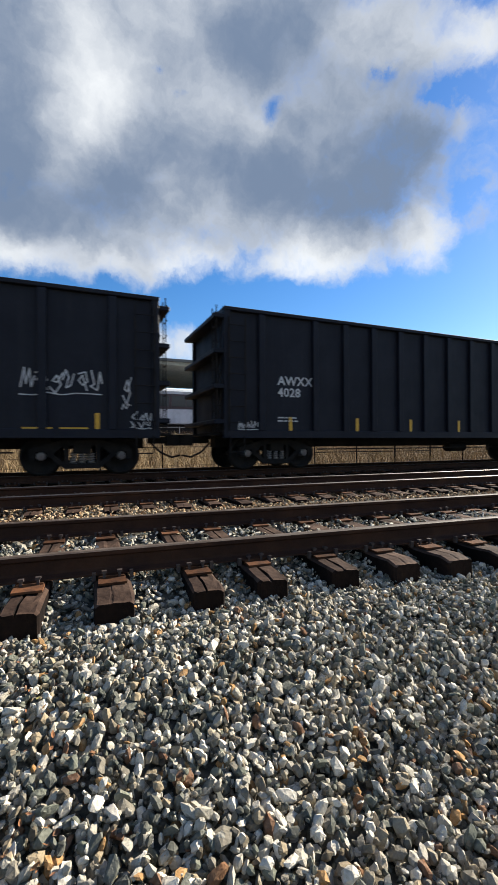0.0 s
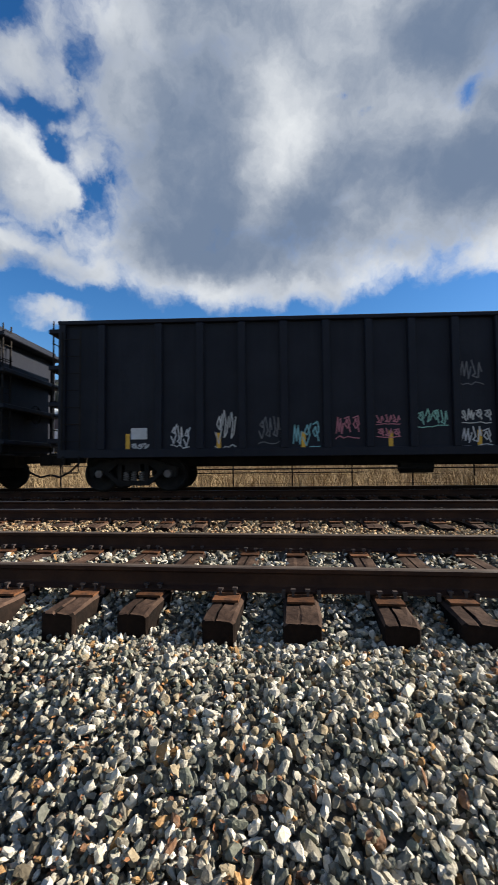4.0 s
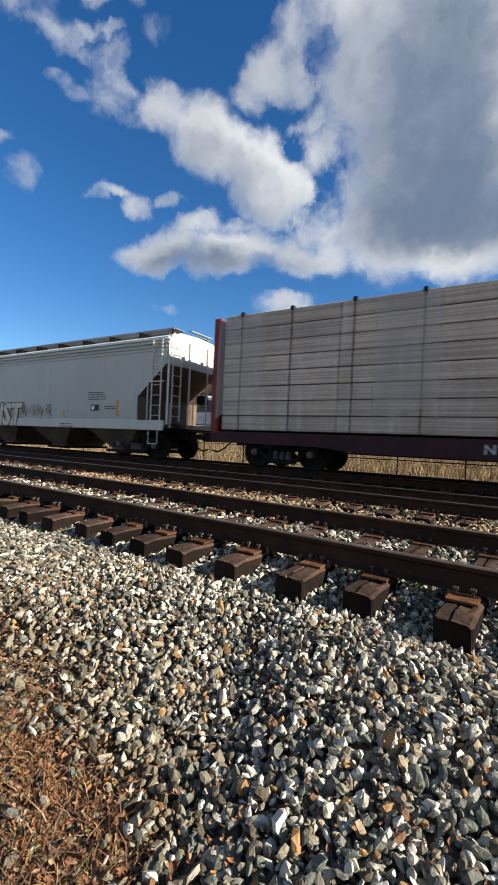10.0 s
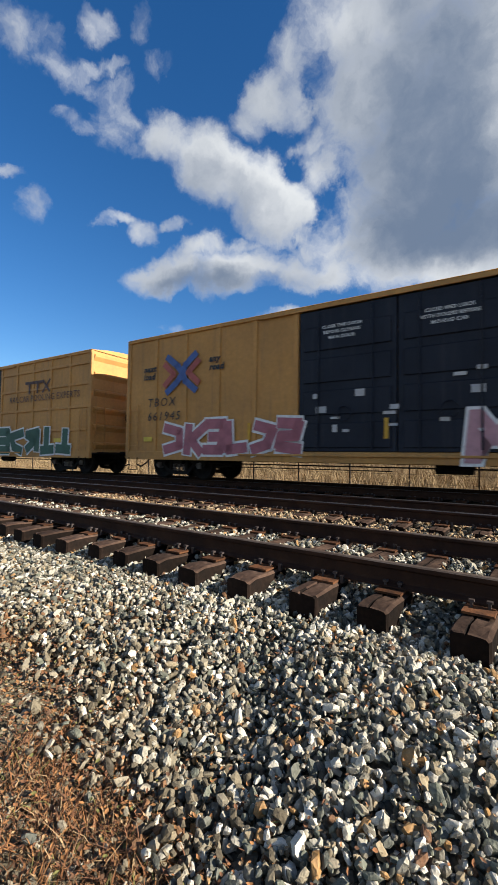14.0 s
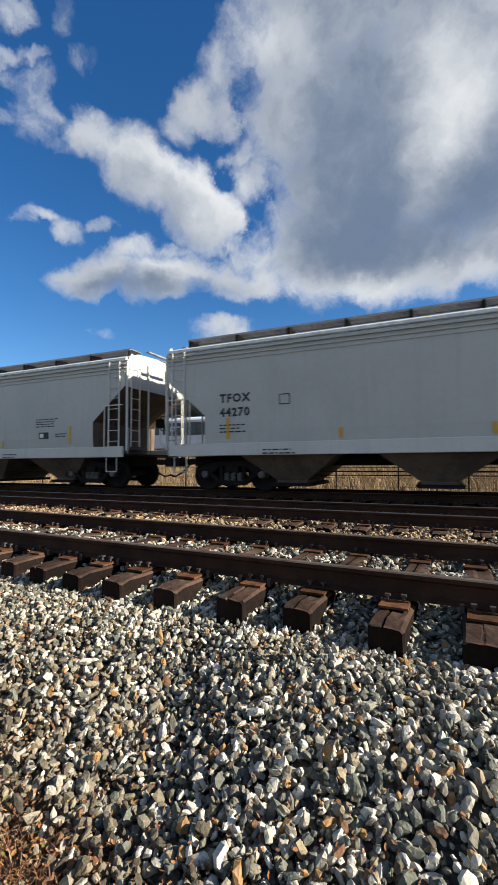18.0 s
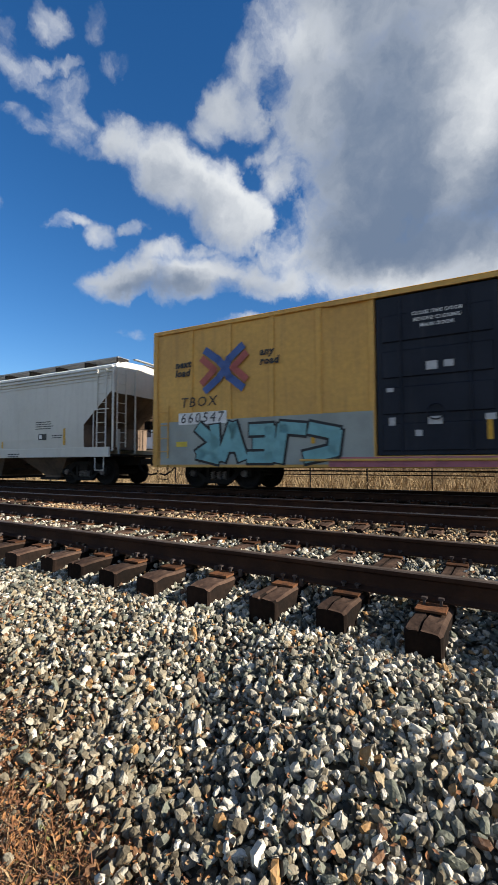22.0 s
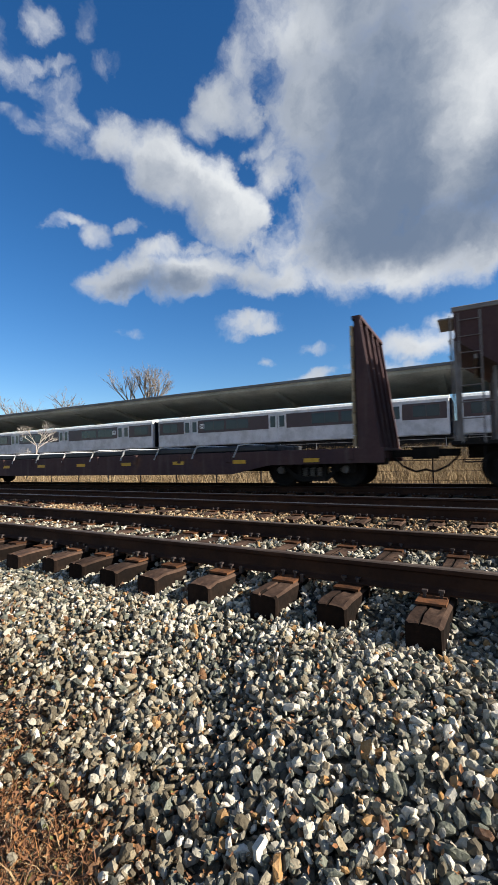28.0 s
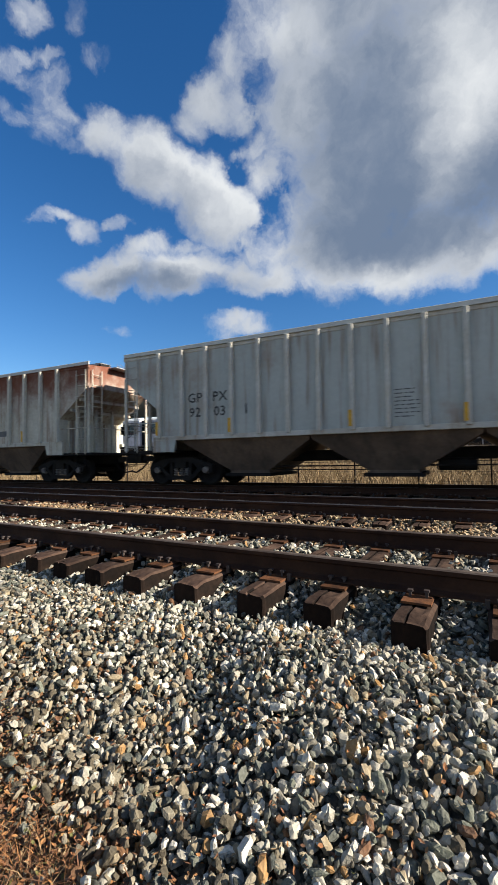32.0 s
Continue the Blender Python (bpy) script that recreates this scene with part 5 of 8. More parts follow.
def walkway(car, L, z, y0, y1, mat="grating"):
    """A roof walkway of five grating strips between two edge angles, on brackets."""
    for yy in (y0, y1 - 0.02):
        part("walkway_edge", bx(-L / 2, L / 2, yy, yy + 0.02, z + 0.02, z + 0.075), mat, car)
    strip = mesh_of("walkway_strip", bx(-L / 2, L / 2, -0.036, 0.036, 0.055, 0.07), mat)
    for k in range(5):
        put("walkway_strip", strip, car, pose(0, y0 + 0.07 + k * (y1 - y0 - 0.14) / 4, z))
    n = int(L / 1.55)
    bracket = mesh_of("walkway_bracket", bx(-0.035, 0.035, 0, y1 - y0, -0.22, 0.05), "under")
    for i in range(n + 1):
        put("walkway_bracket", bracket, car, pose(-L / 2 + 0.05 + i * (L - 0.1) / n, y0, z))


def smooth_hopper(idx, L, label, paint="grey", H=4.32, W=3.2, sill=1.28, sill_mat="pale", frame="pale"):
    """A covered hopper with smooth rounded sides, open ends with slope sheets, and a pale side sill."""
    car = start_car("covered_hopper", label, "covered hopper", idx, L, 1.85)
    y = W / 2
    x = L / 2
    e = 0.03              # end of the shell at the top
    inn = 1.25            # how far the slope sheet goes in
    zc, zl = 3.15, 2.10   # top and foot of the slope sheet
    prof = [(y - 0.03, sill), (y - 0.005, sill + 0.35), (y, zl), (y, sill + 1.1), (y, zc), (y - 0.01, H - 0.75), (y - 0.07, H - 0.42), (y - 0.22, H - 0.22), (y - 0.62, H - 0.06), (0, H)]
    ring = lambda xx: [(xx, -a, b) for a, b in prof] + [(xx, a, b) for a, b in prof[-2::-1]]
    ends = lambda z: x - e - inn * min(1.0, max(0.0, (zc - z) / (zc - zl)))
    bm = bmesh.new()
    rows = []
    for s, f in ((-1, ends), (-1, lambda z: x - e - inn - 0.2), (1, lambda z: x - e - inn - 0.2), (1, ends)):
        rows.append([bm.verts.new((s * f(pz), py, pz)) for _, py, pz in ring(0)])
    n = len(rows[0])
    for r0, r1 in zip(rows, rows[1:]):
        for i in range(n):
            bm.faces.new((r0[i], r0[(i + 1) % n], r1[(i + 1) % n], r1[i]))
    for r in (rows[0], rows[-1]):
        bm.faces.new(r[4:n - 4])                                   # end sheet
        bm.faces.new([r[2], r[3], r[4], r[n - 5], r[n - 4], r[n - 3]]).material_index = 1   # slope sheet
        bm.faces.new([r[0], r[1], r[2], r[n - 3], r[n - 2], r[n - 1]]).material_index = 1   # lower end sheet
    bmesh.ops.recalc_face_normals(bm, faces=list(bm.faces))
    part("hopper_shell", bm, paint, car, smooth=False).data.materials.append(M["bay"])   # dirt and deep shade of the ends, both put into colour
    for k, zz in enumerate((H - 0.50, H - 0.62, H - 0.74)):
        part("side_bead", bx(-x + e, x - e, -y - 0.012, -y + 0.05, zz, zz + 0.035), paint, car)
    for s in (-1, 1):
        part("roof_rail", bx(-x + e, x - e, s * (y - 0.09) - 0.05, s * (y - 0.09) + 0.05, H - 0.36, H - 0.27, bevel=0.012), "white", car)
        part("side_sill", bx(-x + 0.1, x - 0.1, s * (y - 0.03) - 0.05, s * (y - 0.03) + 0.05, sill - 0.30, sill + 0.03, bevel=0.012), sill_mat, car)
        part("end_deck", bx(s * (x - 2.3), s * (x - 0.02), -y + 0.08, y - 0.08, sill - 0.25, sill - 0.2), "under", car)
        part("slope_stiffener", bx(s * (x - e - inn), s * (x - e - inn + 0.06), -0.05, 0.05, sill - 0.2, zl - 0.05), paint, car)
        for sy in (-1, 1):
            bm = bmesh.new()
            yy = sy * (y - 0.05)
            pipe(bm, [(s * (x + 0.02), yy, sill - 0.1), (s * (x + 0.02), yy, H - 0.45), (s * (x + 0.02), yy * 0.86, H - 0.15)], 0.035, 6)
            part("end_post", bm, frame, car)
            lad = ladder_mesh(H - sill - 0.4, 0.4, 8, frame)
            if sy < 0:
                put("ladder", lad, car, pose(s * (x - 0.42), -y - 0.03, sill + 0.02))
                bm = bmesh.new()
                pipe(bm, [(s * (x - 0.8), -y - 0.02, sill), (s * (x - 0.8), -y - 0.02, sill + 1.3), (s * (x - 0.1), -y - 0.02, sill + 1.3)], 0.02, 5)
                part("grab_rail", bm, frame, car)
            put("end_ladder", lad, car, pose(s * (x + 0.06), sy * (y - 0.4), sill + 0.02, 0, 0, 90 * s))
        put("sill_step", stirrup_mesh(frame), car, pose(s * (x - 0.5), -y - 0.02, sill - 0.32))
        part("roof_end_step", bx(s * (x - e), s * (x + 0.12), -0.6, 0.6, H + 0.08, H + 0.11), "wire", car)
        bm = bmesh.new()
        for yy in (-0.5, 0.5):
            tube(bm, (s * (x + 0.02), yy, sill - 0.2), (s * (x + 0.02), yy, H - 0.3), 0.03, 6)
        part("end_frame_post", bm, frame, car)
    part("centre_sill", bx(-x + 0.2, x - 0.2, -0.3, 0.3, 0.70, 1.0), "under", car)
    walkway(car, L - 0.7, H + 0.10, -0.98, -0.45)
    walkway(car, L - 0.7, H + 0.10, 0.45, 0.98)
    part("hatch_trough", bx(-x + 0.9, x - 0.9, -0.35, 0.35, H - 0.01, H + 0.10, bevel=0.02), paint, car)
    bays(car, L, 4, sill - 0.2, 0.22, W - 0.35, "bay", (L - 14.4) / 2, 1.32, 0.42)
    brake_wheel(car, x - 0.1, 0.5, sill + 0.9, 1)
    piping(car, L)
    return car, y, sill


def ribbed_hopper(idx, L, label, paint, ribmat, H=4.06, W=3.15, sill=1.42, ribs=17, nbays=3, bay="bay", roof=True):
    """A hopper with outside posts and long sloped ends over open platforms."""
    car = start_car("ribbed_hopper", label, "covered hopper", idx, L, 1.85)
    y, x = W / 2, L / 2
    zc = 3.27
    inn = 1.36
    zl = 2.24
    for s in (-1, 1):
        bm = bmesh.new()
        prism(bm, [(-x + 0.04, H - 0.1), (-x + 0.04, zc), (-x + 0.04 + inn, zl), (-x + 0.04 + inn, sill), (x - 0.04 - inn, sill), (x - 0.04 - inn, zl), (x - 0.04, zc), (x - 0.04, H - 0.1)], s * (y - 0.13), s * (y - 0.09))
        part("side_sheet", bm, paint, car)
    for s in (-1, 1):
        bm = bmesh.new()
        loft(bm, [[(s * (x - 0.04), -y + 0.1, zc), (s * (x - 0.04), y - 0.1, zc), (s * (x - 0.10), y - 0.1, zc), (s * (x - 0.10), -y + 0.1, zc)],
                  [(s * (x - 0.04 - inn), -y + 0.1, zl), (s * (x - 0.04 - inn), y - 0.1, zl), (s * (x - 0.10 - inn), y - 0.1, zl), (s * (x - 0.10 - inn), -y + 0.1, zl)],
                  [(s * (x - 0.04 - inn), -y + 0.1, 1.05), (s * (x - 0.04 - inn), y - 0.1, 1.05), (s * (x - 0.10 - inn), y - 0.1, 1.05), (s * (x - 0.10 - inn), -y + 0.1, 1.05)]])
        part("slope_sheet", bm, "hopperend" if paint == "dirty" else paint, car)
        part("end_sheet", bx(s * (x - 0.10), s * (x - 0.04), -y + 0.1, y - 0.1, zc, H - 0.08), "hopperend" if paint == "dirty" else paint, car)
        part("top_chord", bx(-x, x, s * (y - 0.12) - 0.05, s * (y - 0.12) + 0.05, H - 0.16, H - 0.05, bevel=0.012), ribmat, car)
        part("side_sill", bx(-x + inn - 0.1, x - inn + 0.1, s * (y - 0.08) - 0.06, s * (y - 0.08) + 0.06, sill - 0.08, sill + 0.05, bevel=0.01), ribmat, car)
        for k in (0.33, 0.66):
            bm = bmesh.new()
            xa, za = x - 0.04, zc
            xb, zb = x - 0.04 - inn, zl
            box(bm, -0.03, 0.03, -y + 0.12, y - 0.12, -0.05, 0.05, m=pose(s * (xa + (xb - xa) * k + 0.05), 0, za + (zb - za) * k - 0.05))
            part("slope_stiffener", bm, ribmat, car)
        for yy in (-1.1, -0.55, 0.0, 0.55, 1.1):
            part("end_stiffener", bx(s * (x - inn - 0.04), s * (x - inn + 0.04), yy - 0.03, yy + 0.03, 1.05, zl - 0.05), paint, car)
        for yy in (-1.2, -0.4, 0.4, 1.2):
            part("end_post", bx(s * (x - 0.8) - 0.04, s * (x - 0.8) + 0.04, yy - 0.04, yy + 0.04, 1.0, zc - 0.62 if abs(yy) < 1 else zc - 0.6), ribmat, car)
        for yy in (-y + 0.14, y - 0.14):
            part("corner_post", bx(s * (x - 0.05) - 0.04, s * (x - 0.05) + 0.04, yy - 0.04, yy + 0.04, 1.0, zc + 0.05), ribmat, car)
        bm = bmesh.new()
        for zz in (1.9,):
            pipe(bm, [(s * (x - 1.4), -y + 0.12, zz), (s * (x - 0.04), -y + 0.12, zz), (s * (x - 0.04), y - 0.12, zz)], 0.018, 5)
        part("platform_railing", bm, ribmat, car)
        part("end_deck", bx(s * (x - 1.8), s * (x + 0.12), -y + 0.08, y - 0.08, 0.98, 1.06), "under", car)
        bm = bmesh.new()
        prism(bm, [(s * (x - 1.95), 1.0), (s * (x - 1.2), 1.0), (s * (x - 1.2), sill + 0.02), (s * (x - 2.05), sill)], -y + 0.02, -y + 0.08)
        part("jacking_plate", bm, paint, car)
        lad = ladder_mesh(H - 1.2, 0.42, 8, ribmat)
        put("ladder", lad, car, pose(s * (x - 0.34), -y + 0.06, 1.0))
        put("end_ladder", lad, car, pose(s * (x + 0.04), -y + 0.42, 1.0, 0, 0, 90 * s))
        put("sill_step", STEP, car, pose(s * (x - 0.34), -y + 0.04, 1.02))
        part("roof_end_step", bx(s * (x - 0.1), s * (x + 0.34), -0.55, 0.55, H - 0.02, H + 0.01), "wire", car)
    rib = mesh_of("rib", bx(-0.055, 0.055, -0.03, 0.10, 0, H - 0.07 - sill, bevel=0.012), ribmat)
    for i in range(ribs):
        rx = -x + 0.08 + inn + i * (L - 0.16 - 2 * inn) / (ribs - 1)
        put("rib", rib, car, pose(rx, -y - 0.01, sill))
        put("rib", rib, car, pose(rx, y + 0.01, sill, 0, 0, 180))
    if roof:
        bm = bmesh.new()
        loft(bm, [[(s * (x - 0.04), -y + 0.02, H - 0.06), (s * (x - 0.04), 0, H + 0.10), (s * (x - 0.04), y - 0.02, H - 0.06), (s * (x - 0.04), 0, H - 0.12)] for s in (-1, 1)])
        part("roof", bm, paint, car)
        for s in (-1, 1):
            part("roof_edge_angle", bx(-x, x, s * (y - 0.10) - 0.02, s * (y - 0.10) + 0.02, H - 0.045, H + 0.075, bevel=0.008), "grey", car)
        walkway(car, L - 0.2, H + 0.08, -0.85, -0.40)
        walkway(car, L - 0.2, H + 0.08, 0.40, 0.85)
    else:
        part("load_floor", bx(-x + 0.5, x - 0.5, -y + 0.15, y - 0.15, H - 1.2, H - 1.1), "under", car)
    part("centre_sill", bx(-x + 0.2, x - 0.2, -0.3, 0.3, 0.68, 0.98), "under", car)
    bays(car, L, nbays, sill - 0.06, 0.34, W - 0.3, bay, 2.2)
    brake_wheel(car, x - 0.12, 0.5, 1.9, 1)
    piping(car, L)
    return car, y, sill


# ---------------------------------------------------------------- boxcars
def boxcar(idx, L, paint, label, panels=False, H=4.86, W=3.1, sill=0.86, d0=6.97, d1=11.97):
    """A high boxcar with two dark plug doors between d0 and d1 from its left end."""
    car = start_car("boxcar", label, "boxcar", idx, L, 2.05)
    y, x = W / 2, L / 2
    a, b = -x + d0, -x + d1
    for lo, hi in ((-x, a), (b, x)):
        part("side_wall", bx(lo, hi, -y + 0.04, -y + 0.09, sill, H - 0.08), paint, car)
    part("far_wall", bx(-x, x, y - 0.09, y - 0.04, sill, H - 0.08), paint, car)
    part("side_sill", bx(-x, x, -y + 0.0, -y + 0.12, sill - 0.22, sill + 0.06, bevel=0.012), paint, car)
    part("far_sill", bx(-x, x, y - 0.12, y, sill - 0.22, sill + 0.06), paint, car)
    part("top_chord", bx(-x, x, -y - 0.02, -y + 0.10, H - 0.14, H - 0.02, bevel=0.012), paint, car)
    bm = bmesh.new()
    prof = [(-y - 0.03, H - 0.04), (-y * 0.5, H + 0.08), (0, H + 0.13), (y * 0.5, H + 0.08), (y + 0.03, H - 0.04), (0, H - 0.06)]
    loft(bm, [[(s * (x + 0.02), p, q) for p, q in prof] for s in (-1, 1)])
    part("roof", bm, paint, car)
    part("floor", bx(-x, x, -y + 0.1, y - 0.1, sill - 0.05, sill), "under", car)
    part("centre_sill", bx(-x + 0.2, x - 0.2, -0.25, 0.25, 0.62, sill - 0.06), "under", car)
    post = mesh_of("side_post", bx(-0.07, 0.07, 0, 0.045, 0, H - 0.16 - sill, bevel=0.01), paint)
    n = 5
    for lo, hi in ((-x, a), (b, x)):
        for i in range(n + 1):
            put("side_post", post, car, pose(lo + 0.08 + i * (hi - lo - 0.16) / n, -y - 0.002, sill + 0.04))
        if panels:
            for zz in (1.75, 2.65, 3.55, 4.35):
                for i in range(n):
                    w = (hi - lo - 0.16) / n
                    x0 = lo + 0.08 + i * w
                    part("panel_rail", bx(x0 + 0.07, x0 + w - 0.07, -y - 0.012, -y + 0.04, zz - 0.05, zz + 0.05, bevel=0.012), paint, car)
    # doors
    mid = (a + b) / 2 + (-0.1 if panels else 0.15)
    for lo, hi in ((a + 0.04, mid - 0.02), (mid + 0.02, b - 0.04)):
        bm = bmesh.new()
        box(bm, lo, hi, -y + 0.02, -y + 0.08, sill + 0.08, H - 0.2)
        d = part("plug_door", bm, "navy", car, "dark navy steel plug door")
        for zz in (1.35, 2.2, 3.05, 3.9):
            part("door_panel", bx(lo + 0.12, hi - 0.12, -y - 0.012, -y + 0.02, zz - 0.32, zz + 0.32, bevel=0.02), "navy", d)
        for k in (0.22, 0.78):
            xx = lo + (hi - lo) * k
            bm = bmesh.new()
            tube(bm, (xx, -y - 0.05, sill + 0.12), (xx, -y - 0.05, H - 0.25), 0.022, 6)
            part("locking_rod", bm, "navy", d)
        bm = bmesh.new()
        c = (lo + hi) / 2
        pipe(bm, [(c + 0.18 * math.cos(i * math.pi / 6), -y - 0.07, 1.9 + 0.18 * math.sin(i * math.pi / 6)) for i in range(13)], 0.016, 5)
        part("door_wheel", bm, "navy", d)
    part("door_track", bx(a - 1.9, b + 1.9, -y - 0.06, -y + 0.02, sill - 0.06, sill + 0.0, bevel=0.01), paint, car)
    part("upper_door_track", bx(a - 1.2, b + 1.2, -y - 0.05, -y, H - 0.17, H - 0.12), paint, car)
    for s in (-1, 1):
        part("end_wall", bx(s * (x - 0.06), s * (x - 0.02), -y + 0.05, y - 0.05, sill, H - 0.06), paint, car)
        for k in range(6):
            zz = sill + 0.35 + k * (H - sill - 0.6) / 5
            bm = bmesh.new()
            prism(bm, [(s * (x - 0.03), zz - 0.22), (s * (x + 0.06), zz - 0.04), (s * (x + 0.06), zz + 0.03), (s * (x - 0.03), zz + 0.07)], -y + 0.12, y - 0.12)
            part("end_corrugation", bm, paint, car)
        for sy in (-1, 1):
            part("corner_post", bx(s * (x - 0.06) - 0.07, s * (x - 0.06) + 0.07, sy * (y - 0.05) - 0.06, sy * (y - 0.05) + 0.06, sill - 0.1, H - 0.05, bevel=0.012), paint, car)
        put("ladder", ladder_mesh(1.6, 0.42, 4, paint), car, pose(s * (x - 0.4), -y - 0.04, sill + 0.05))
        put("end_ladder", ladder_mesh(1.7, 0.42, 4, paint), car, pose(s * (x + 0.09), -y + 0.4, sill + 0.1, 0, 0, 90 * s))
        put("sill_step", STEP, car, pose(s * (x - 0.4), -y - 0.02, sill - 0.16))
        part("crossover_step", bx(s * x, s * (x + 0.38), -1.2, 1.2, sill - 0.03, sill + 0.02), "under", car)
    brake_wheel(car, x + 0.14, 0.3, 2.3, 1)
    piping(car, L)
    return car, y, sill


def fork_emblem(car, x, y, z, s):
    """A plain emblem of crossing tracks: a blue cross with red chevrons to either side."""
    bm = bmesh.new()
    for k in (-1, 1):
        stroke(bm, [(x - 0.52 * s, z + k * 0.50 * s), (x - 0.16 * s, z + k * 0.24 * s), (x + 0.06 * s, z), (x + 0.16 * s, z - k * 0.22 * s), (x + 0.52 * s, z - k * 0.50 * s)], 0.19 * s, y - 0.002 - 0.0008 * k)
    part("emblem", bm, "blue", car)
    bm = bmesh.new()
    for k in (-1, 1):
        stroke(bm, [(x + k * 0.62 * s, z + 0.30 * s), (x + k * 0.27 * s, z), (x + k * 0.62 * s, z - 0.30 * s)], 0.17 * s, y - 0.006)
    part("emblem", bm, "logored", car)


# ---------------------------------------------------------------- flat cars
def centerbeam(idx, L, label, paint, loaded, H=4.4, W=2.95, deck=1.02):
    car = start_car("centerbeam_flatcar", label, "flatcar", idx, L, 2.2)
    y, x = W / 2, L / 2
    part("deck", bx(-x, x, -y, y, deck - 0.08, deck, bevel=0.01), paint, car)
    for s in (-1, 1):
        bm = bmesh.new()
        prism(bm, [(-x, deck - 0.05), (-x, deck - 0.32), (-x + 3.5, deck - 0.34), (-x + 4.5, deck - 0.45), (x - 4.5, deck - 0.45), (x - 3.5, deck - 0.34), (x, deck - 0.32), (x, deck - 0.05)], s * y - 0.03, s * y + 0.03)
        part("side_sill", bm, paint, car)
        # end bulkhead
        b = part("bulkhead", bx(s * (x - 0.18) - 0.05, s * (x - 0.18) + 0.05, -y + 0.05, y - 0.05, deck, H - 0.03), "red" , car, "red oxide steel bulkhead")
        for yy in (-y + 0.08, -0.5, 0.5, y - 0.08):
            part("bulkhead_post", bx(s * (x - 0.10) - 0.12, s * (x - 0.10) + 0.12, yy - 0.08, yy + 0.08, deck - 0.2, H, bevel=0.015), "red" if loaded or abs(yy) < 1 else paint, b)
        for zz in (1.6, 2.4, 3.2, 4.0):
            part("bulkhead_rail", bx(s * (x - 0.02) - 0.05, s * (x - 0.02) + 0.05, -y + 0.1, y - 0.1, zz - 0.07, zz + 0.07), "red", b)
    part("top_beam", bx(-x + 0.2, x - 0.2, -0.32, 0.32, H - 0.26, H + 0.03, bevel=0.02), paint, car)
    # pale plates on the beam face, the light in its slots put into colour
    for i in range(9):
        xx = -x + 1.6 + i * (L - 3.2) / 8
        part("beam_slot", bx(xx - 0.14, xx + 0.14, -0.326, -0.318, H - 0.15, H - 0.08), "strap", car)
    span = 1.235

    def post_x(j):
        return 0.46 + span * j

    for j in range(-8, 9):
        thick = j % 2 if j > -1 else 1 - j % 2
        if abs(post_x(j)) > x - 0.4:
            continue
        wd = 0.085 if thick else 0.045
        part("centre_post", bx(post_x(j) - wd, post_x(j) + wd, -0.16, 0.16, deck, H - 0.2, bevel=0.012), paint, car)
        part("post_foot", bx(post_x(j) - wd - 0.1, post_x(j) + wd + 0.1, -0.2, 0.2, deck - 0.01, deck + 0.06, bevel=0.012), paint, car)
    for j, k in ((-1, 1), (1, 3), (3, 5), (5, 7), (0, -2), (-2, -4), (-4, -6), (-6, -8)):
        d = 1 if k > j else -1
        bm = bmesh.new()
        a, b = (post_x(j), H - 0.3), (post_x(k) - d * 0.1, deck + 0.05)
        n2 = Vector((a[1] - b[1], b[0] - a[0])).normalized() * 0.055
        prism(bm, [(a[0] + n2.x, a[1] + n2.y), (b[0] + n2.x, b[1] + n2.y), (b[0] - n2.x, b[1] - n2.y), (a[0] - n2.x, a[1] - n2.y)], -0.05, 0.05)
        part("diagonal_brace", bm, paint, car)
        bm = bmesh.new()
        prism(bm, [(a[0] - d * 0.16, H - 0.25), (a[0] + d * 0.42, H - 0.25), (a[0] + d * 0.36, H - 0.5), (a[0], H - 0.66), (a[0] - d * 0.16, H - 0.5)], -0.03, 0.03)
        part("gusset", bm, paint, car)
    part("centre_sill", bx(-x + 0.2, x - 0.2, -0.3, 0.3, 0.62, deck - 0.08), "under", car)
    for i in range(10):
        part("winch", bx(-x + 2 + i * (L - 4) / 9 - 0.12, -x + 2 + i * (L - 4) / 9 + 0.12, -y + 0.02, -y + 0.25, deck - 0.42, deck - 0.2, bevel=0.02), "under", car)
    if loaded:
        rnd = random.Random(4)
        cols = 6
        w = (L - 0.75) / cols
        for s in (-1, 1):
            for c in range(cols):
                z = deck + 0.06
                k = 0
                while z < H - 0.1:
                    h = 0.42
                    x0 = -x + 0.38 + c * w
                    bm = bx(x0 + 0.008, x0 + w - 0.008, min(s * 0.3, s * (y + rnd.uniform(-0.03, 0.0))), max(s * 0.3, s * (y + rnd.uniform(-0.03, 0.0))), z, z + h - 0.022, bevel=0.012)
                    part("lumber_pack", bm, "wrap", car)
                    z += h
                    k += 1
            # dark body behind the packs, the shade in the gaps given as colour
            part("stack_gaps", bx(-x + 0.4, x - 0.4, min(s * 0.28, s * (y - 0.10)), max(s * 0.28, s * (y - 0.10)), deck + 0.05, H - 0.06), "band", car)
        for c in range(5):
            xc, wd = -x + 1.0 + c * (L - 2.0) / 4.4 + rnd.uniform(-0.3, 0.3), rnd.uniform(0.5, 1.1)
            bm = bmesh.new()
            rings = []
            for k in range(7):
                xx = xc - wd + 2 * wd * k / 6
                lift = 0.02 + 0.10 * math.sin(math.pi * k / 6) * rnd.uniform(0.6, 1.2)
                rings.append([(xx, -y - 0.018 - 0.01 * (k % 2), deck + 0.3 + rnd.uniform(0, 0.5)), (xx, -y - 0.022 - 0.012 * ((k + 1) % 2), 2.6), (xx, -y - 0.014, H - 0.12), (xx, -y * 0.8, H + lift * 0.8), (xx, -0.5, H + lift)])
            loft(bm, rings, caps=False, closed=False)
            part("plastic_film", bm, "film", car, smooth=True)
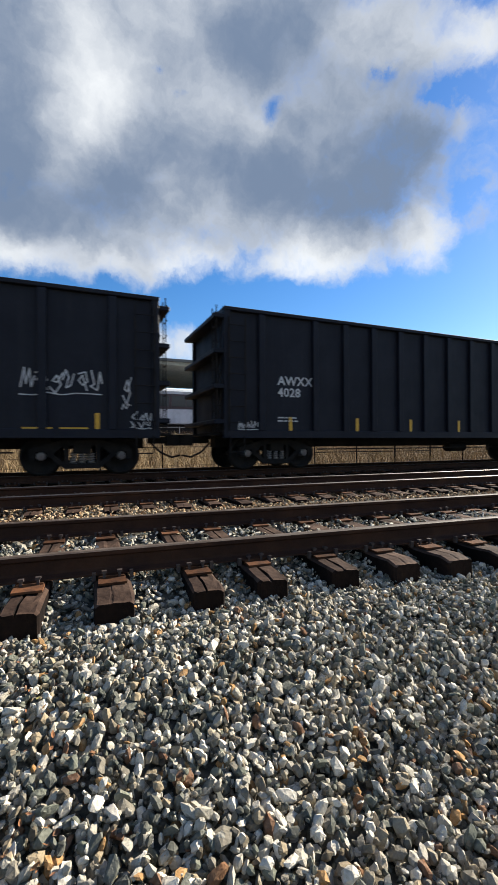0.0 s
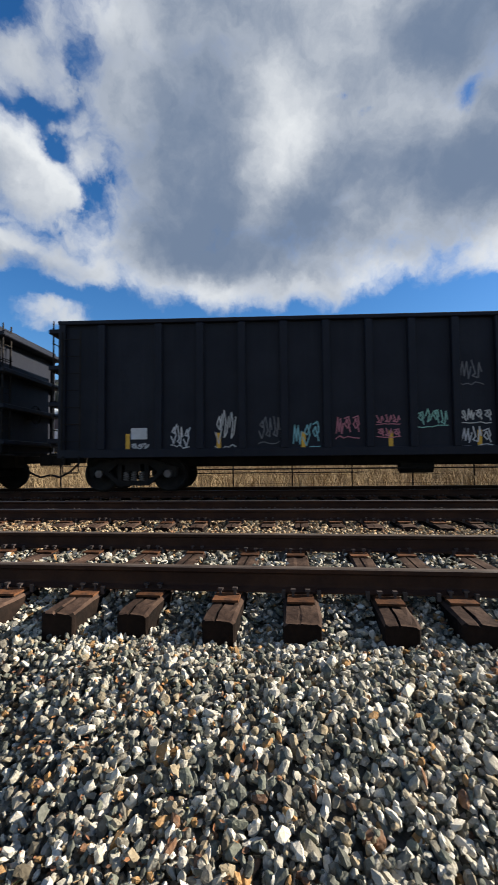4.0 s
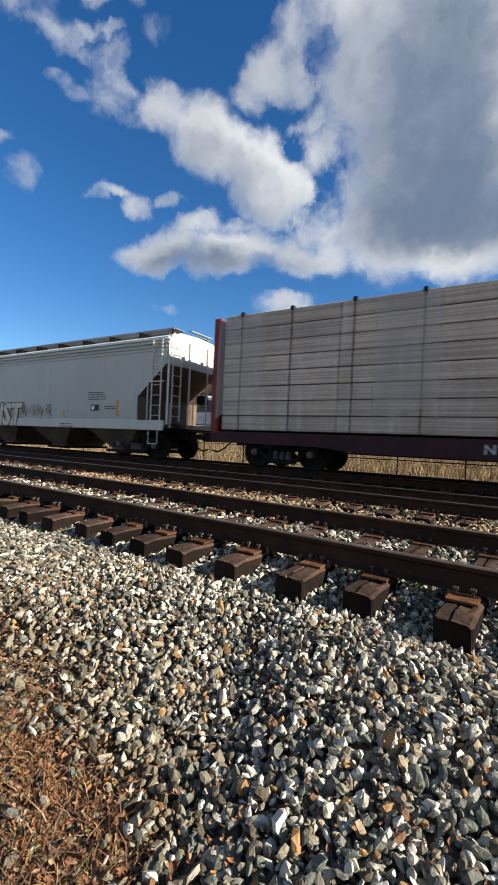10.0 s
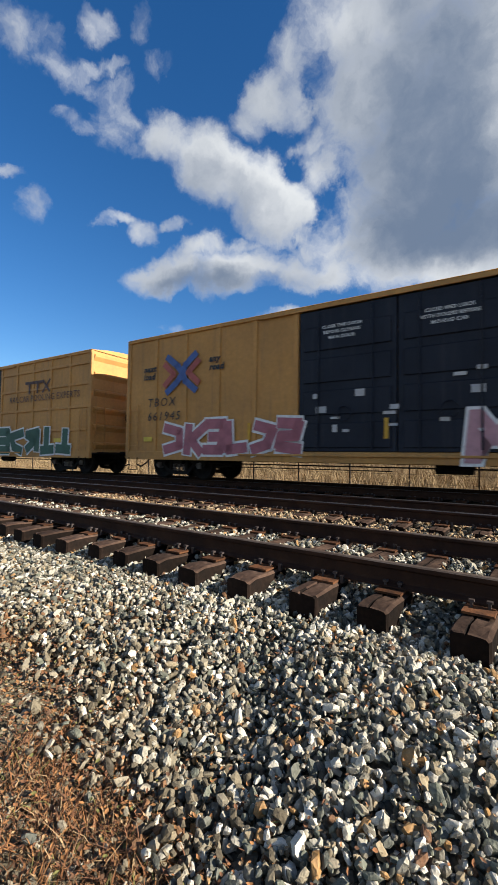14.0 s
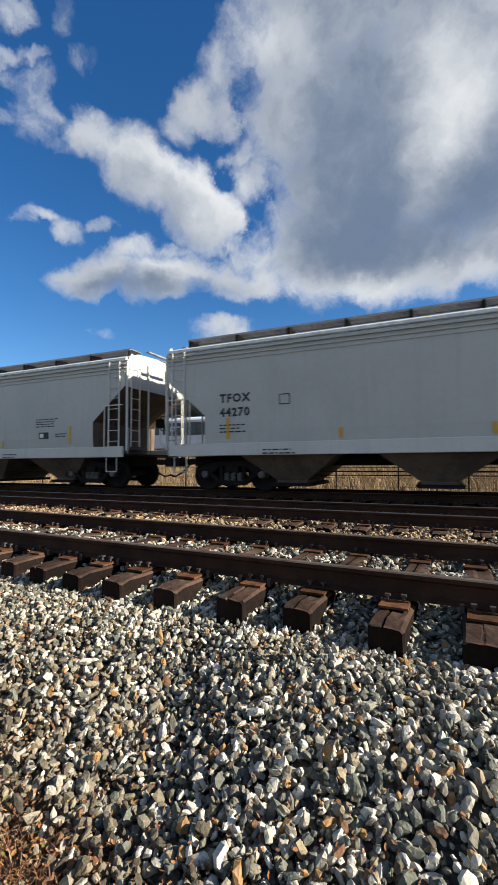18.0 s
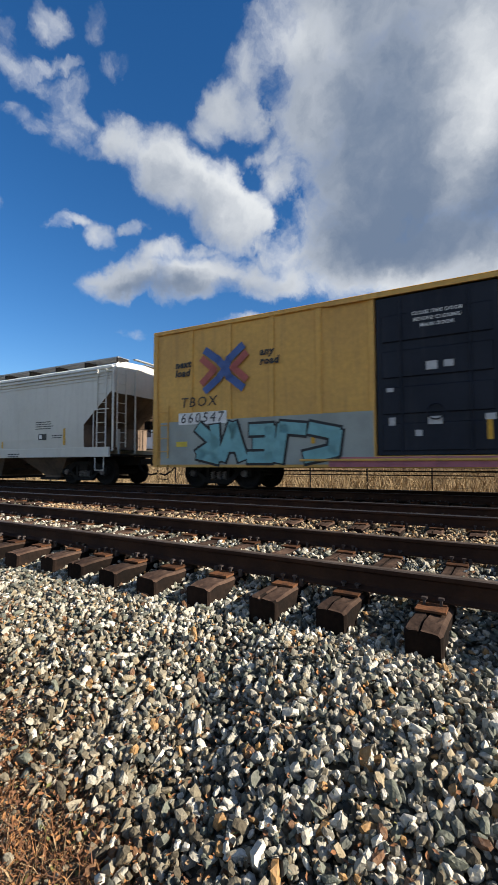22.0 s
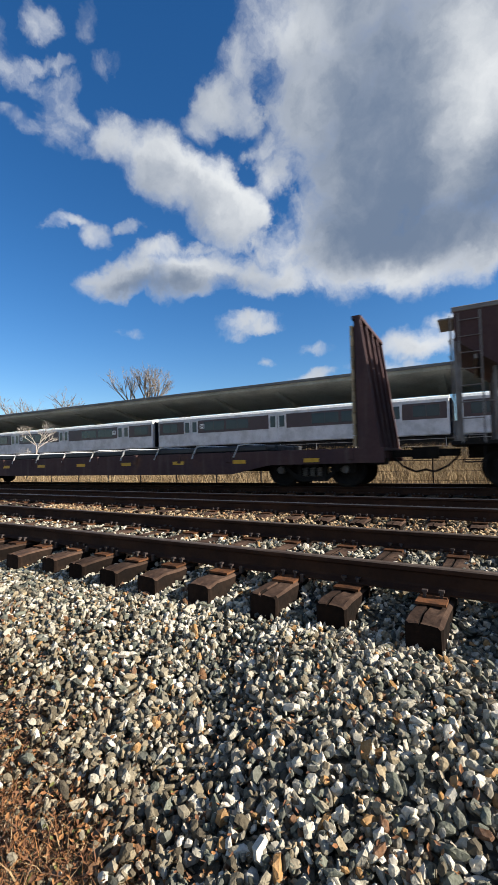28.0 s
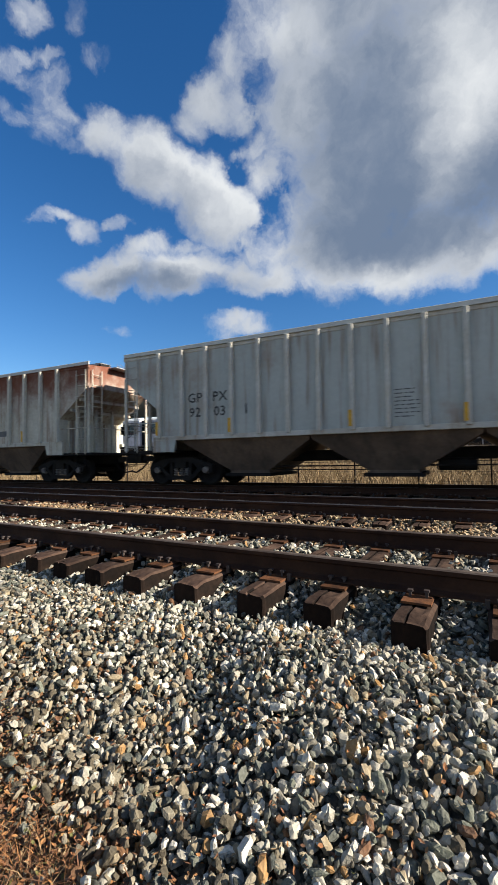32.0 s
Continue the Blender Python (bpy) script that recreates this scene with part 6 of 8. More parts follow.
        for c in range(13):
            x0 = -x + 0.9 + c * (L - 1.8) / 12 + rnd.uniform(-0.1, 0.1)
            bm = bmesh.new()
            box(bm, x0 - 0.012, x0 + 0.012, -y - 0.012, -y - 0.004, deck, H + 0.03)
            box(bm, x0 - 0.05, x0 + 0.05, -y - 0.02, -y + 0.12, H - 0.02, H + 0.08)
            part("tie_down_cable", bm, "under", car)
    piping(car, L)
    return car, y, deck


def flatcar(idx, L, label, paint, bulkheads=False, deck=1.05, W=2.8, sag=0.0):
    car = start_car("bulkhead_flatcar" if bulkheads else "flatcar", label, "flatcar", idx, L, 1.95)
    y, x = W / 2, L / 2
    part("deck", bx(-x, x, -y, y, deck - 0.07, deck, bevel=0.01), paint, car)
    for s in (-1, 1):
        bm = bmesh.new()
        prism(bm, [(-x, deck - 0.03), (-x, deck - 0.36), (-x + 3.0, deck - 0.38), (-x + 4.2, deck - 0.62), (x - 4.2, deck - 0.62), (x - 3.0, deck - 0.38), (x, deck - 0.36), (x, deck - 0.03)], s * y - 0.03, s * y + 0.03)
        part("side_sill", bm, paint, car)
    part("centre_sill", bx(-x + 0.2, x - 0.2, -0.3, 0.3, 0.55, deck - 0.07), "under", car)
    n = int(L / 1.6)
    for i in range(n):
        xx = -x + 0.8 + i * (L - 1.6) / (n - 1)
        part("stake_pocket", bx(xx - 0.07, xx + 0.07, -y - 0.05, -y + 0.02, deck - 0.28, deck + 0.01, bevel=0.01), paint, car)
    if bulkheads:
        for s in (-1, 1):
            zt = deck + 3.22
            b = part("bulkhead", bx(s * (x - 0.62) - 0.03, s * (x - 0.62) + 0.03, -y + 0.1, y - 0.1, deck, zt - 0.05), "maroon", car)
            for k in range(11):
                zz = deck + 0.05 + k * 0.275
                part("plank", bx(s * (x - 0.72) - 0.04, s * (x - 0.72) + 0.04, -y + 0.12, y - 0.12, zz, zz + 0.262, bevel=0.01), "plank", b)
            for yy in (-y + 0.06, -0.7, 0.0, 0.7, y - 0.06):
                bm = bmesh.new()
                prism(bm, [(s * (x - 0.60), deck - 0.25), (s * (x - 0.05), deck - 0.25), (s * (x - 0.12), deck + 0.4), (s * (x - 0.48), zt), (s * (x - 0.60), zt)], yy - 0.06, yy + 0.06)
                part("bulkhead_brace", bm, "maroon", b)
            part("bulkhead_cap", bx(s * (x - 0.68), s * (x - 0.45), -y + 0.02, y - 0.02, zt - 0.04, zt + 0.04), "maroon", b)
    piping(car, L)
    return car, y, deck


# ---------------------------------------------------------------- the train, car by car
SPEED = 16.2
SPANS = [(-13.62, 1.85), (3.46, 19.31), (20.80, 39.90), (41.46, 57.88), (59.48, 74.83), (76.28, 94.88), (96.10, 108.10), (108.90, 120.60), (121.60,
         135.20), (136.02, 152.38), (154.08, 176.18), (177.60, 192.90), (194.48, 212.78), (214.78, 232.88), (234.40, 246.10), (247.38, 264.48), (265.88,
         282.88), (284.33, 302.28), (303.88, 325.98), (327.68, 345.78), (347.48, 365.88), (367.58, 384.74), (386.33, 402.18), (403.78, 430.10), (431.00,
         451.62), (453.12, 469.95), (471.55, 489.45), (490.72, 507.28), (508.78, 524.88)]
LEN = [b - a for a, b in SPANS]
CARS = {}


def black_gondola(i, label, marks, seed):
    car, y, fl = gondola(i, LEN[i], "black", 13, label, "black", H=4.30)
    x = LEN[i] / 2
    f = -y - 0.004
    w = -y + 0.10
    if marks:
        lettering(marks[0], 0.25, "lettergrey", car, -x + 1.60, w, 2.34, spread=1.05, bold=0.006)
        lettering(marks[1], 0.25, "lettergrey", car, -x + 1.60, w, 2.02, spread=1.05, bold=0.006)
        bars(car, -x + 1.6, w, 1.42, 0.8, 2, "lettergrey", seed=seed)
    reflectors(car, [-5.93, -3.67, -1.6, 0.5, 2.6, 3.85, 6.3], w, 1.0, 1.46, 0.1)
    CARS[i] = car
    return car, x, w


def tag_row(car, w, rows, seed, wide=0.03):
    """Thin sprayed tags: left, right, bottom, top, colour, strokes."""
    for k, (a, b, c, d, m, n) in enumerate(rows):
        scrawl(car, a, b, c, d, w, "black", m, seed + k, hollow=True, letters=n, wide=wide)


def frame_stencil(car, w, x0, x1, z0, z1, mat):
    """A stencilled box outline with a divider."""
    b = bmesh.new()
    stroke(b, [(x0, z0), (x1, z0), (x1, z1), (x0, z1), (x0, z0)], 0.028, w - 0.002)
    stroke(b, [((x0 + x1) / 2, z0), ((x0 + x1) / 2, z1)], 0.024, w - 0.002)
    stroke(b, [(x0, (z0 + z1) / 2), (x1, (z0 + z1) / 2)], 0.020, w - 0.002)
    part("consolidated_stencil", b, mat, car)


car, x, w = black_gondola(0, "black steel gondola car with white sprayed tags", None, 1)
tag_row(car, w, [(4.7, 6.4, 1.85, 2.5, "lettergrey", 6), (6.85, 7.05, 1.6, 2.5, "lettergrey", 1), (7.05, 7.55, 1.1, 1.55, "lettergrey", 3)], 20)
frame_stencil(car, w, 3.3, 3.8, 1.15, 1.5, "lettergrey")
part("yellow_stripe", bx(4.75, 5.35, w - 0.006, w, 1.02, 1.12), "amber", car)
part("yellow_stripe", bx(5.5, 6.1, w - 0.006, w, 1.02, 1.12), "amber", car)
car, x, w = black_gondola(1, "black steel gondola car with white reporting marks and tags", ("AWXX", "4028"), 2)
tag_row(car, w, [(5.5, 6.95, 2.85, 3.5, "lettergrey", 6), (7.14, 7.6, 2.85, 3.15, "lettergrey", 3), (3.4, 4.25, 1.32, 2.0, "lettergrey", 4), (5.55, 6.4, 1.2, 1.72, "lettergrey", 4), (6.95, 7.12, 1.1, 1.9, "lettergrey", 1), (6.4, 6.85, 2.8, 3.1, "lettergrey", 3), (-7.5, -6.8, 1.1, 1.35, "lettergrey", 4)], 24)
frame_stencil(car, w, 4.65, 5.12, 1.22, 1.55, "lettergrey")
car, x, w = black_gondola(3, "black steel gondola car covered with white sprayed tags", ("AWXX", "4120"), 3)
tag_row(car, w, [(-7.0, -5.7, 2.75, 3.2, "lettergrey", 4), (-7.7, -7.1, 1.9, 2.5, "lettergrey", 3), (-5.1, -4.5, 2.7, 3.2, "lettergrey", 3), (-5.0, -4.3, 1.2, 1.6, "lettergrey", 3), (-3.9, -3.3, 1.3, 1.8, "lettergrey", 3)], 30)
car, x, w = black_gondola(4, "black steel gondola car with coloured tags along its lower side", None, 5)
tag_row(car, w, [(5.34, 6.1, 2.2, 2.48, "lettergrey", 4), (5.22, 6.45, 1.8, 2.0, "lettergrey", 7), (4.2, 4.88, 2.06, 2.4, "lettergrey", 4), (3.25, 3.9, 1.13, 2.05, "lettergrey", 3), (2.15, 2.9, 1.08, 1.6, "lettergrey", 3), (2.12, 2.88, 1.62, 2.0, "silver", 4), (2.15, 2.73, 2.57, 3.2, "grime", 2), (1.13, 1.86, 1.54, 2.0, "sprayteal", 4), (0.16, 0.73, 1.3, 1.55, "fadedpink", 3), (0.16, 0.73, 1.62, 1.88, "fadedpink", 3),
                 (-0.82, -0.25, 1.3, 1.9, "fadedpink", 3), (-1.86, -1.2, 1.05, 1.8, "teal", 3), (-2.7, -2.18, 1.2, 1.9, "grime", 3), (-3.76, -3.25, 1.08, 2.1, "silver", 3), (-4.86, -4.4, 1.12, 1.75, "lettergrey", 3), (-5.85, -5.4, 1.05, 1.25, "lettergrey", 3), (6.9, 7.3, 1.1, 1.7, "lettergrey", 3), (5.7, 6.2, 1.25, 1.45, "grime", 3)], 40)
frame_stencil(car, w, 4.38, 4.83, 1.26, 1.55, "lettergrey")
part("painted_patch", bx(-5.85, -5.45, w - 0.006, w, 1.32, 1.6), "lettergrey", car)


def grey_gondola(i, label, marks, seed, paint="alu", size=0.28):
    car, y, fl = gondola(i, LEN[i], paint, 14, label, "alu", H=4.20, floor=1.10)
    x = LEN[i] / 2
    w = -y + 0.10
    for row, pieces in enumerate(marks):
        for px, piece in pieces:
            lettering(piece, size, "ink", car, -x + px, w - 0.002, 3.1 - 0.46 * row, spread=1.25, bold=0.006)
    bars(car, -x + 1.2, w, 1.55, 0.42, 3, "ink", seed=seed)
    bars(car, -x + 2.0, w, 1.55, 0.5, 3, "ink", seed=seed + 3)
    for k in (1.2, 3.3, 5.7, 10.4, 12.7, LEN[i] - 3.6, LEN[i] - 1.6):
        part("reflector", bx(-x + k, -x + k + 0.46, w - 0.006, w, 1.12, 1.24), "amber", car)
    CARS[i] = car
    return car, x, w


car, x, w = grey_gondola(2, "light grey aluminium gondola with ribbed sides and black tags", ([(0.83, "RSGX")], [(0.83, "4309")]), 11)
tag_row(car, w, [(-5.25, -4.5, 1.2, 1.8, "ink", 3), (-4.05, -3.2, 1.2, 1.75, "ink", 4), (-2.8, -2.1, 1.22, 1.65, "ink", 3), (-1.6, -0.9, 1.22, 1.65, "ink", 3), (-0.4, 0.1, 1.25, 1.6, "ink", 2), (1.9, 2.7, 1.2, 1.7, "ink", 4), (3.1, 3.9, 1.2, 1.7, "ink", 3), (5.4, 6.3, 1.2, 1.7, "logored", 4)], 60, 0.04)
car, x, w = grey_gondola(5, "beige gondola with clean ribbed sides", ([(1.05, "RS"), (1.72, "WX")], [(1.05, "20"), (1.72, "2122")]), 12, "beige", 0.23)


def tape(car, x0, x1, z0, z1, R, zc, mat, name="reflector"):
    """A strip stuck to the shell between two heights."""
    lo, hi = (math.asin(max(-0.99, min(0.99, (z - zc) / R))) for z in (z0, z1))
    return curved_patch(car, x0, x1, lo, hi, R, zc, mat, name)


def black_tank(i, label, marks, R, zc, seed, mat="lettergrey", mx=1.15, strips=None):
    car, R, zc = tank(i, LEN[i] + 0.2, label, R, zc)
    x = LEN[i] / 2
    t = lettering(marks, 0.24, mat, car, -x + mx, -R, 2.0, spread=1.1, bold=0.008)
    bend_text(t, R, zc)
    if strips:
        for xx, z0, z1 in strips:
            tape(car, xx - 0.05, xx + 0.05, z0, z1, R, zc, "amber")
    else:
        for k in (-0.40, -0.16, -0.04, 0.16, 0.42):
            curved_patch(car, k * 2 * x - 0.05, k * 2 * x + 0.05, -0.35, 0.25, R, zc, "amber", "reflector")
        curved_patch(car, x - 0.81, x - 0.69, -0.55, 0.45, R, zc, "amber", "reflector")
    b = bars(car, -x + 1.0, -R, 1.85, 1.4, 2, mat, 0.11, 0.03, seed)
    bend_text(b, R, zc)
    b = bars(car, x - 3.2, -R, 2.5, 1.2, 7, "lettergrey", 0.09, 0.03, seed + 1)
    bend_text(b, R, zc)
    b = bars(car, x - 2.3, -R, 2.95, 0.6, 2, "lettergrey", 0.10, 0.03, seed + 2)
    bend_text(b, R, zc)
    CARS[i] = car
    return car, x, R, zc


car, x, R, zc = black_tank(6, "short black tank car with grey weathered head", "GATX 4846", 1.28, 2.1, 1, "white", 1.3, ((-5.4, 1.6, 2.4), (-2.58, 1.92, 2.43), (0.0, 1.93, 2.36), (2.13, 1.94, 2.41), (4.78, 1.5, 2.42)))
for x0, x1, z0, z1, m in ((0.79, 1.5, 1.86, 2.18, "lemon"), (1.43, 2.37, 1.44, 1.79, "lemon"), (-0.76, -0.31, 1.45, 1.84, "lemon"), (2.29, 2.81, 2.46, 2.60, "white"), (2.29, 2.81, 2.26, 2.40, "white"), (4.03, 4.44, 2.18, 2.32, "white"), (4.04, 4.45, 1.82, 2.03, "red"), (3.6, 3.94, 1.50, 1.66, "amber")):
    tape(car, x0, x1, z0, z1, R, zc, m, "sticker")
for k, (xx, zz, wide, rows) in enumerate(((-3.34, 1.72, 1.8, 3), (-0.2, 1.75, 0.9, 2), (2.22, 2.08, 0.55, 6))):
    bend_text(bars(car, xx, -R, zz, wide, rows, "lettergrey", 0.1, 0.035, 90 + k), R, zc)
b = scrawl(car, -2.5, -1.7, 1.92, 2.2, -R, "black", "lettergrey", 47, hollow=True, letters=3, wide=0.03)
bend_text(b, R, zc)
b = scrawl(car, 0.3, 0.7, 2.0, 2.5, -R, "black", "lettergrey", 48, hollow=True, letters=1, wide=0.05)
bend_text(b, R, zc)
car, x, R, zc = black_tank(7, "short black tank car with a yellow panel", "TILX 135572", 1.28, 2.15, 4, "white", 1.2, ((-3.9, 2.04, 2.49), (-1.22, 1.99, 2.40), (1.17, 1.97, 2.42), (3.23, 2.01, 2.45), (4.68, 1.74, 2.67)))
tape(car, -2.4, -1.57, 1.96, 2.22, R, zc, "lemon", "sticker")
tape(car, 3.83, 4.35, 2.71, 2.96, R, zc, "lettergrey", "sticker")
b = bars(car, 1.86, -R, 2.18, 1.2, 1, "white", 0.3, 0.14, 95, jag=0.0)
bend_text(b, R, zc)
b = bmesh.new()
stroke(b, [(3.3, 1.55), (3.85, 1.55), (3.85, 1.83), (3.3, 1.83), (3.3, 1.55)], 0.03, -R)
bend_text(part("consolidated_stencil", b, "white", car), R, zc)
car, x, R, zc = black_tank(8, "black tank car with rust-stained crown and hazard diamond", "PVSX 205825", 1.42, 2.4, 7, "white", 1.8, ((-6.06, 1.53, 2.36), (-2.62, 1.93, 2.38), (0.6, 1.93, 2.38), (3.1, 1.93, 2.38), (5.6, 1.6, 2.5)))
curved_patch(car, 0.2, 1.2, -0.62, -0.36, R, zc, "lemon", "sticker")
car, x, R, zc = black_tank(11, "long glossy black tank car with yellow reporting marks", "UTLX 662133", 1.42, 2.42, 10, "lemon")
t = lettering("RAGTOP", 0.34, "lettergrey", car, 0.0, -R, 1.75, spread=1.2)
bend_text(t, R, zc)
curved_patch(car, 2.0, 2.8, 0.0, 0.3, R, zc, "lemon", "sticker")
b = scrawl(car, -2.0, -0.8, 1.55, 2.05, -R, "black", "lettergrey", 44, hollow=True, letters=6, wide=0.02)
bend_text(b, R, zc)
car, x, R, zc = black_tank(14, "short black tank car with a white globe emblem", "UTLX 600903", 1.40, 2.42, 13)
b = bmesh.new()
for k in range(9):
    a = radians(20 * (k - 4))
    stroke(b, [(-0.86 + 0.42 * math.sin(a) * math.cos(radians(-80 + 16 * j)), 2.72 + 0.42 * math.sin(radians(-80 + 16 * j))) for j in range(11)], 0.055, -R)
bend_text(part("emblem", b, "white", car), R, zc)
b = bars(car, 0.95, -R, 2.48, 3.5, 1, "white", 0.3, 0.34, 77, jag=0.0)
bend_text(b, R, zc)
for k, (a, e, z0, z1) in enumerate(((-2.75, -1.9, 1.52, 1.95), (-1.55, -0.6, 1.62, 2.08))):
    b = scrawl(car, a, e, z0, z1, -R, "black", "lemon" if k else "cream", 140 + k, hollow=True, letters=5, wide=0.025)
    bend_text(b, R, zc)
for i, (a, z) in ((8, (4.3, 1.55)), (11, (5.6, 1.5))):
    b = bmesh.new()
    prism(b, [(a, z - 0.2), (a + 0.2, z), (a, z + 0.2), (a - 0.2, z)], -1.5, -1.44)
    part("hazard_diamond", b, "white", CARS[i])


def grey_hopper(i, label, marks, seed, paint="grey", size=0.27, lx=0.75, tags=()):
    car, y, sl = smooth_hopper(i, LEN[i], label, paint)
    x = LEN[i] / 2
    w = -y - 0.002
    if marks:
        lettering(marks[0], size, "ink", car, -x + lx + 1.0, w, 2.42, spread=1.15, bold=0.012)
        lettering(marks[1], size, "ink", car, -x + lx + 1.0, w, 2.04, spread=1.15, bold=0.012)
        bars(car, -x + lx + 1.0, w, 1.78, 0.8, 3, "ink", seed=seed)
    b = bmesh.new()
    a = -x + lx + 2.72
    stroke(b, [(a, 2.28), (a + 0.27, 2.28), (a + 0.27, 2.53), (a, 2.53), (a, 2.28)], 0.022, w - 0.002)
    part("framed_stencil", b, "ink", car)
    part("stencil_panel", bx(x - 3.65, x - 3.2, w - 0.004, w, 1.62, 1.84), "ink", car)
    part("stencil_panel", bx(x - 3.60, x - 3.45, w - 0.007, w - 0.004, 1.66, 1.80), "white", car)
    bars(car, x - 3.8, w, 2.26, 1.1, 4, "ink", 0.08, 0.03, seed + 1)
    bars(car, x - 2.9, w, 1.75, 0.6, 2, "ink", 0.08, 0.03, seed + 2)
    reflectors(car, [-x + 2.0, x - 2.25], w, 1.42, 2.0, 0.11)
    reflectors(car, [-x + LEN[i] * k for k in (0.28, 0.46, 0.68)], w, 1.36, 1.62, 0.09)
    bars(car, -x + 3, w - 0.02, 1.1, 0.9, 2, "ink", 0.09, 0.035, seed + 5)
    bars(car, x - 5.4, w - 0.02, 1.1, 0.8, 2, "ink", 0.09, 0.035, seed + 6)
    for k, (a, b, c, d, fill, line, n, hollow) in enumerate(tags):
        scrawl(car, a, b, c, d, w, fill, line, seed * 10 + k, letters=n, hollow=hollow, wide=0.034)
    CARS[i] = car
    return car, x, w


grey_hopper(9, "grey smooth-sided covered hopper with silver sprayed lettering", ("ACFX", "66632"), 1, size=0.205, lx=1.02, tags=((0.0, 2.2, 1.3, 2.0, "grey", "dirty", 4, True),))
lettering("RESIST", 0.92, "grime", CARS[9], -3.6, -1.624, 1.04, "graffiti", 1.02, 0.085, 0.12)
lettering("RESIST", 0.92, "cream", CARS[9], -3.6, -1.630, 1.04, "graffiti", 1.02, 0.045, 0.12)
grey_hopper(15, "pale beige covered hopper with a tall walkway", ("DAK", "3953"), 2, paint="pale", size=0.34)
grey_hopper(16, "clean pale grey covered hopper with a white side sill", None, 3)
grey_hopper(17, "clean grey covered hopper with a white side sill", ("TFOX", "44270"), 4, size=0.23)
grey_hopper(19, "pale grey covered hopper with thin black tags", ("UTCX", "50110"), 5, paint="pale", size=0.25, tags=((-3.2, -1.0, 1.4, 2.1, "grey", "grime", 5, True), (0.4, 2.6, 1.4, 2.2, "grey", "grime", 5, True)))
car, x, w = grey_hopper(26, "pale grey covered hopper with black and red tags", ("SHPX", "458610"), 6, paint="pale", size=0.25, tags=((4.2, 5.5, 1.40, 2.02, "grey", "fadedpink", 6, True), (3.95, 4.4, 1.3, 1.5, "grey", "fadedpink", 3, True), (5.9, 7.2, 1.3, 1.9, "grey", "fadedpink", 4, True)))
SPRAYED = (("heavy black outlined tag", 0.055, (((1.85, 1.98), (1.98, 1.45), (2.94, 1.60), (2.98, 1.84), (1.85, 1.98)), ((2.25, 1.59), (2.30, 1.20), (3.15, 0.89), (3.20, 1.07), (2.61, 1.33), (2.57, 1.53)),
                                               ((2.94, 1.41), (3.09, 1.92), (3.58, 2.04), (3.71, 1.43), (4.33, 1.05), (4.18, 0.86), (3.73, 1.04), (3.47, 1.23), (3.35, 1.64), (3.24, 1.26)))),
           ("thin black zigzag tag", 0.03, (((-3.43, 1.52), (-2.60, 1.69), (-3.30, 1.44), (-2.50, 1.53)), ((-3.49, 1.18), (-2.6, 1.30), (-0.99, 1.11)), ((-2.67, 1.97), (-2.30, 2.03), (-2.41, 1.60), (-1.74, 1.13)), ((-2.22, 2.03), (-1.82, 1.77), (-1.11, 1.94), (-0.92, 1.82), (-1.45, 1.44), (-1.18, 1.36), (-0.88, 0.97)))),
           ("thin black sprayed tag", 0.035, (((-0.44, 1.40), (-0.61, 1.82), (-0.15, 1.38), (-0.15, 1.75)), ((-0.07, 1.38), (0.01, 1.72), (0.20, 1.73), (0.13, 1.37)), ((-0.04, 1.52), (0.17, 1.53)), ((0.35, 1.30), (0.36, 1.79), (0.53, 1.73), (0.41, 1.53), (0.91, 1.30)))))
for told, wide, lines in SPRAYED:
    b = bmesh.new()
    for line in lines:
        stroke(b, line, wide, w - 0.03)
    part("graffiti", b, "ink", car, told)
for xx in (-5.41, -1.54, 2.22):
    part("yellow_patch", bx(xx - 0.16, xx + 0.16, w - 0.034, w - 0.028, 0.93, 1.14), "amber", car)
bars(car, -4.99, w - 0.03, 1.06, 1.6, 1, "ink", 0.08, 0.05, 71, jag=0.0)
bars(car, -0.22, w - 0.03, 1.08, 1.5, 2, "grime", 0.08, 0.025, 72, jag=0.1)


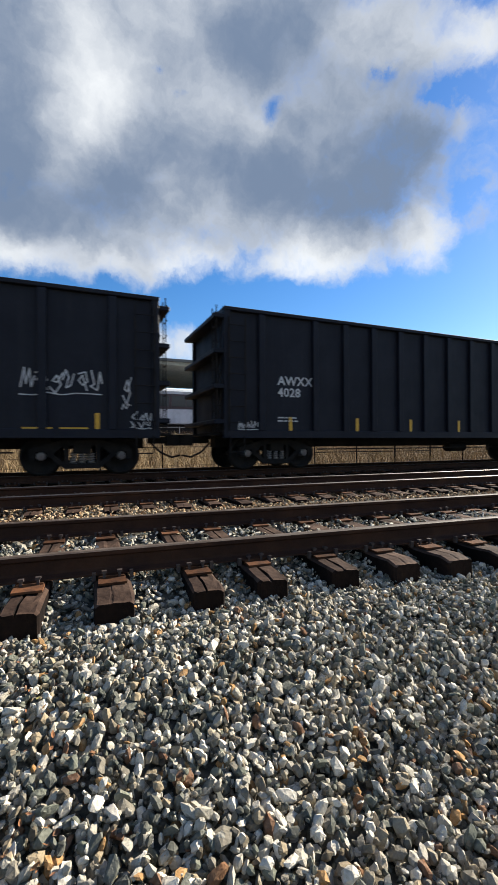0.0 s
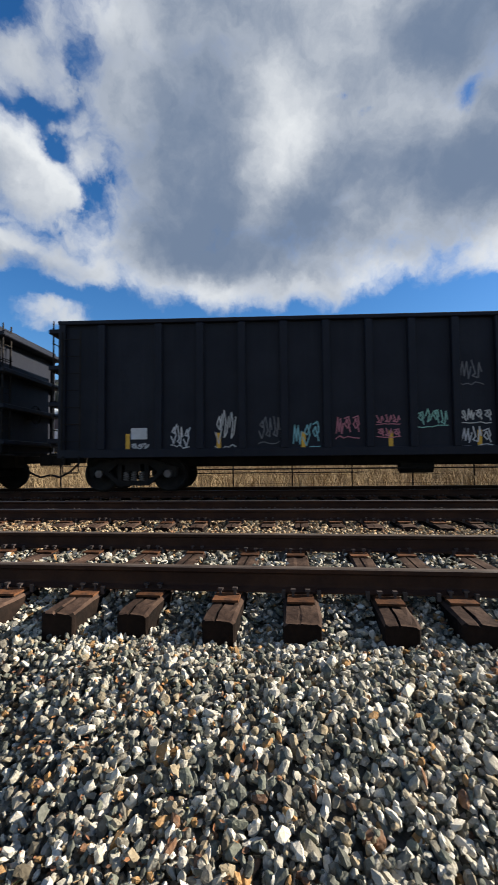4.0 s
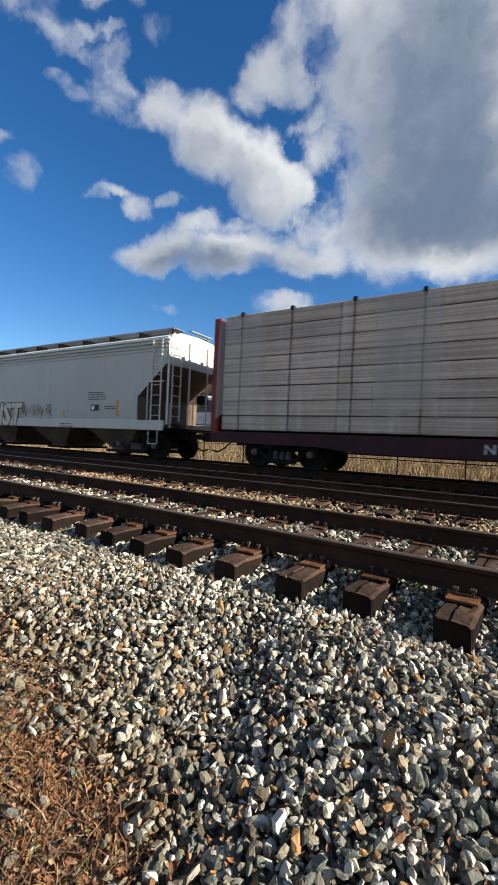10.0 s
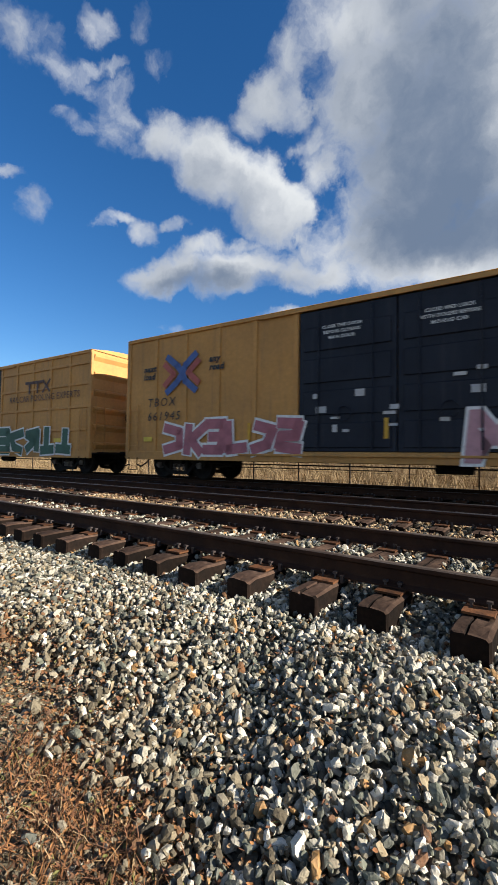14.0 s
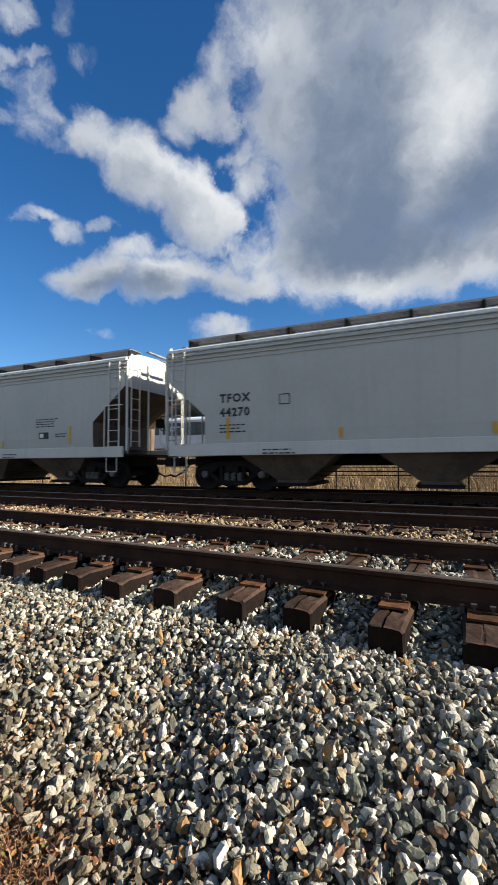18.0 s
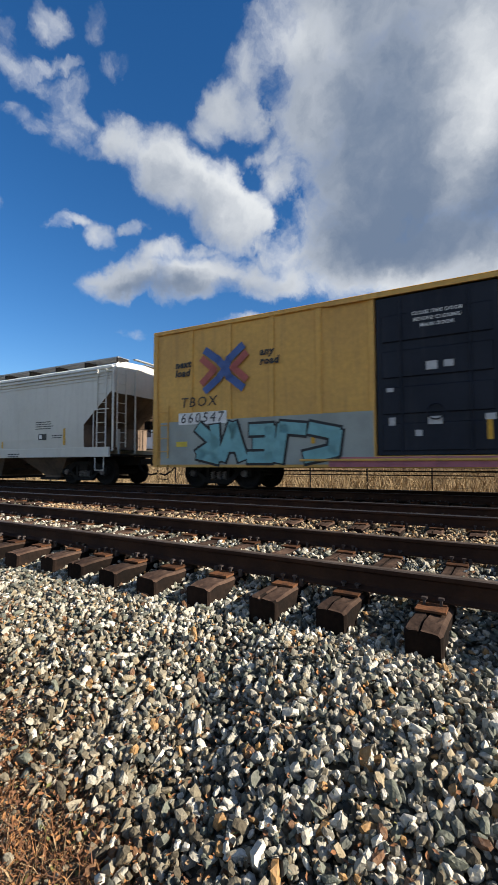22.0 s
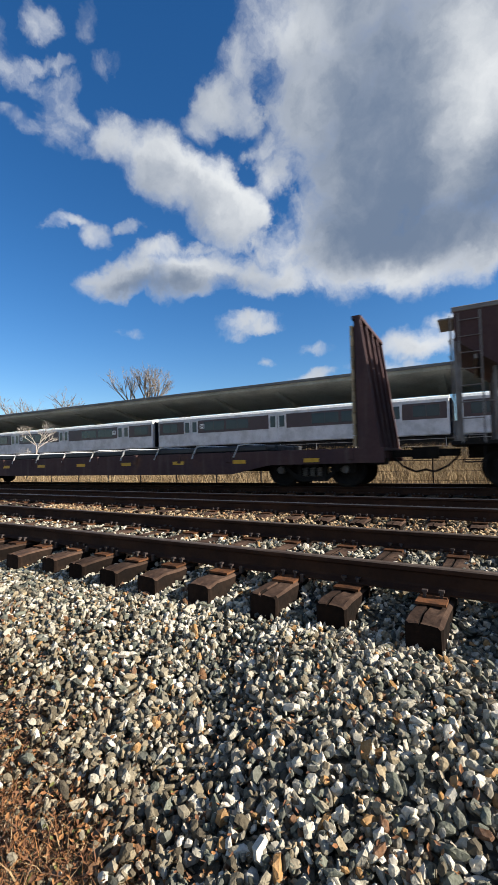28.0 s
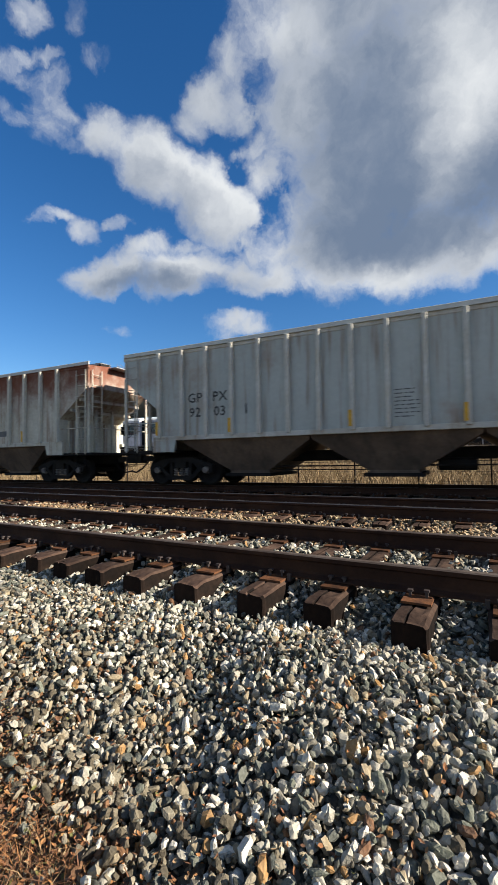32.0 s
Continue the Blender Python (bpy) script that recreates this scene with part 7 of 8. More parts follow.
def yellow_box(i, label, paint, marks, seed, panels, tagL, tagR, slogan):
    car, y, sl = boxcar(i, LEN[i], paint, label, panels, d0=6.75, d1=11.65)
    x = LEN[i] / 2
    w = -y + 0.036
    p = -y - 0.01
    lettering(marks[0], 0.30, "brown" if panels else "ink", car, -x + 1.05, p, 2.42, spread=1.25, shear=0.15)
    lettering(marks[1], 0.30, "brown" if panels else "ink", car, -x + 1.05, p, 1.95, spread=1.25, shear=0.15)
    lettering("next", 0.21, "ink" if not panels else "brown", car, -x + 0.85, p - 0.002, 3.62, shear=0.15, spread=1.1, bold=0.012)
    lettering("load", 0.21, "ink" if not panels else "brown", car, -x + 0.85, p - 0.002, 3.36, shear=0.15, spread=1.1, bold=0.012)
    lettering("any", 0.20, "ink" if not panels else "brown", car, -x + 3.7, p, 3.70, shear=0.15, spread=1.1, bold=0.012)
    lettering("road", 0.20, "ink" if not panels else "brown", car, -x + 3.7, p, 3.44, shear=0.15, spread=1.1, bold=0.012)
    fork_emblem(car, -x + 2.55, p, 3.45, 1.15 if not panels else 0.8)
    if slogan == "one":
        lettering("Railcar Pooling Experts", 0.28, "brown", car, x - 5.8, p, 3.12, spread=1.08, shear=0.1)
    elif slogan == "caps":
        lettering("RAILCAR POOLING EXPERTS", 0.28, "brown", car, x - 5.8, p, 3.05, spread=1.05)
    else:
        lettering("Railcar Pooling", 0.28, "brown", car, x - 4.1, p, 3.20, spread=1.08, shear=0.1)
        lettering("Experts", 0.28, "brown", car, x - 3.2, p, 2.82, spread=1.08, shear=0.1)
        bars(car, x - 3.3, p, 2.45, 1.5, 1, "brown", 0.3, 0.22, 8, jag=0.0)
    b = bmesh.new()
    if slogan == "two":
        stroke(b, [(x - 3.7, 3.85), (x - 1.5, 3.98)], 0.45, p)
        part("painted_patch", b, "silver", car)
    else:
        for k in range(2):
            a = x - 4.5 + 0.62 * k
            stroke(b, [(a, 3.86), (a + 0.58, 3.86)], 0.12, p)
            stroke(b, [(a + 0.29, 3.86), (a + 0.29, 3.41)], 0.12, p)
        stroke(b, [(x - 3.2, 3.90), (x - 2.7, 3.41)], 0.1, p)
        stroke(b, [(x - 3.2, 3.41), (x - 2.7, 3.90)], 0.1, p)
        part("emblem", b, "brown", car)
    d = -y - 0.02
    if panels:
        notices = ((-1.28, ("CLOSE THIS DOOR BEFORE", "CLOSING MAIN DOOR", "CIERRE ESTA PUERTA ANTES DE", "CERRAR LA PUERTA PRINCIPAL")), (1.3, ("CLOSE AND LOCK BOTH DOORS", "BEFORE MOVING CAR", "CIERRE Y PONGA EL SEGURO EN", "AMBAS PUERTAS ANTES DE", "MOVER EL CARRO")))
    else:
        notices = ((-1.08, ("CLOSE THIS DOOR", "BEFORE CLOSING", "MAIN DOOR")), (1.43, ("CLOSE AND LOCK", "BOTH DOORS BEFORE", "MOVING CAR")))
    for xx, lines in notices:
        for k, line in enumerate(lines):
            lettering(line, 0.075 if panels else 0.083, "white", car, xx, d, (4.12 if panels else 4.14) - (0.125 if panels else 0.145) * k, "door_notice", 1.1, 0.002, 0.0, "CENTER")
    rnd = random.Random(seed)
    for k in range(14):
        xx, zz = -x + 7.0 + rnd.random() * 4.3, 1.25 + rnd.random() * 1.7
        part("door_sticker", bx(xx, xx + rnd.uniform(0.08, 0.3), d - 0.004, d, zz, zz + rnd.uniform(0.05, 0.2)), "lettergrey", car)
    reflectors(car, [-x + 5.2, -x + 9.1, x - 6.2, x - 2.9], p - 0.002, 1.25, 1.75, 0.1)
    part("sticker", bx(x - 2.3, x - 1.7, p - 0.004, p, 1.28, 1.42), "lemon", car)
    part("sticker", bx(-x + 0.9, -x + 1.3, p - 0.004, p, 1.25, 1.4), "lemon", car)
    for k, (a, b_, c, e, fill, line, n) in enumerate(tagL + tagR):
        scrawl(car, a, b_, c, e, p - 0.004, fill, line, seed * 7 + k, letters=n, wide=0.07)
    CARS[i] = car
    return car, x, p


yellow_box(12, "faded tan boxcar with navy doors and green and silver graffiti", "tan", ("TBOX", "673388"), 3, True, [(-6.3, -2.4, 0.75, 1.80, "silver", "ink", 7), (-2.3, -1.0, 0.78, 2.2, "silver", "ink", 1)], [(2.35, 8.1, 0.75, 1.95, "green", "white", 5)], "caps")
yellow_box(13, "yellow boxcar with navy doors and mauve graffiti", "tan", ("TBOX", "661945"), 4, False, [(-7.2, -2.2, 0.75, 1.9, "fadedpink", "white", 6)], [], "one")
for k, (m, bold, dy) in enumerate((("white", 0.16, 0.004), ("pink", 0.09, 0.012))):
    lettering("MECHO", 1.05, m, CARS[13], 1.7, -1.57 - dy, 0.78, "graffiti", 1.18, bold, 0.1)
yellow_box(20, "bright yellow boxcar with navy doors and teal graffiti", "yellow", ("TBOX", "660547"), 5, False, [(-7.6, -3.4, 0.68, 1.95, "teal", "ink", 5)], [(2.0, 6.4, 0.65, 1.95, "teal", "ink", 5)], "two")
for a, b in ((-8.9, -2.5), (2.5, 8.9)):
    part("overpainted_band", bx(a, b, -1.5585, -1.5555, 0.72, 2.0), "faded_teal", CARS[20], "faded grey-teal overpaint")
part("number_patch", bx(-8.22, -6.55, -1.5595, -1.5586, 1.9, 2.25), "white", CARS[20])
part("painted_sill", bx(-3.6, 4.0, -1.565, -1.552, 0.66, 0.9), "fadedpink", CARS[20])


def posts_hopper(i, label, paint, ribmat, marks, seed, vertical=None, roof=True, ribs=17, size=0.26, mat="ink", bay="bay"):
    car, y, sl = ribbed_hopper(i, LEN[i], label, paint, ribmat, ribs=ribs, roof=roof, bay=bay)
    x = LEN[i] / 2
    w = -y + 0.088
    pitch = (LEN[i] - 2.88) / (ribs - 1)
    xr = -x + 1.44
    for row, txt in enumerate(marks):
        for k, piece in enumerate(txt):
            lettering(piece, size, mat, car, xr + pitch * (k + 1.5), w, 2.42 - 0.42 * row, spread=1.05, bold=0.004, align="CENTER")
    if vertical:
        for k, ch in enumerate(vertical):
            lettering(ch, 0.38, "white", car, xr + pitch * 10.5, w, 3.28 - 0.5 * k, bold=0.018, align="CENTER")
    reflectors(car, [xr + pitch * k - 0.05 for k in (0, 3, 7, 10, 14)], -y - 0.046, 1.5, 1.9, 0.085)
    part("stencil_panel", bx(xr + pitch * 12.2, xr + pitch * 12.75, w - 0.004, w, 1.75, 1.95), "grime", car)
    bars(car, xr + pitch * 8.16, w, 2.3, 0.55, 8, "grime", 0.09, 0.025, seed)
    CARS[i] = car
    return car, x, w


posts_hopper(21, "grimy grey ribbed covered hopper", "dirty", "ribgrime", [[], ["235", "84"]], 1, "XTRA", bay="under")
posts_hopper(22, "grimy grey ribbed covered hopper with sunlit slope sheets", "dirty", "ribgrime", [["AE", "X"], ["7", "6"]], 2, "XTRA", bay="under")
posts_hopper(25, "dark maroon open hopper with grey ribs", "maroon", "rimgrey", [["", ""], ["76", "975"]], 3, None, roof=False, ribs=16, mat="lettergrey", bay="maroon")
posts_hopper(27, "grey covered hopper streaked with rust along its top", "rusty", "rusty", [["EC", "NX"], ["16", "58", "41"]], 4, None, mat="ink")
posts_hopper(28, "blue-grey covered hopper with black lettering and rust-stained edges", "palerust", "ribpale", [["GP", "PX"], ["92", "03", "1"]], 5, None, size=0.28)

car, y, dk = centerbeam(10, LEN[10], "red centerbeam flatcar stacked with wrapped lumber", "wine", True)
lettering("NOKL", 0.22, "lettergrey", car, -3.8, -y - 0.03, 0.70, spread=1.2, bold=0.003)
lettering("738835", 0.22, "lettergrey", car, -2.4, -y - 0.03, 0.70, spread=1.15, bold=0.003)
bars(car, 1.4, -y - 0.03, 0.82, 1.6, 2, "lettergrey", 0.10, 0.04, 61)
bars(car, 5.4, -y - 0.03, 0.76, 1.9, 1, "lettergrey", 0.10, 0.06, 62)
CARS[10] = car
car, y, dk = centerbeam(18, LEN[18], "empty maroon centerbeam flatcar with truss frame", "wine", False)
lettering("ATW", 0.22, "lettergrey", car, -8.35, -y - 0.03, 0.72, spread=1.2, bold=0.004)
lettering("273691", 0.22, "lettergrey", car, -7.2, -y - 0.03, 0.72, spread=1.15, bold=0.004)
for xx in (-9.35, -5.0, -1.9, 1.3, 3.74, 7.2, 9.85):
    part("yellow_stripe", bx(xx - 0.24, xx + 0.24, -y - 0.037, -y - 0.031, 0.84, 0.95), "amber", car)
frame_stencil(car, -y - 0.03, 5.81, 6.31, 0.68, 0.97, "white")
bars(car, 4.55, -y - 0.03, 0.90, 0.7, 2, "lettergrey", 0.08, 0.03, 61, jag=0.1)
bars(car, 2.2, -y - 0.03, 0.88, 0.4, 2, "lettergrey", 0.10, 0.05, 62, jag=0.1)
for xx, dx, z0 in ((-6.2, 0.5, 0.30), (-4.4, 0.9, 0.36), (2.4, 0.45, 0.30), (3.3, 0.6, 0.34), (7.0, 0.25, 0.33)):
    part("brake_gear", bx(xx, xx + dx, -0.8, -0.45, z0, 0.62, bevel=0.06), "under", car)
CARS[18] = car
car, y, dk = flatcar(23, LEN[23], "long faded yellow flatcar with dark wrapped loads", "flatyellow")
lettering("PTTX 142766", 0.22, "white", car, -6.3, -y - 0.03, 0.62, spread=1.1, bold=0.006, shear=0.2)
for k, (a, b) in enumerate(((-6.9, -5.3), (-5.2, -1.5), (-1.2, 3.0), (3.3, 7.5), (7.8, 11.5))):
    part("wrapped_load", bx(a, b, -y + 0.1, y - 0.1, dk + 0.01, dk + (0.4 if k == 0 else 0.58), bevel=0.05), "tarp", car)
for k in range(8):
    part("deck_fitting", bx(-12.6 + k * 0.9, -12.1 + k * 0.9, -y + 0.05, -y + 0.4, dk, dk + 0.1 + 0.06 * (k % 2), bevel=0.02), "flatyellow", car)
for k in range(5):
    part("yellow_stripe", bx(-12.0 + k * 5.5, -11.4 + k * 5.5, -y - 0.037, -y - 0.031, 0.66, 0.85), "amber", car)
CARS[23] = car
car, y, dk = flatcar(24, LEN[24], "dark bulkhead flatcar with strapped black beams", "maroon", True, deck=0.98, W=2.9)
for k in range(4):
    part("black_beam", bx(-5.4, 7.2, -y + 0.05 + k * 0.7, -y + 0.68 + k * 0.7, dk + 0.01, dk + 0.17 + 0.03 * (k % 2), bevel=0.03), "tarp", car)
for k in range(9):
    xx = -5.0 + k * 1.42
    b = bmesh.new()
    pipe(b, [(xx - 0.14, -y - 0.04, dk - 0.15), (xx, -y + 0.02, dk + 0.19), (xx + 0.2, -y + 0.06, dk + 0.21), (xx + 0.25, y - 0.1, dk + 0.21)], 0.02, 5)
    part("strap", b, "strap", car)
for k in range(9):
    part("yellow_stripe", bx(-8.5 + k * 2.1, -8.1 + k * 2.1, -y - 0.037, -y - 0.031, 0.66, 0.76), "amber", car)
lettering("NOKL", 0.16, "lettergrey", car, -7.6, -y - 0.03, 0.68, spread=1.1)
lettering("725178", 0.16, "lettergrey", car, -6.8, -y - 0.03, 0.68, spread=1.1)
CARS[24] = car


# ---------------------------------------------------------------- beyond the line: bank, metro train, canopy, trees
def along(x, off, z):
    return (x, METRO[0] + off + METRO[1] * x, z)


ANG = math.degrees(math.atan(METRO[1]))


def metro_car(x0, L=22.3, flip=False):
    """A stainless rapid-transit car with brown window band."""
    car = empty("metro_car", "silver metro car with brown window band and white roof line", "metro train", group="metro train")
    car.matrix_basis = pose(*along(x0 + L / 2, 0, METRO[2]), 0, 0, ANG)
    x, y, f, r = L / 2, 1.53, 0.95, 3.35
    part("body", bx(-x, x, -y, y, f, r - 0.15, bevel=0.06), "stainless", car)
    bm = bmesh.new()
    prof = [(-y - 0.01, r - 0.22), (-y * 0.93, r - 0.06), (-y * 0.6, r + 0.05), (y * 0.6, r + 0.05), (y * 0.93, r - 0.06), (y + 0.01, r - 0.22)]
    loft(bm, [[(s * x, a, b) for a, b in prof] for s in (-1, 1)])
    part("roof", bm, "white", car)
    part("underframe", bx(-x + 0.3, x - 0.3, -y + 0.2, y - 0.2, 0.35, f), "under", car)
    part("window_band", bx(-x + 0.15, x - 0.15, -y - 0.006, -y + 0.02, 1.95, 2.95), "metrobrown", car)
    doors = (-x + 3.4, -0.1, x - 3.4)
    for dx in doors:
        for s in (-0.36, 0.36):
            d = part("door", bx(dx + s - 0.35, dx + s + 0.35, -y - 0.014, -y + 0.01, f + 0.05, 3.0, bevel=0.012), "stainless", car)
            part("door_window", bx(dx + s - 0.2, dx + s + 0.2, -y - 0.02, -y - 0.010, 2.05, 2.85, bevel=0.005), "glass", d)
    spots = [-x + 1.3, -x + 5.6, -x + 7.7, x - 7.7, x - 5.6, x - 1.3]
    for k, wx in enumerate(spots):
        wd = 1.5 if k in (0, 5) else 1.9
        part("window", bx(wx - wd / 2, wx + wd / 2, -y - 0.016, -y - 0.004, 2.12, 2.82, bevel=0.005), "glass", car)
        part("window_post", bx(wx - 0.02, wx + 0.02, -y - 0.021, -y - 0.012, 2.12, 2.82), "metrobrown", car)
    for mx in (-x + 4.5, x - 4.5):
        part("emblem", bx(mx - 0.22, mx + 0.22, -y - 0.02, -y - 0.008, 2.3, 2.66), "white", car)
        bm = bmesh.new()
        stroke(bm, [(mx - 0.13, 2.36), (mx - 0.13, 2.6), (mx, 2.42), (mx + 0.13, 2.6), (mx + 0.13, 2.36)], 0.05, -y - 0.021, 0.003)
        part("emblem_mark", bm, "metrobrown", car)
    for s in (-1, 1):
        part("end_bonnet", bx(s * x, s * (x + 0.12), -y + 0.25, y - 0.25, f + 0.1, r - 0.2), "black", car)
        for wx in (-0.9, 0.9):
            bm = bmesh.new()
            lathe(bm, [(0.05, -0.8), (0.38, -0.78), (0.38, 0.78), (0.05, 0.8)], 16)
            part("wheel", bm, "under", car).matrix_basis = pose(s * (x - 3.4) + wx, 0, 0.40)
    return car


for k in range(-3, 3):
    metro_car(-24.65 + 22.86 * k)

STA = empty("metro_station", "elevated concrete station with a long ribbed canopy", "station")
STA.matrix_basis = pose(0, METRO[0], 0, 0, 0, ANG)
XA, XB = -95.0, 60.0
part("track_deck", bx(XA - 60, XB + 60, -2.6, 2.4, METRO[2] - 1.2, METRO[2], bevel=0.03), "concrete", STA)
part("running_rail", bx(XA - 60, XB + 60, -0.79, -0.72, METRO[2], METRO[2] + 0.15), "rail", STA)
part("running_rail", bx(XA - 60, XB + 60, 0.72, 0.79, METRO[2], METRO[2] + 0.15), "rail", STA)
part("platform", bx(XA, XB, 1.75, 10.0, METRO[2] - 1.2, METRO[2] + 1.02, bevel=0.03), "concrete", STA)
bm = bmesh.new()
loft(bm, [[(xx, 0.6, 6.62), (xx, 0.62, 6.95), (xx, 6.0, 6.35), (xx, 11.4, 6.95), (xx, 11.4, 6.62), (xx, 6.0, 5.7)] for xx in (XA, XB)])
part("canopy_slab", bm, "canopy", STA)
part("canopy_edge", bx(XA, XB, 0.45, 0.62, 6.86, 7.06, bevel=0.02), "canopytop", STA)
part("canopy_edge", bx(XA, XB, 11.4, 11.57, 6.86, 7.06, bevel=0.02), "canopytop", STA)
for k in range(26):
    xx = XA + 2 + k * 6.0
    bm = bmesh.new()
    loft(bm, [[(xx - 0.22, 1.0, 6.58), (xx + 0.22, 1.0, 6.58), (xx + 0.22, 1.0, 6.66), (xx - 0.22, 1.0, 6.66)], [(xx - 0.3, 5.9, 5.15), (xx + 0.3, 5.9, 5.15), (xx + 0.3, 5.9, 5.9), (xx - 0.3, 5.9, 5.9)]])
    part("canopy_rib", bm, "canopy", STA)
    if k % 2 == 0:
        part("canopy_column", bx(xx - 0.4, xx + 0.4, 5.5, 6.5, METRO[2] + 1.0, 5.5, bevel=0.05), "canopy", STA)
part("platform_back_wall", bx(XA, XB, 9.6, 9.8, METRO[2] + 1.0, METRO[2] + 2.6), "canopytop", STA)

# wire fence between the main line and the grassy bank
WIRE_FENCE = empty("wire_fence", "dark wire fence with thin steel posts in dry grass", "fence")
slim = mesh_of("fence_post", bx(-0.022, 0.022, -0.022, 0.022, -0.2, 1.08), "under")
for k in range(-20, 13):
    fx = -1.6 + 2.15 * k
    put("fence_post", slim, WIRE_FENCE, pose(fx, 12.1 + METRO[1] * fx, -0.10))
for zz in (0.98, 0.62, 0.30):
    bm = bmesh.new()
    tube(bm, (-44.6, 12.1 - METRO[1] * 44.6, zz - 0.10), (24.2, 12.1 + METRO[1] * 24.2, zz - 0.10), 0.012 if zz > 0.9 else 0.005, 5)
    part("fence_wire", bm, "under", WIRE_FENCE)


# low fence on the bank in front of the metro line
FEN = empty("bank_fence", "thin grey wire fence with slim posts", "fence")
FEN.matrix_basis = pose(0, METRO[0], 0, 0, 0, ANG)
post = mesh_of("fence_post", bx(-0.025, 0.025, -0.025, 0.025, 0, 1.1), "wire")
for k in range(42):
    put("fence_post", post, FEN, pose(-70 + 2.5 * k, -3.6, 0.95))
for zz in (1.25, 1.6, 2.0):
    bm = bmesh.new()
    tube(bm, (-70, -3.6, zz), (34, -3.6, zz), 0.012, 4)
    part("fence_wire", bm, "wire", FEN)


def blades(name, spots, h0, h1, label, mat, width, lean, seed, category="grass"):
    """Tufts of thin blades, one joined mesh."""
    rng = np.random.default_rng(seed)
    n = len(spots)
    a = rng.uniform(0, 2 * np.pi, n)
    h = rng.uniform(h0, h1, n)
    w = width * rng.uniform(0.6, 1.4, n)
    dx, dy = np.cos(a), np.sin(a)
    ln = rng.uniform(0.1, 1.0, n) * lean * h
    b = rng.uniform(0, 2 * np.pi, n)
    x, y, z = spots[:, 0], spots[:, 1], spots[:, 2] - 0.03
    mx, my = x + 0.35 * ln * np.cos(b), y + 0.35 * ln * np.sin(b)
    tx, ty = x + ln * np.cos(b), y + ln * np.sin(b)
    V = np.stack([np.stack([x - dx * w, y - dy * w, z], 1), np.stack([x + dx * w, y + dy * w, z], 1), np.stack([mx + dx * w * 0.8, my + dy * w * 0.8, z + h * 0.6], 1), np.stack([mx - dx * w * 0.8, my - dy * w * 0.8, z + h * 0.6], 1), np.stack([tx, ty, z + h], 1)], 1).reshape(-1, 3)
    k = np.arange(n)[:, None] * 5
    F = [tuple(r) for r in (k + np.array([0, 1, 2, 3])).tolist()] + [tuple(r) for r in (k + np.array([3, 2, 4])).tolist()]
    me = bpy.data.meshes.new(name)
    me.from_pydata(V.tolist(), [], F)
    me.materials.append(M[mat])
    return tagged(new(name, me), label, category, kind="stuff")


def grass_spots(n, x0, x1, o0, o1, seed, power=1.0):
    rng = np.random.default_rng(seed)
    x = rng.uniform(x0, x1, n)
    o = o0 + (o1 - o0) * rng.uniform(0, 1, n) ** power
    kx, ko = x + 0.12 * rng.normal(size=n), o + 0.12 * rng.normal(size=n)
    y = ko + METRO[1] * kx
    z = np.array([ground_z(a, b) for a, b in zip(kx, y)])
    return np.stack([kx, y, z], 1)


blades("dry_grass", grass_spots(40000, -46, 26, 11.2, 21.5, 1, 0.8), 0.35, 0.95, "tall straw-coloured dry grass on the bank", "straw", 0.008, 1.35, 2)
WR = np.random.default_rng(21)
n = 120000
wx = WR.uniform(-6.5, 0.2, n)
wy = WR.uniform(-4.2, -1.55, n)
patch = np.array([noise.noise(Vector((a * 1.3, b * 1.3, 7.7))) for a, b in zip(wx, wy)])
gap = wy - ballast_edge(wx)
keep = (patch + 0.5 * np.exp(-((gap + 0.2) / 0.32) ** 2) > WR.uniform(0.12, 0.95, n)) & (gap < WR.normal(0.0, 0.18, n))
wx, wy = wx[keep], wy[keep]
wz = np.array([ground_z(a, b) for a, b in zip(wx, wy)]) + 0.03
blades("dead_weeds", np.stack([wx, wy, wz], 1), 0.02, 0.10, "dead reddish-brown weeds and dry leaves by the path", "weed", 0.0030, 1.8, 5, "weeds")


def leaf_shapes():
    out = []
    for k in range(4):
        rnd = random.Random(k)
        vs = np.array([(0, -1, 0), (0.5, -0.3, 0.15), (0.35, 0.5, 0.1), (0, 1, 0.25), (-0.4, 0.4, 0.12), (-0.5, -0.3, 0.05), (0, 0, -0.1)])
        fs = np.array([[6, i, (i + 1) % 6] for i in range(6)])
        out.append((vs, fs))
    return out


n = 11000
lx = WR.uniform(-5.5, 0.6, n)
ly = ballast_edge(lx) - 0.22 + WR.normal(0.0, 0.3, n)
lz = np.array([ground_z(a, b) for a, b in zip(lx, ly)]) + WR.uniform(0.02, 0.07, n)
n = 1500
ax, ay = WR.uniform(-3.2, 0.4, n), WR.uniform(-2.3, -0.7, n)
az = np.array([ground_z(a, b) for a, b in zip(ax, ay)]) + WR.uniform(0.07, 0.105, n)
lx, ly, lz = np.concatenate([lx, ax]), np.concatenate([ly, ay]), np.concatenate([lz, az])
n = len(lx)
scatter("fallen_leaves", np.stack([lx, ly, lz, WR.uniform(0.008, 0.020, n)], 1), "curled brown fallen leaves among weeds", "leaves", "weed", leaf_shapes(), 0.2)


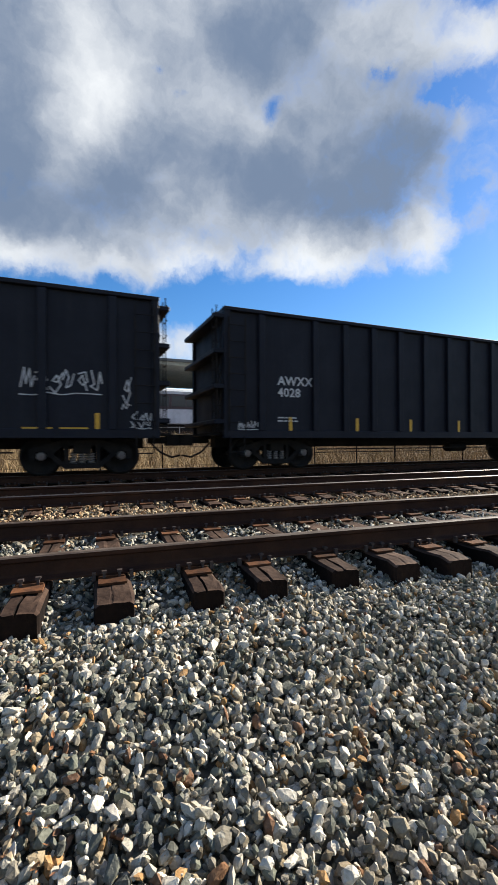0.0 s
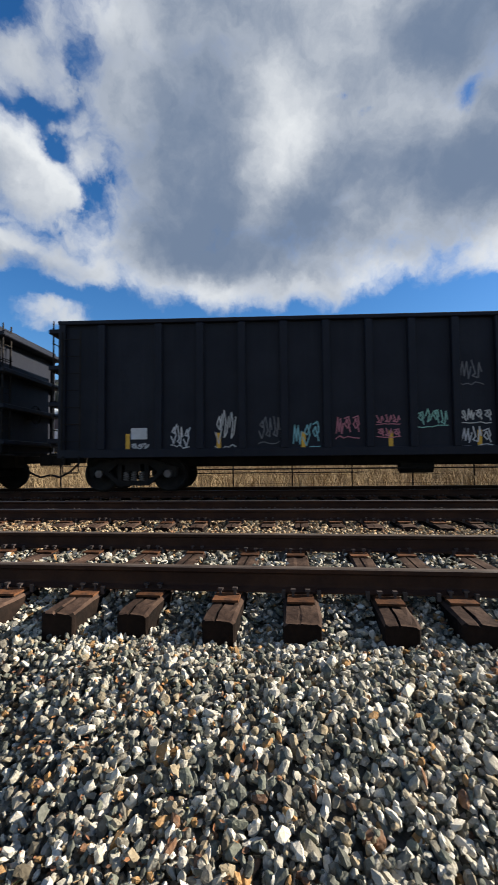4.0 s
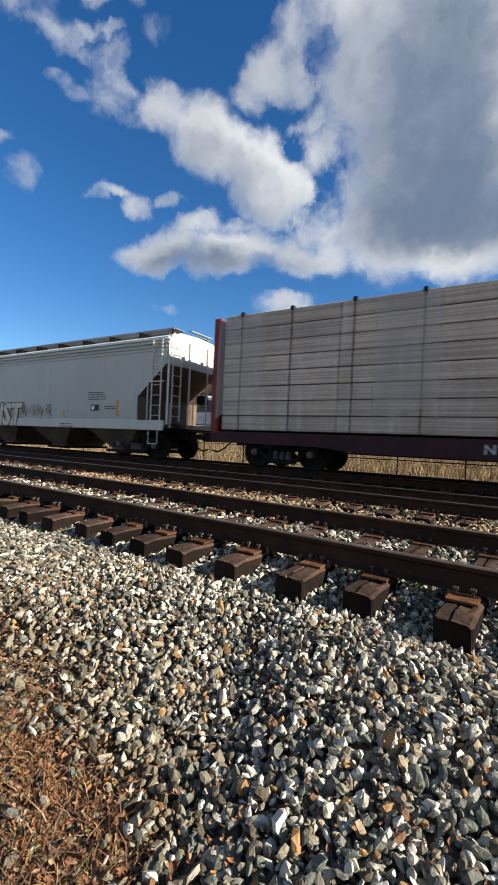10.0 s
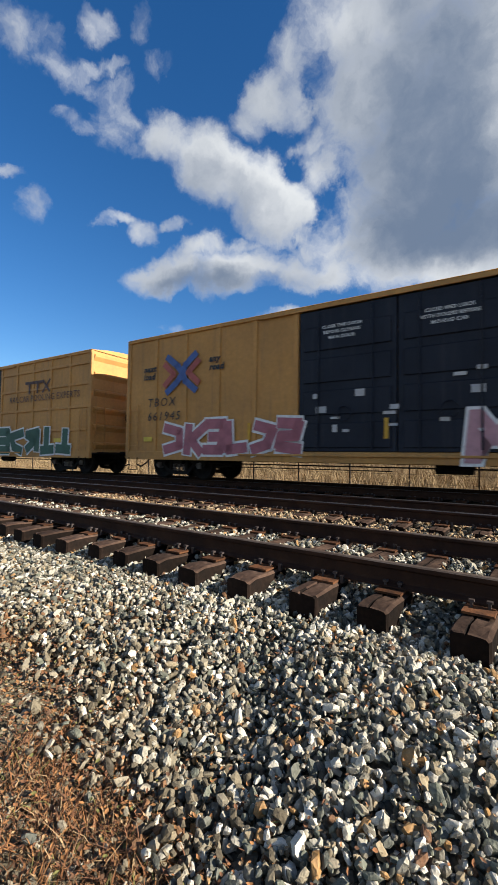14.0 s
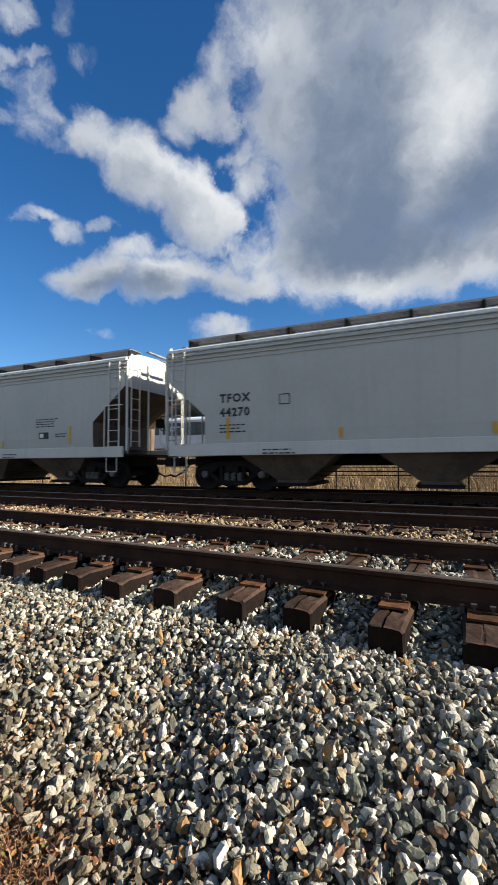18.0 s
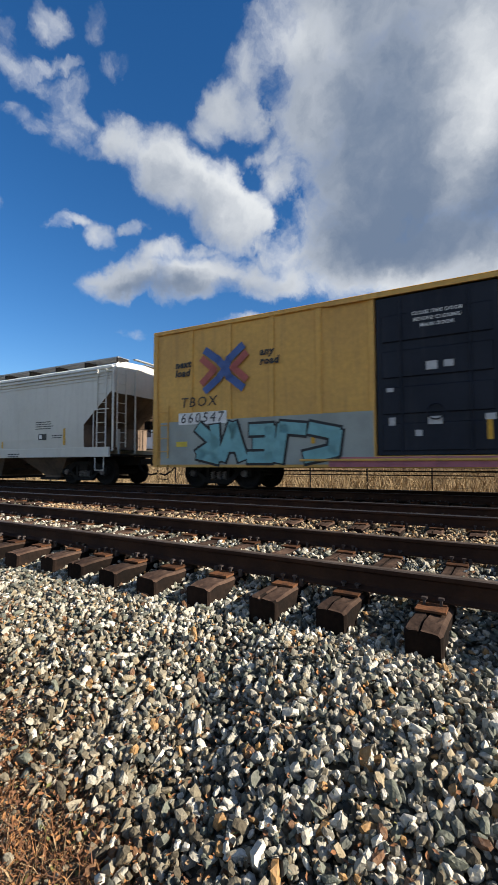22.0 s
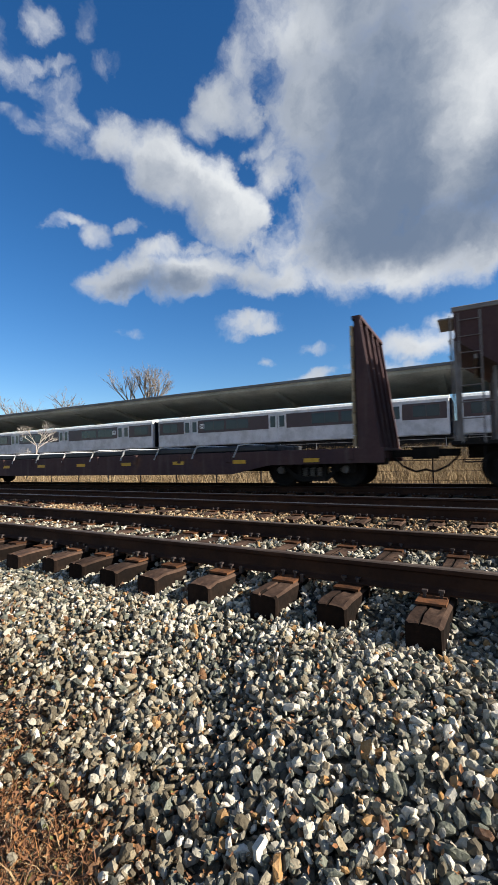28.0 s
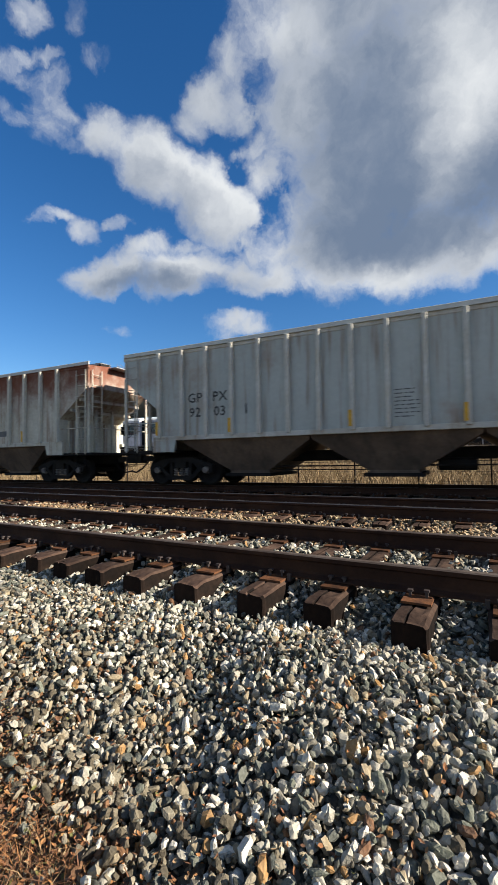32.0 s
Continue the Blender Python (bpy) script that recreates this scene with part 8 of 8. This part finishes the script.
def bare_tree(x, y, h, seed, mat="bark", label="bare winter tree with fine branches", spread=0.5, levels=5):
    rnd = random.Random(seed)
    t = empty("bare_tree", label, "tree")
    t.matrix_basis = pose(x, y, ground_z(max(-60, min(60, x)), min(60, y)) - 0.1)
    trunk, limbs, twigs = bmesh.new(), bmesh.new(), bmesh.new()

    def grow(p, d, ln, r, lv):
        q = p + d * ln
        bm = trunk if lv == 0 else (limbs if lv < 3 else twigs)
        tube(bm, p, q, r, 6 if lv < 2 else 4, r * 0.68)
        if lv >= levels:
            return
        for _ in range(3 if lv else 5):
            nd = (d + Vector((rnd.gauss(0, spread), rnd.gauss(0, spread), rnd.uniform(0.0, 0.35)))).normalized()
            s = rnd.uniform(0.45, 1.0) if lv else rnd.uniform(0.5, 1.0)
            grow(p + d * ln * s, nd, ln * rnd.uniform(0.55, 0.78), r * 0.55, lv + 1)
    grow(Vector((0, 0, 0)), Vector((0, 0, 1)), h * 0.36, h * (0.012 if mat == "palebark" else 0.02), 0)
    tr = part("trunk", trunk, mat, t)
    tagged(part("branches", limbs, mat, t), kind="stuff")
    tagged(part("twigs", twigs, mat, t), kind="stuff")
    return t


bare_tree(-51, 49, 20.5, 3, spread=0.36, levels=6)
bare_tree(-82, 45, 17, 5, label="small bare tree beside the station")
bare_tree(-32.4, 17.2, 5.4, 8, "palebark", "pale leafless young tree on the bank", 0.55, 5)
bare_tree(-67, 45, 16, 9, label="small bare tree beside the station")
bare_tree(-36.5, 18.6, 2.6, 12, "palebark", "pale leafless shrub on the bank", 0.7, 4)


# ---------------------------------------------------------------- what moves
def motions():
    """Every car runs along the main line at a steady speed; its axles turn while it is near."""
    y0, m, z = TRACK3
    ang = math.degrees(math.atan(m))
    for i, car in CARS.items():
        c = (SPANS[i][0] + SPANS[i][1]) / 2
        walk(car, [(t, pose(c - SPEED * t, y0 + m * (c - SPEED * t), z, 0, 0, ang)) for t in (0.0, 16.0, 32.0)])
    for a, i, x in AXLES:
        c = (SPANS[i][0] + SPANS[i][1]) / 2 + x
        t0, t1 = max(0.0, (c - 16) / SPEED), min(32.0, (c + 42) / SPEED)
        n = max(2, int((t1 - t0) / 0.055))
        ts = [t0 + (t1 - t0) * k / n for k in range(n + 1)]
        rows = [(t, pose(x, 0, 0.457) @ Matrix.Rotation(-(t - t0) * SPEED / 0.457, 4, "Y")) for t in ts]
        if t0 > 0.1:
            rows.insert(0, (0.0, rows[0][1]))
        if t1 < 31.9:
            rows.append((32.0, rows[-1][1]))
        walk(a, rows)


motions()
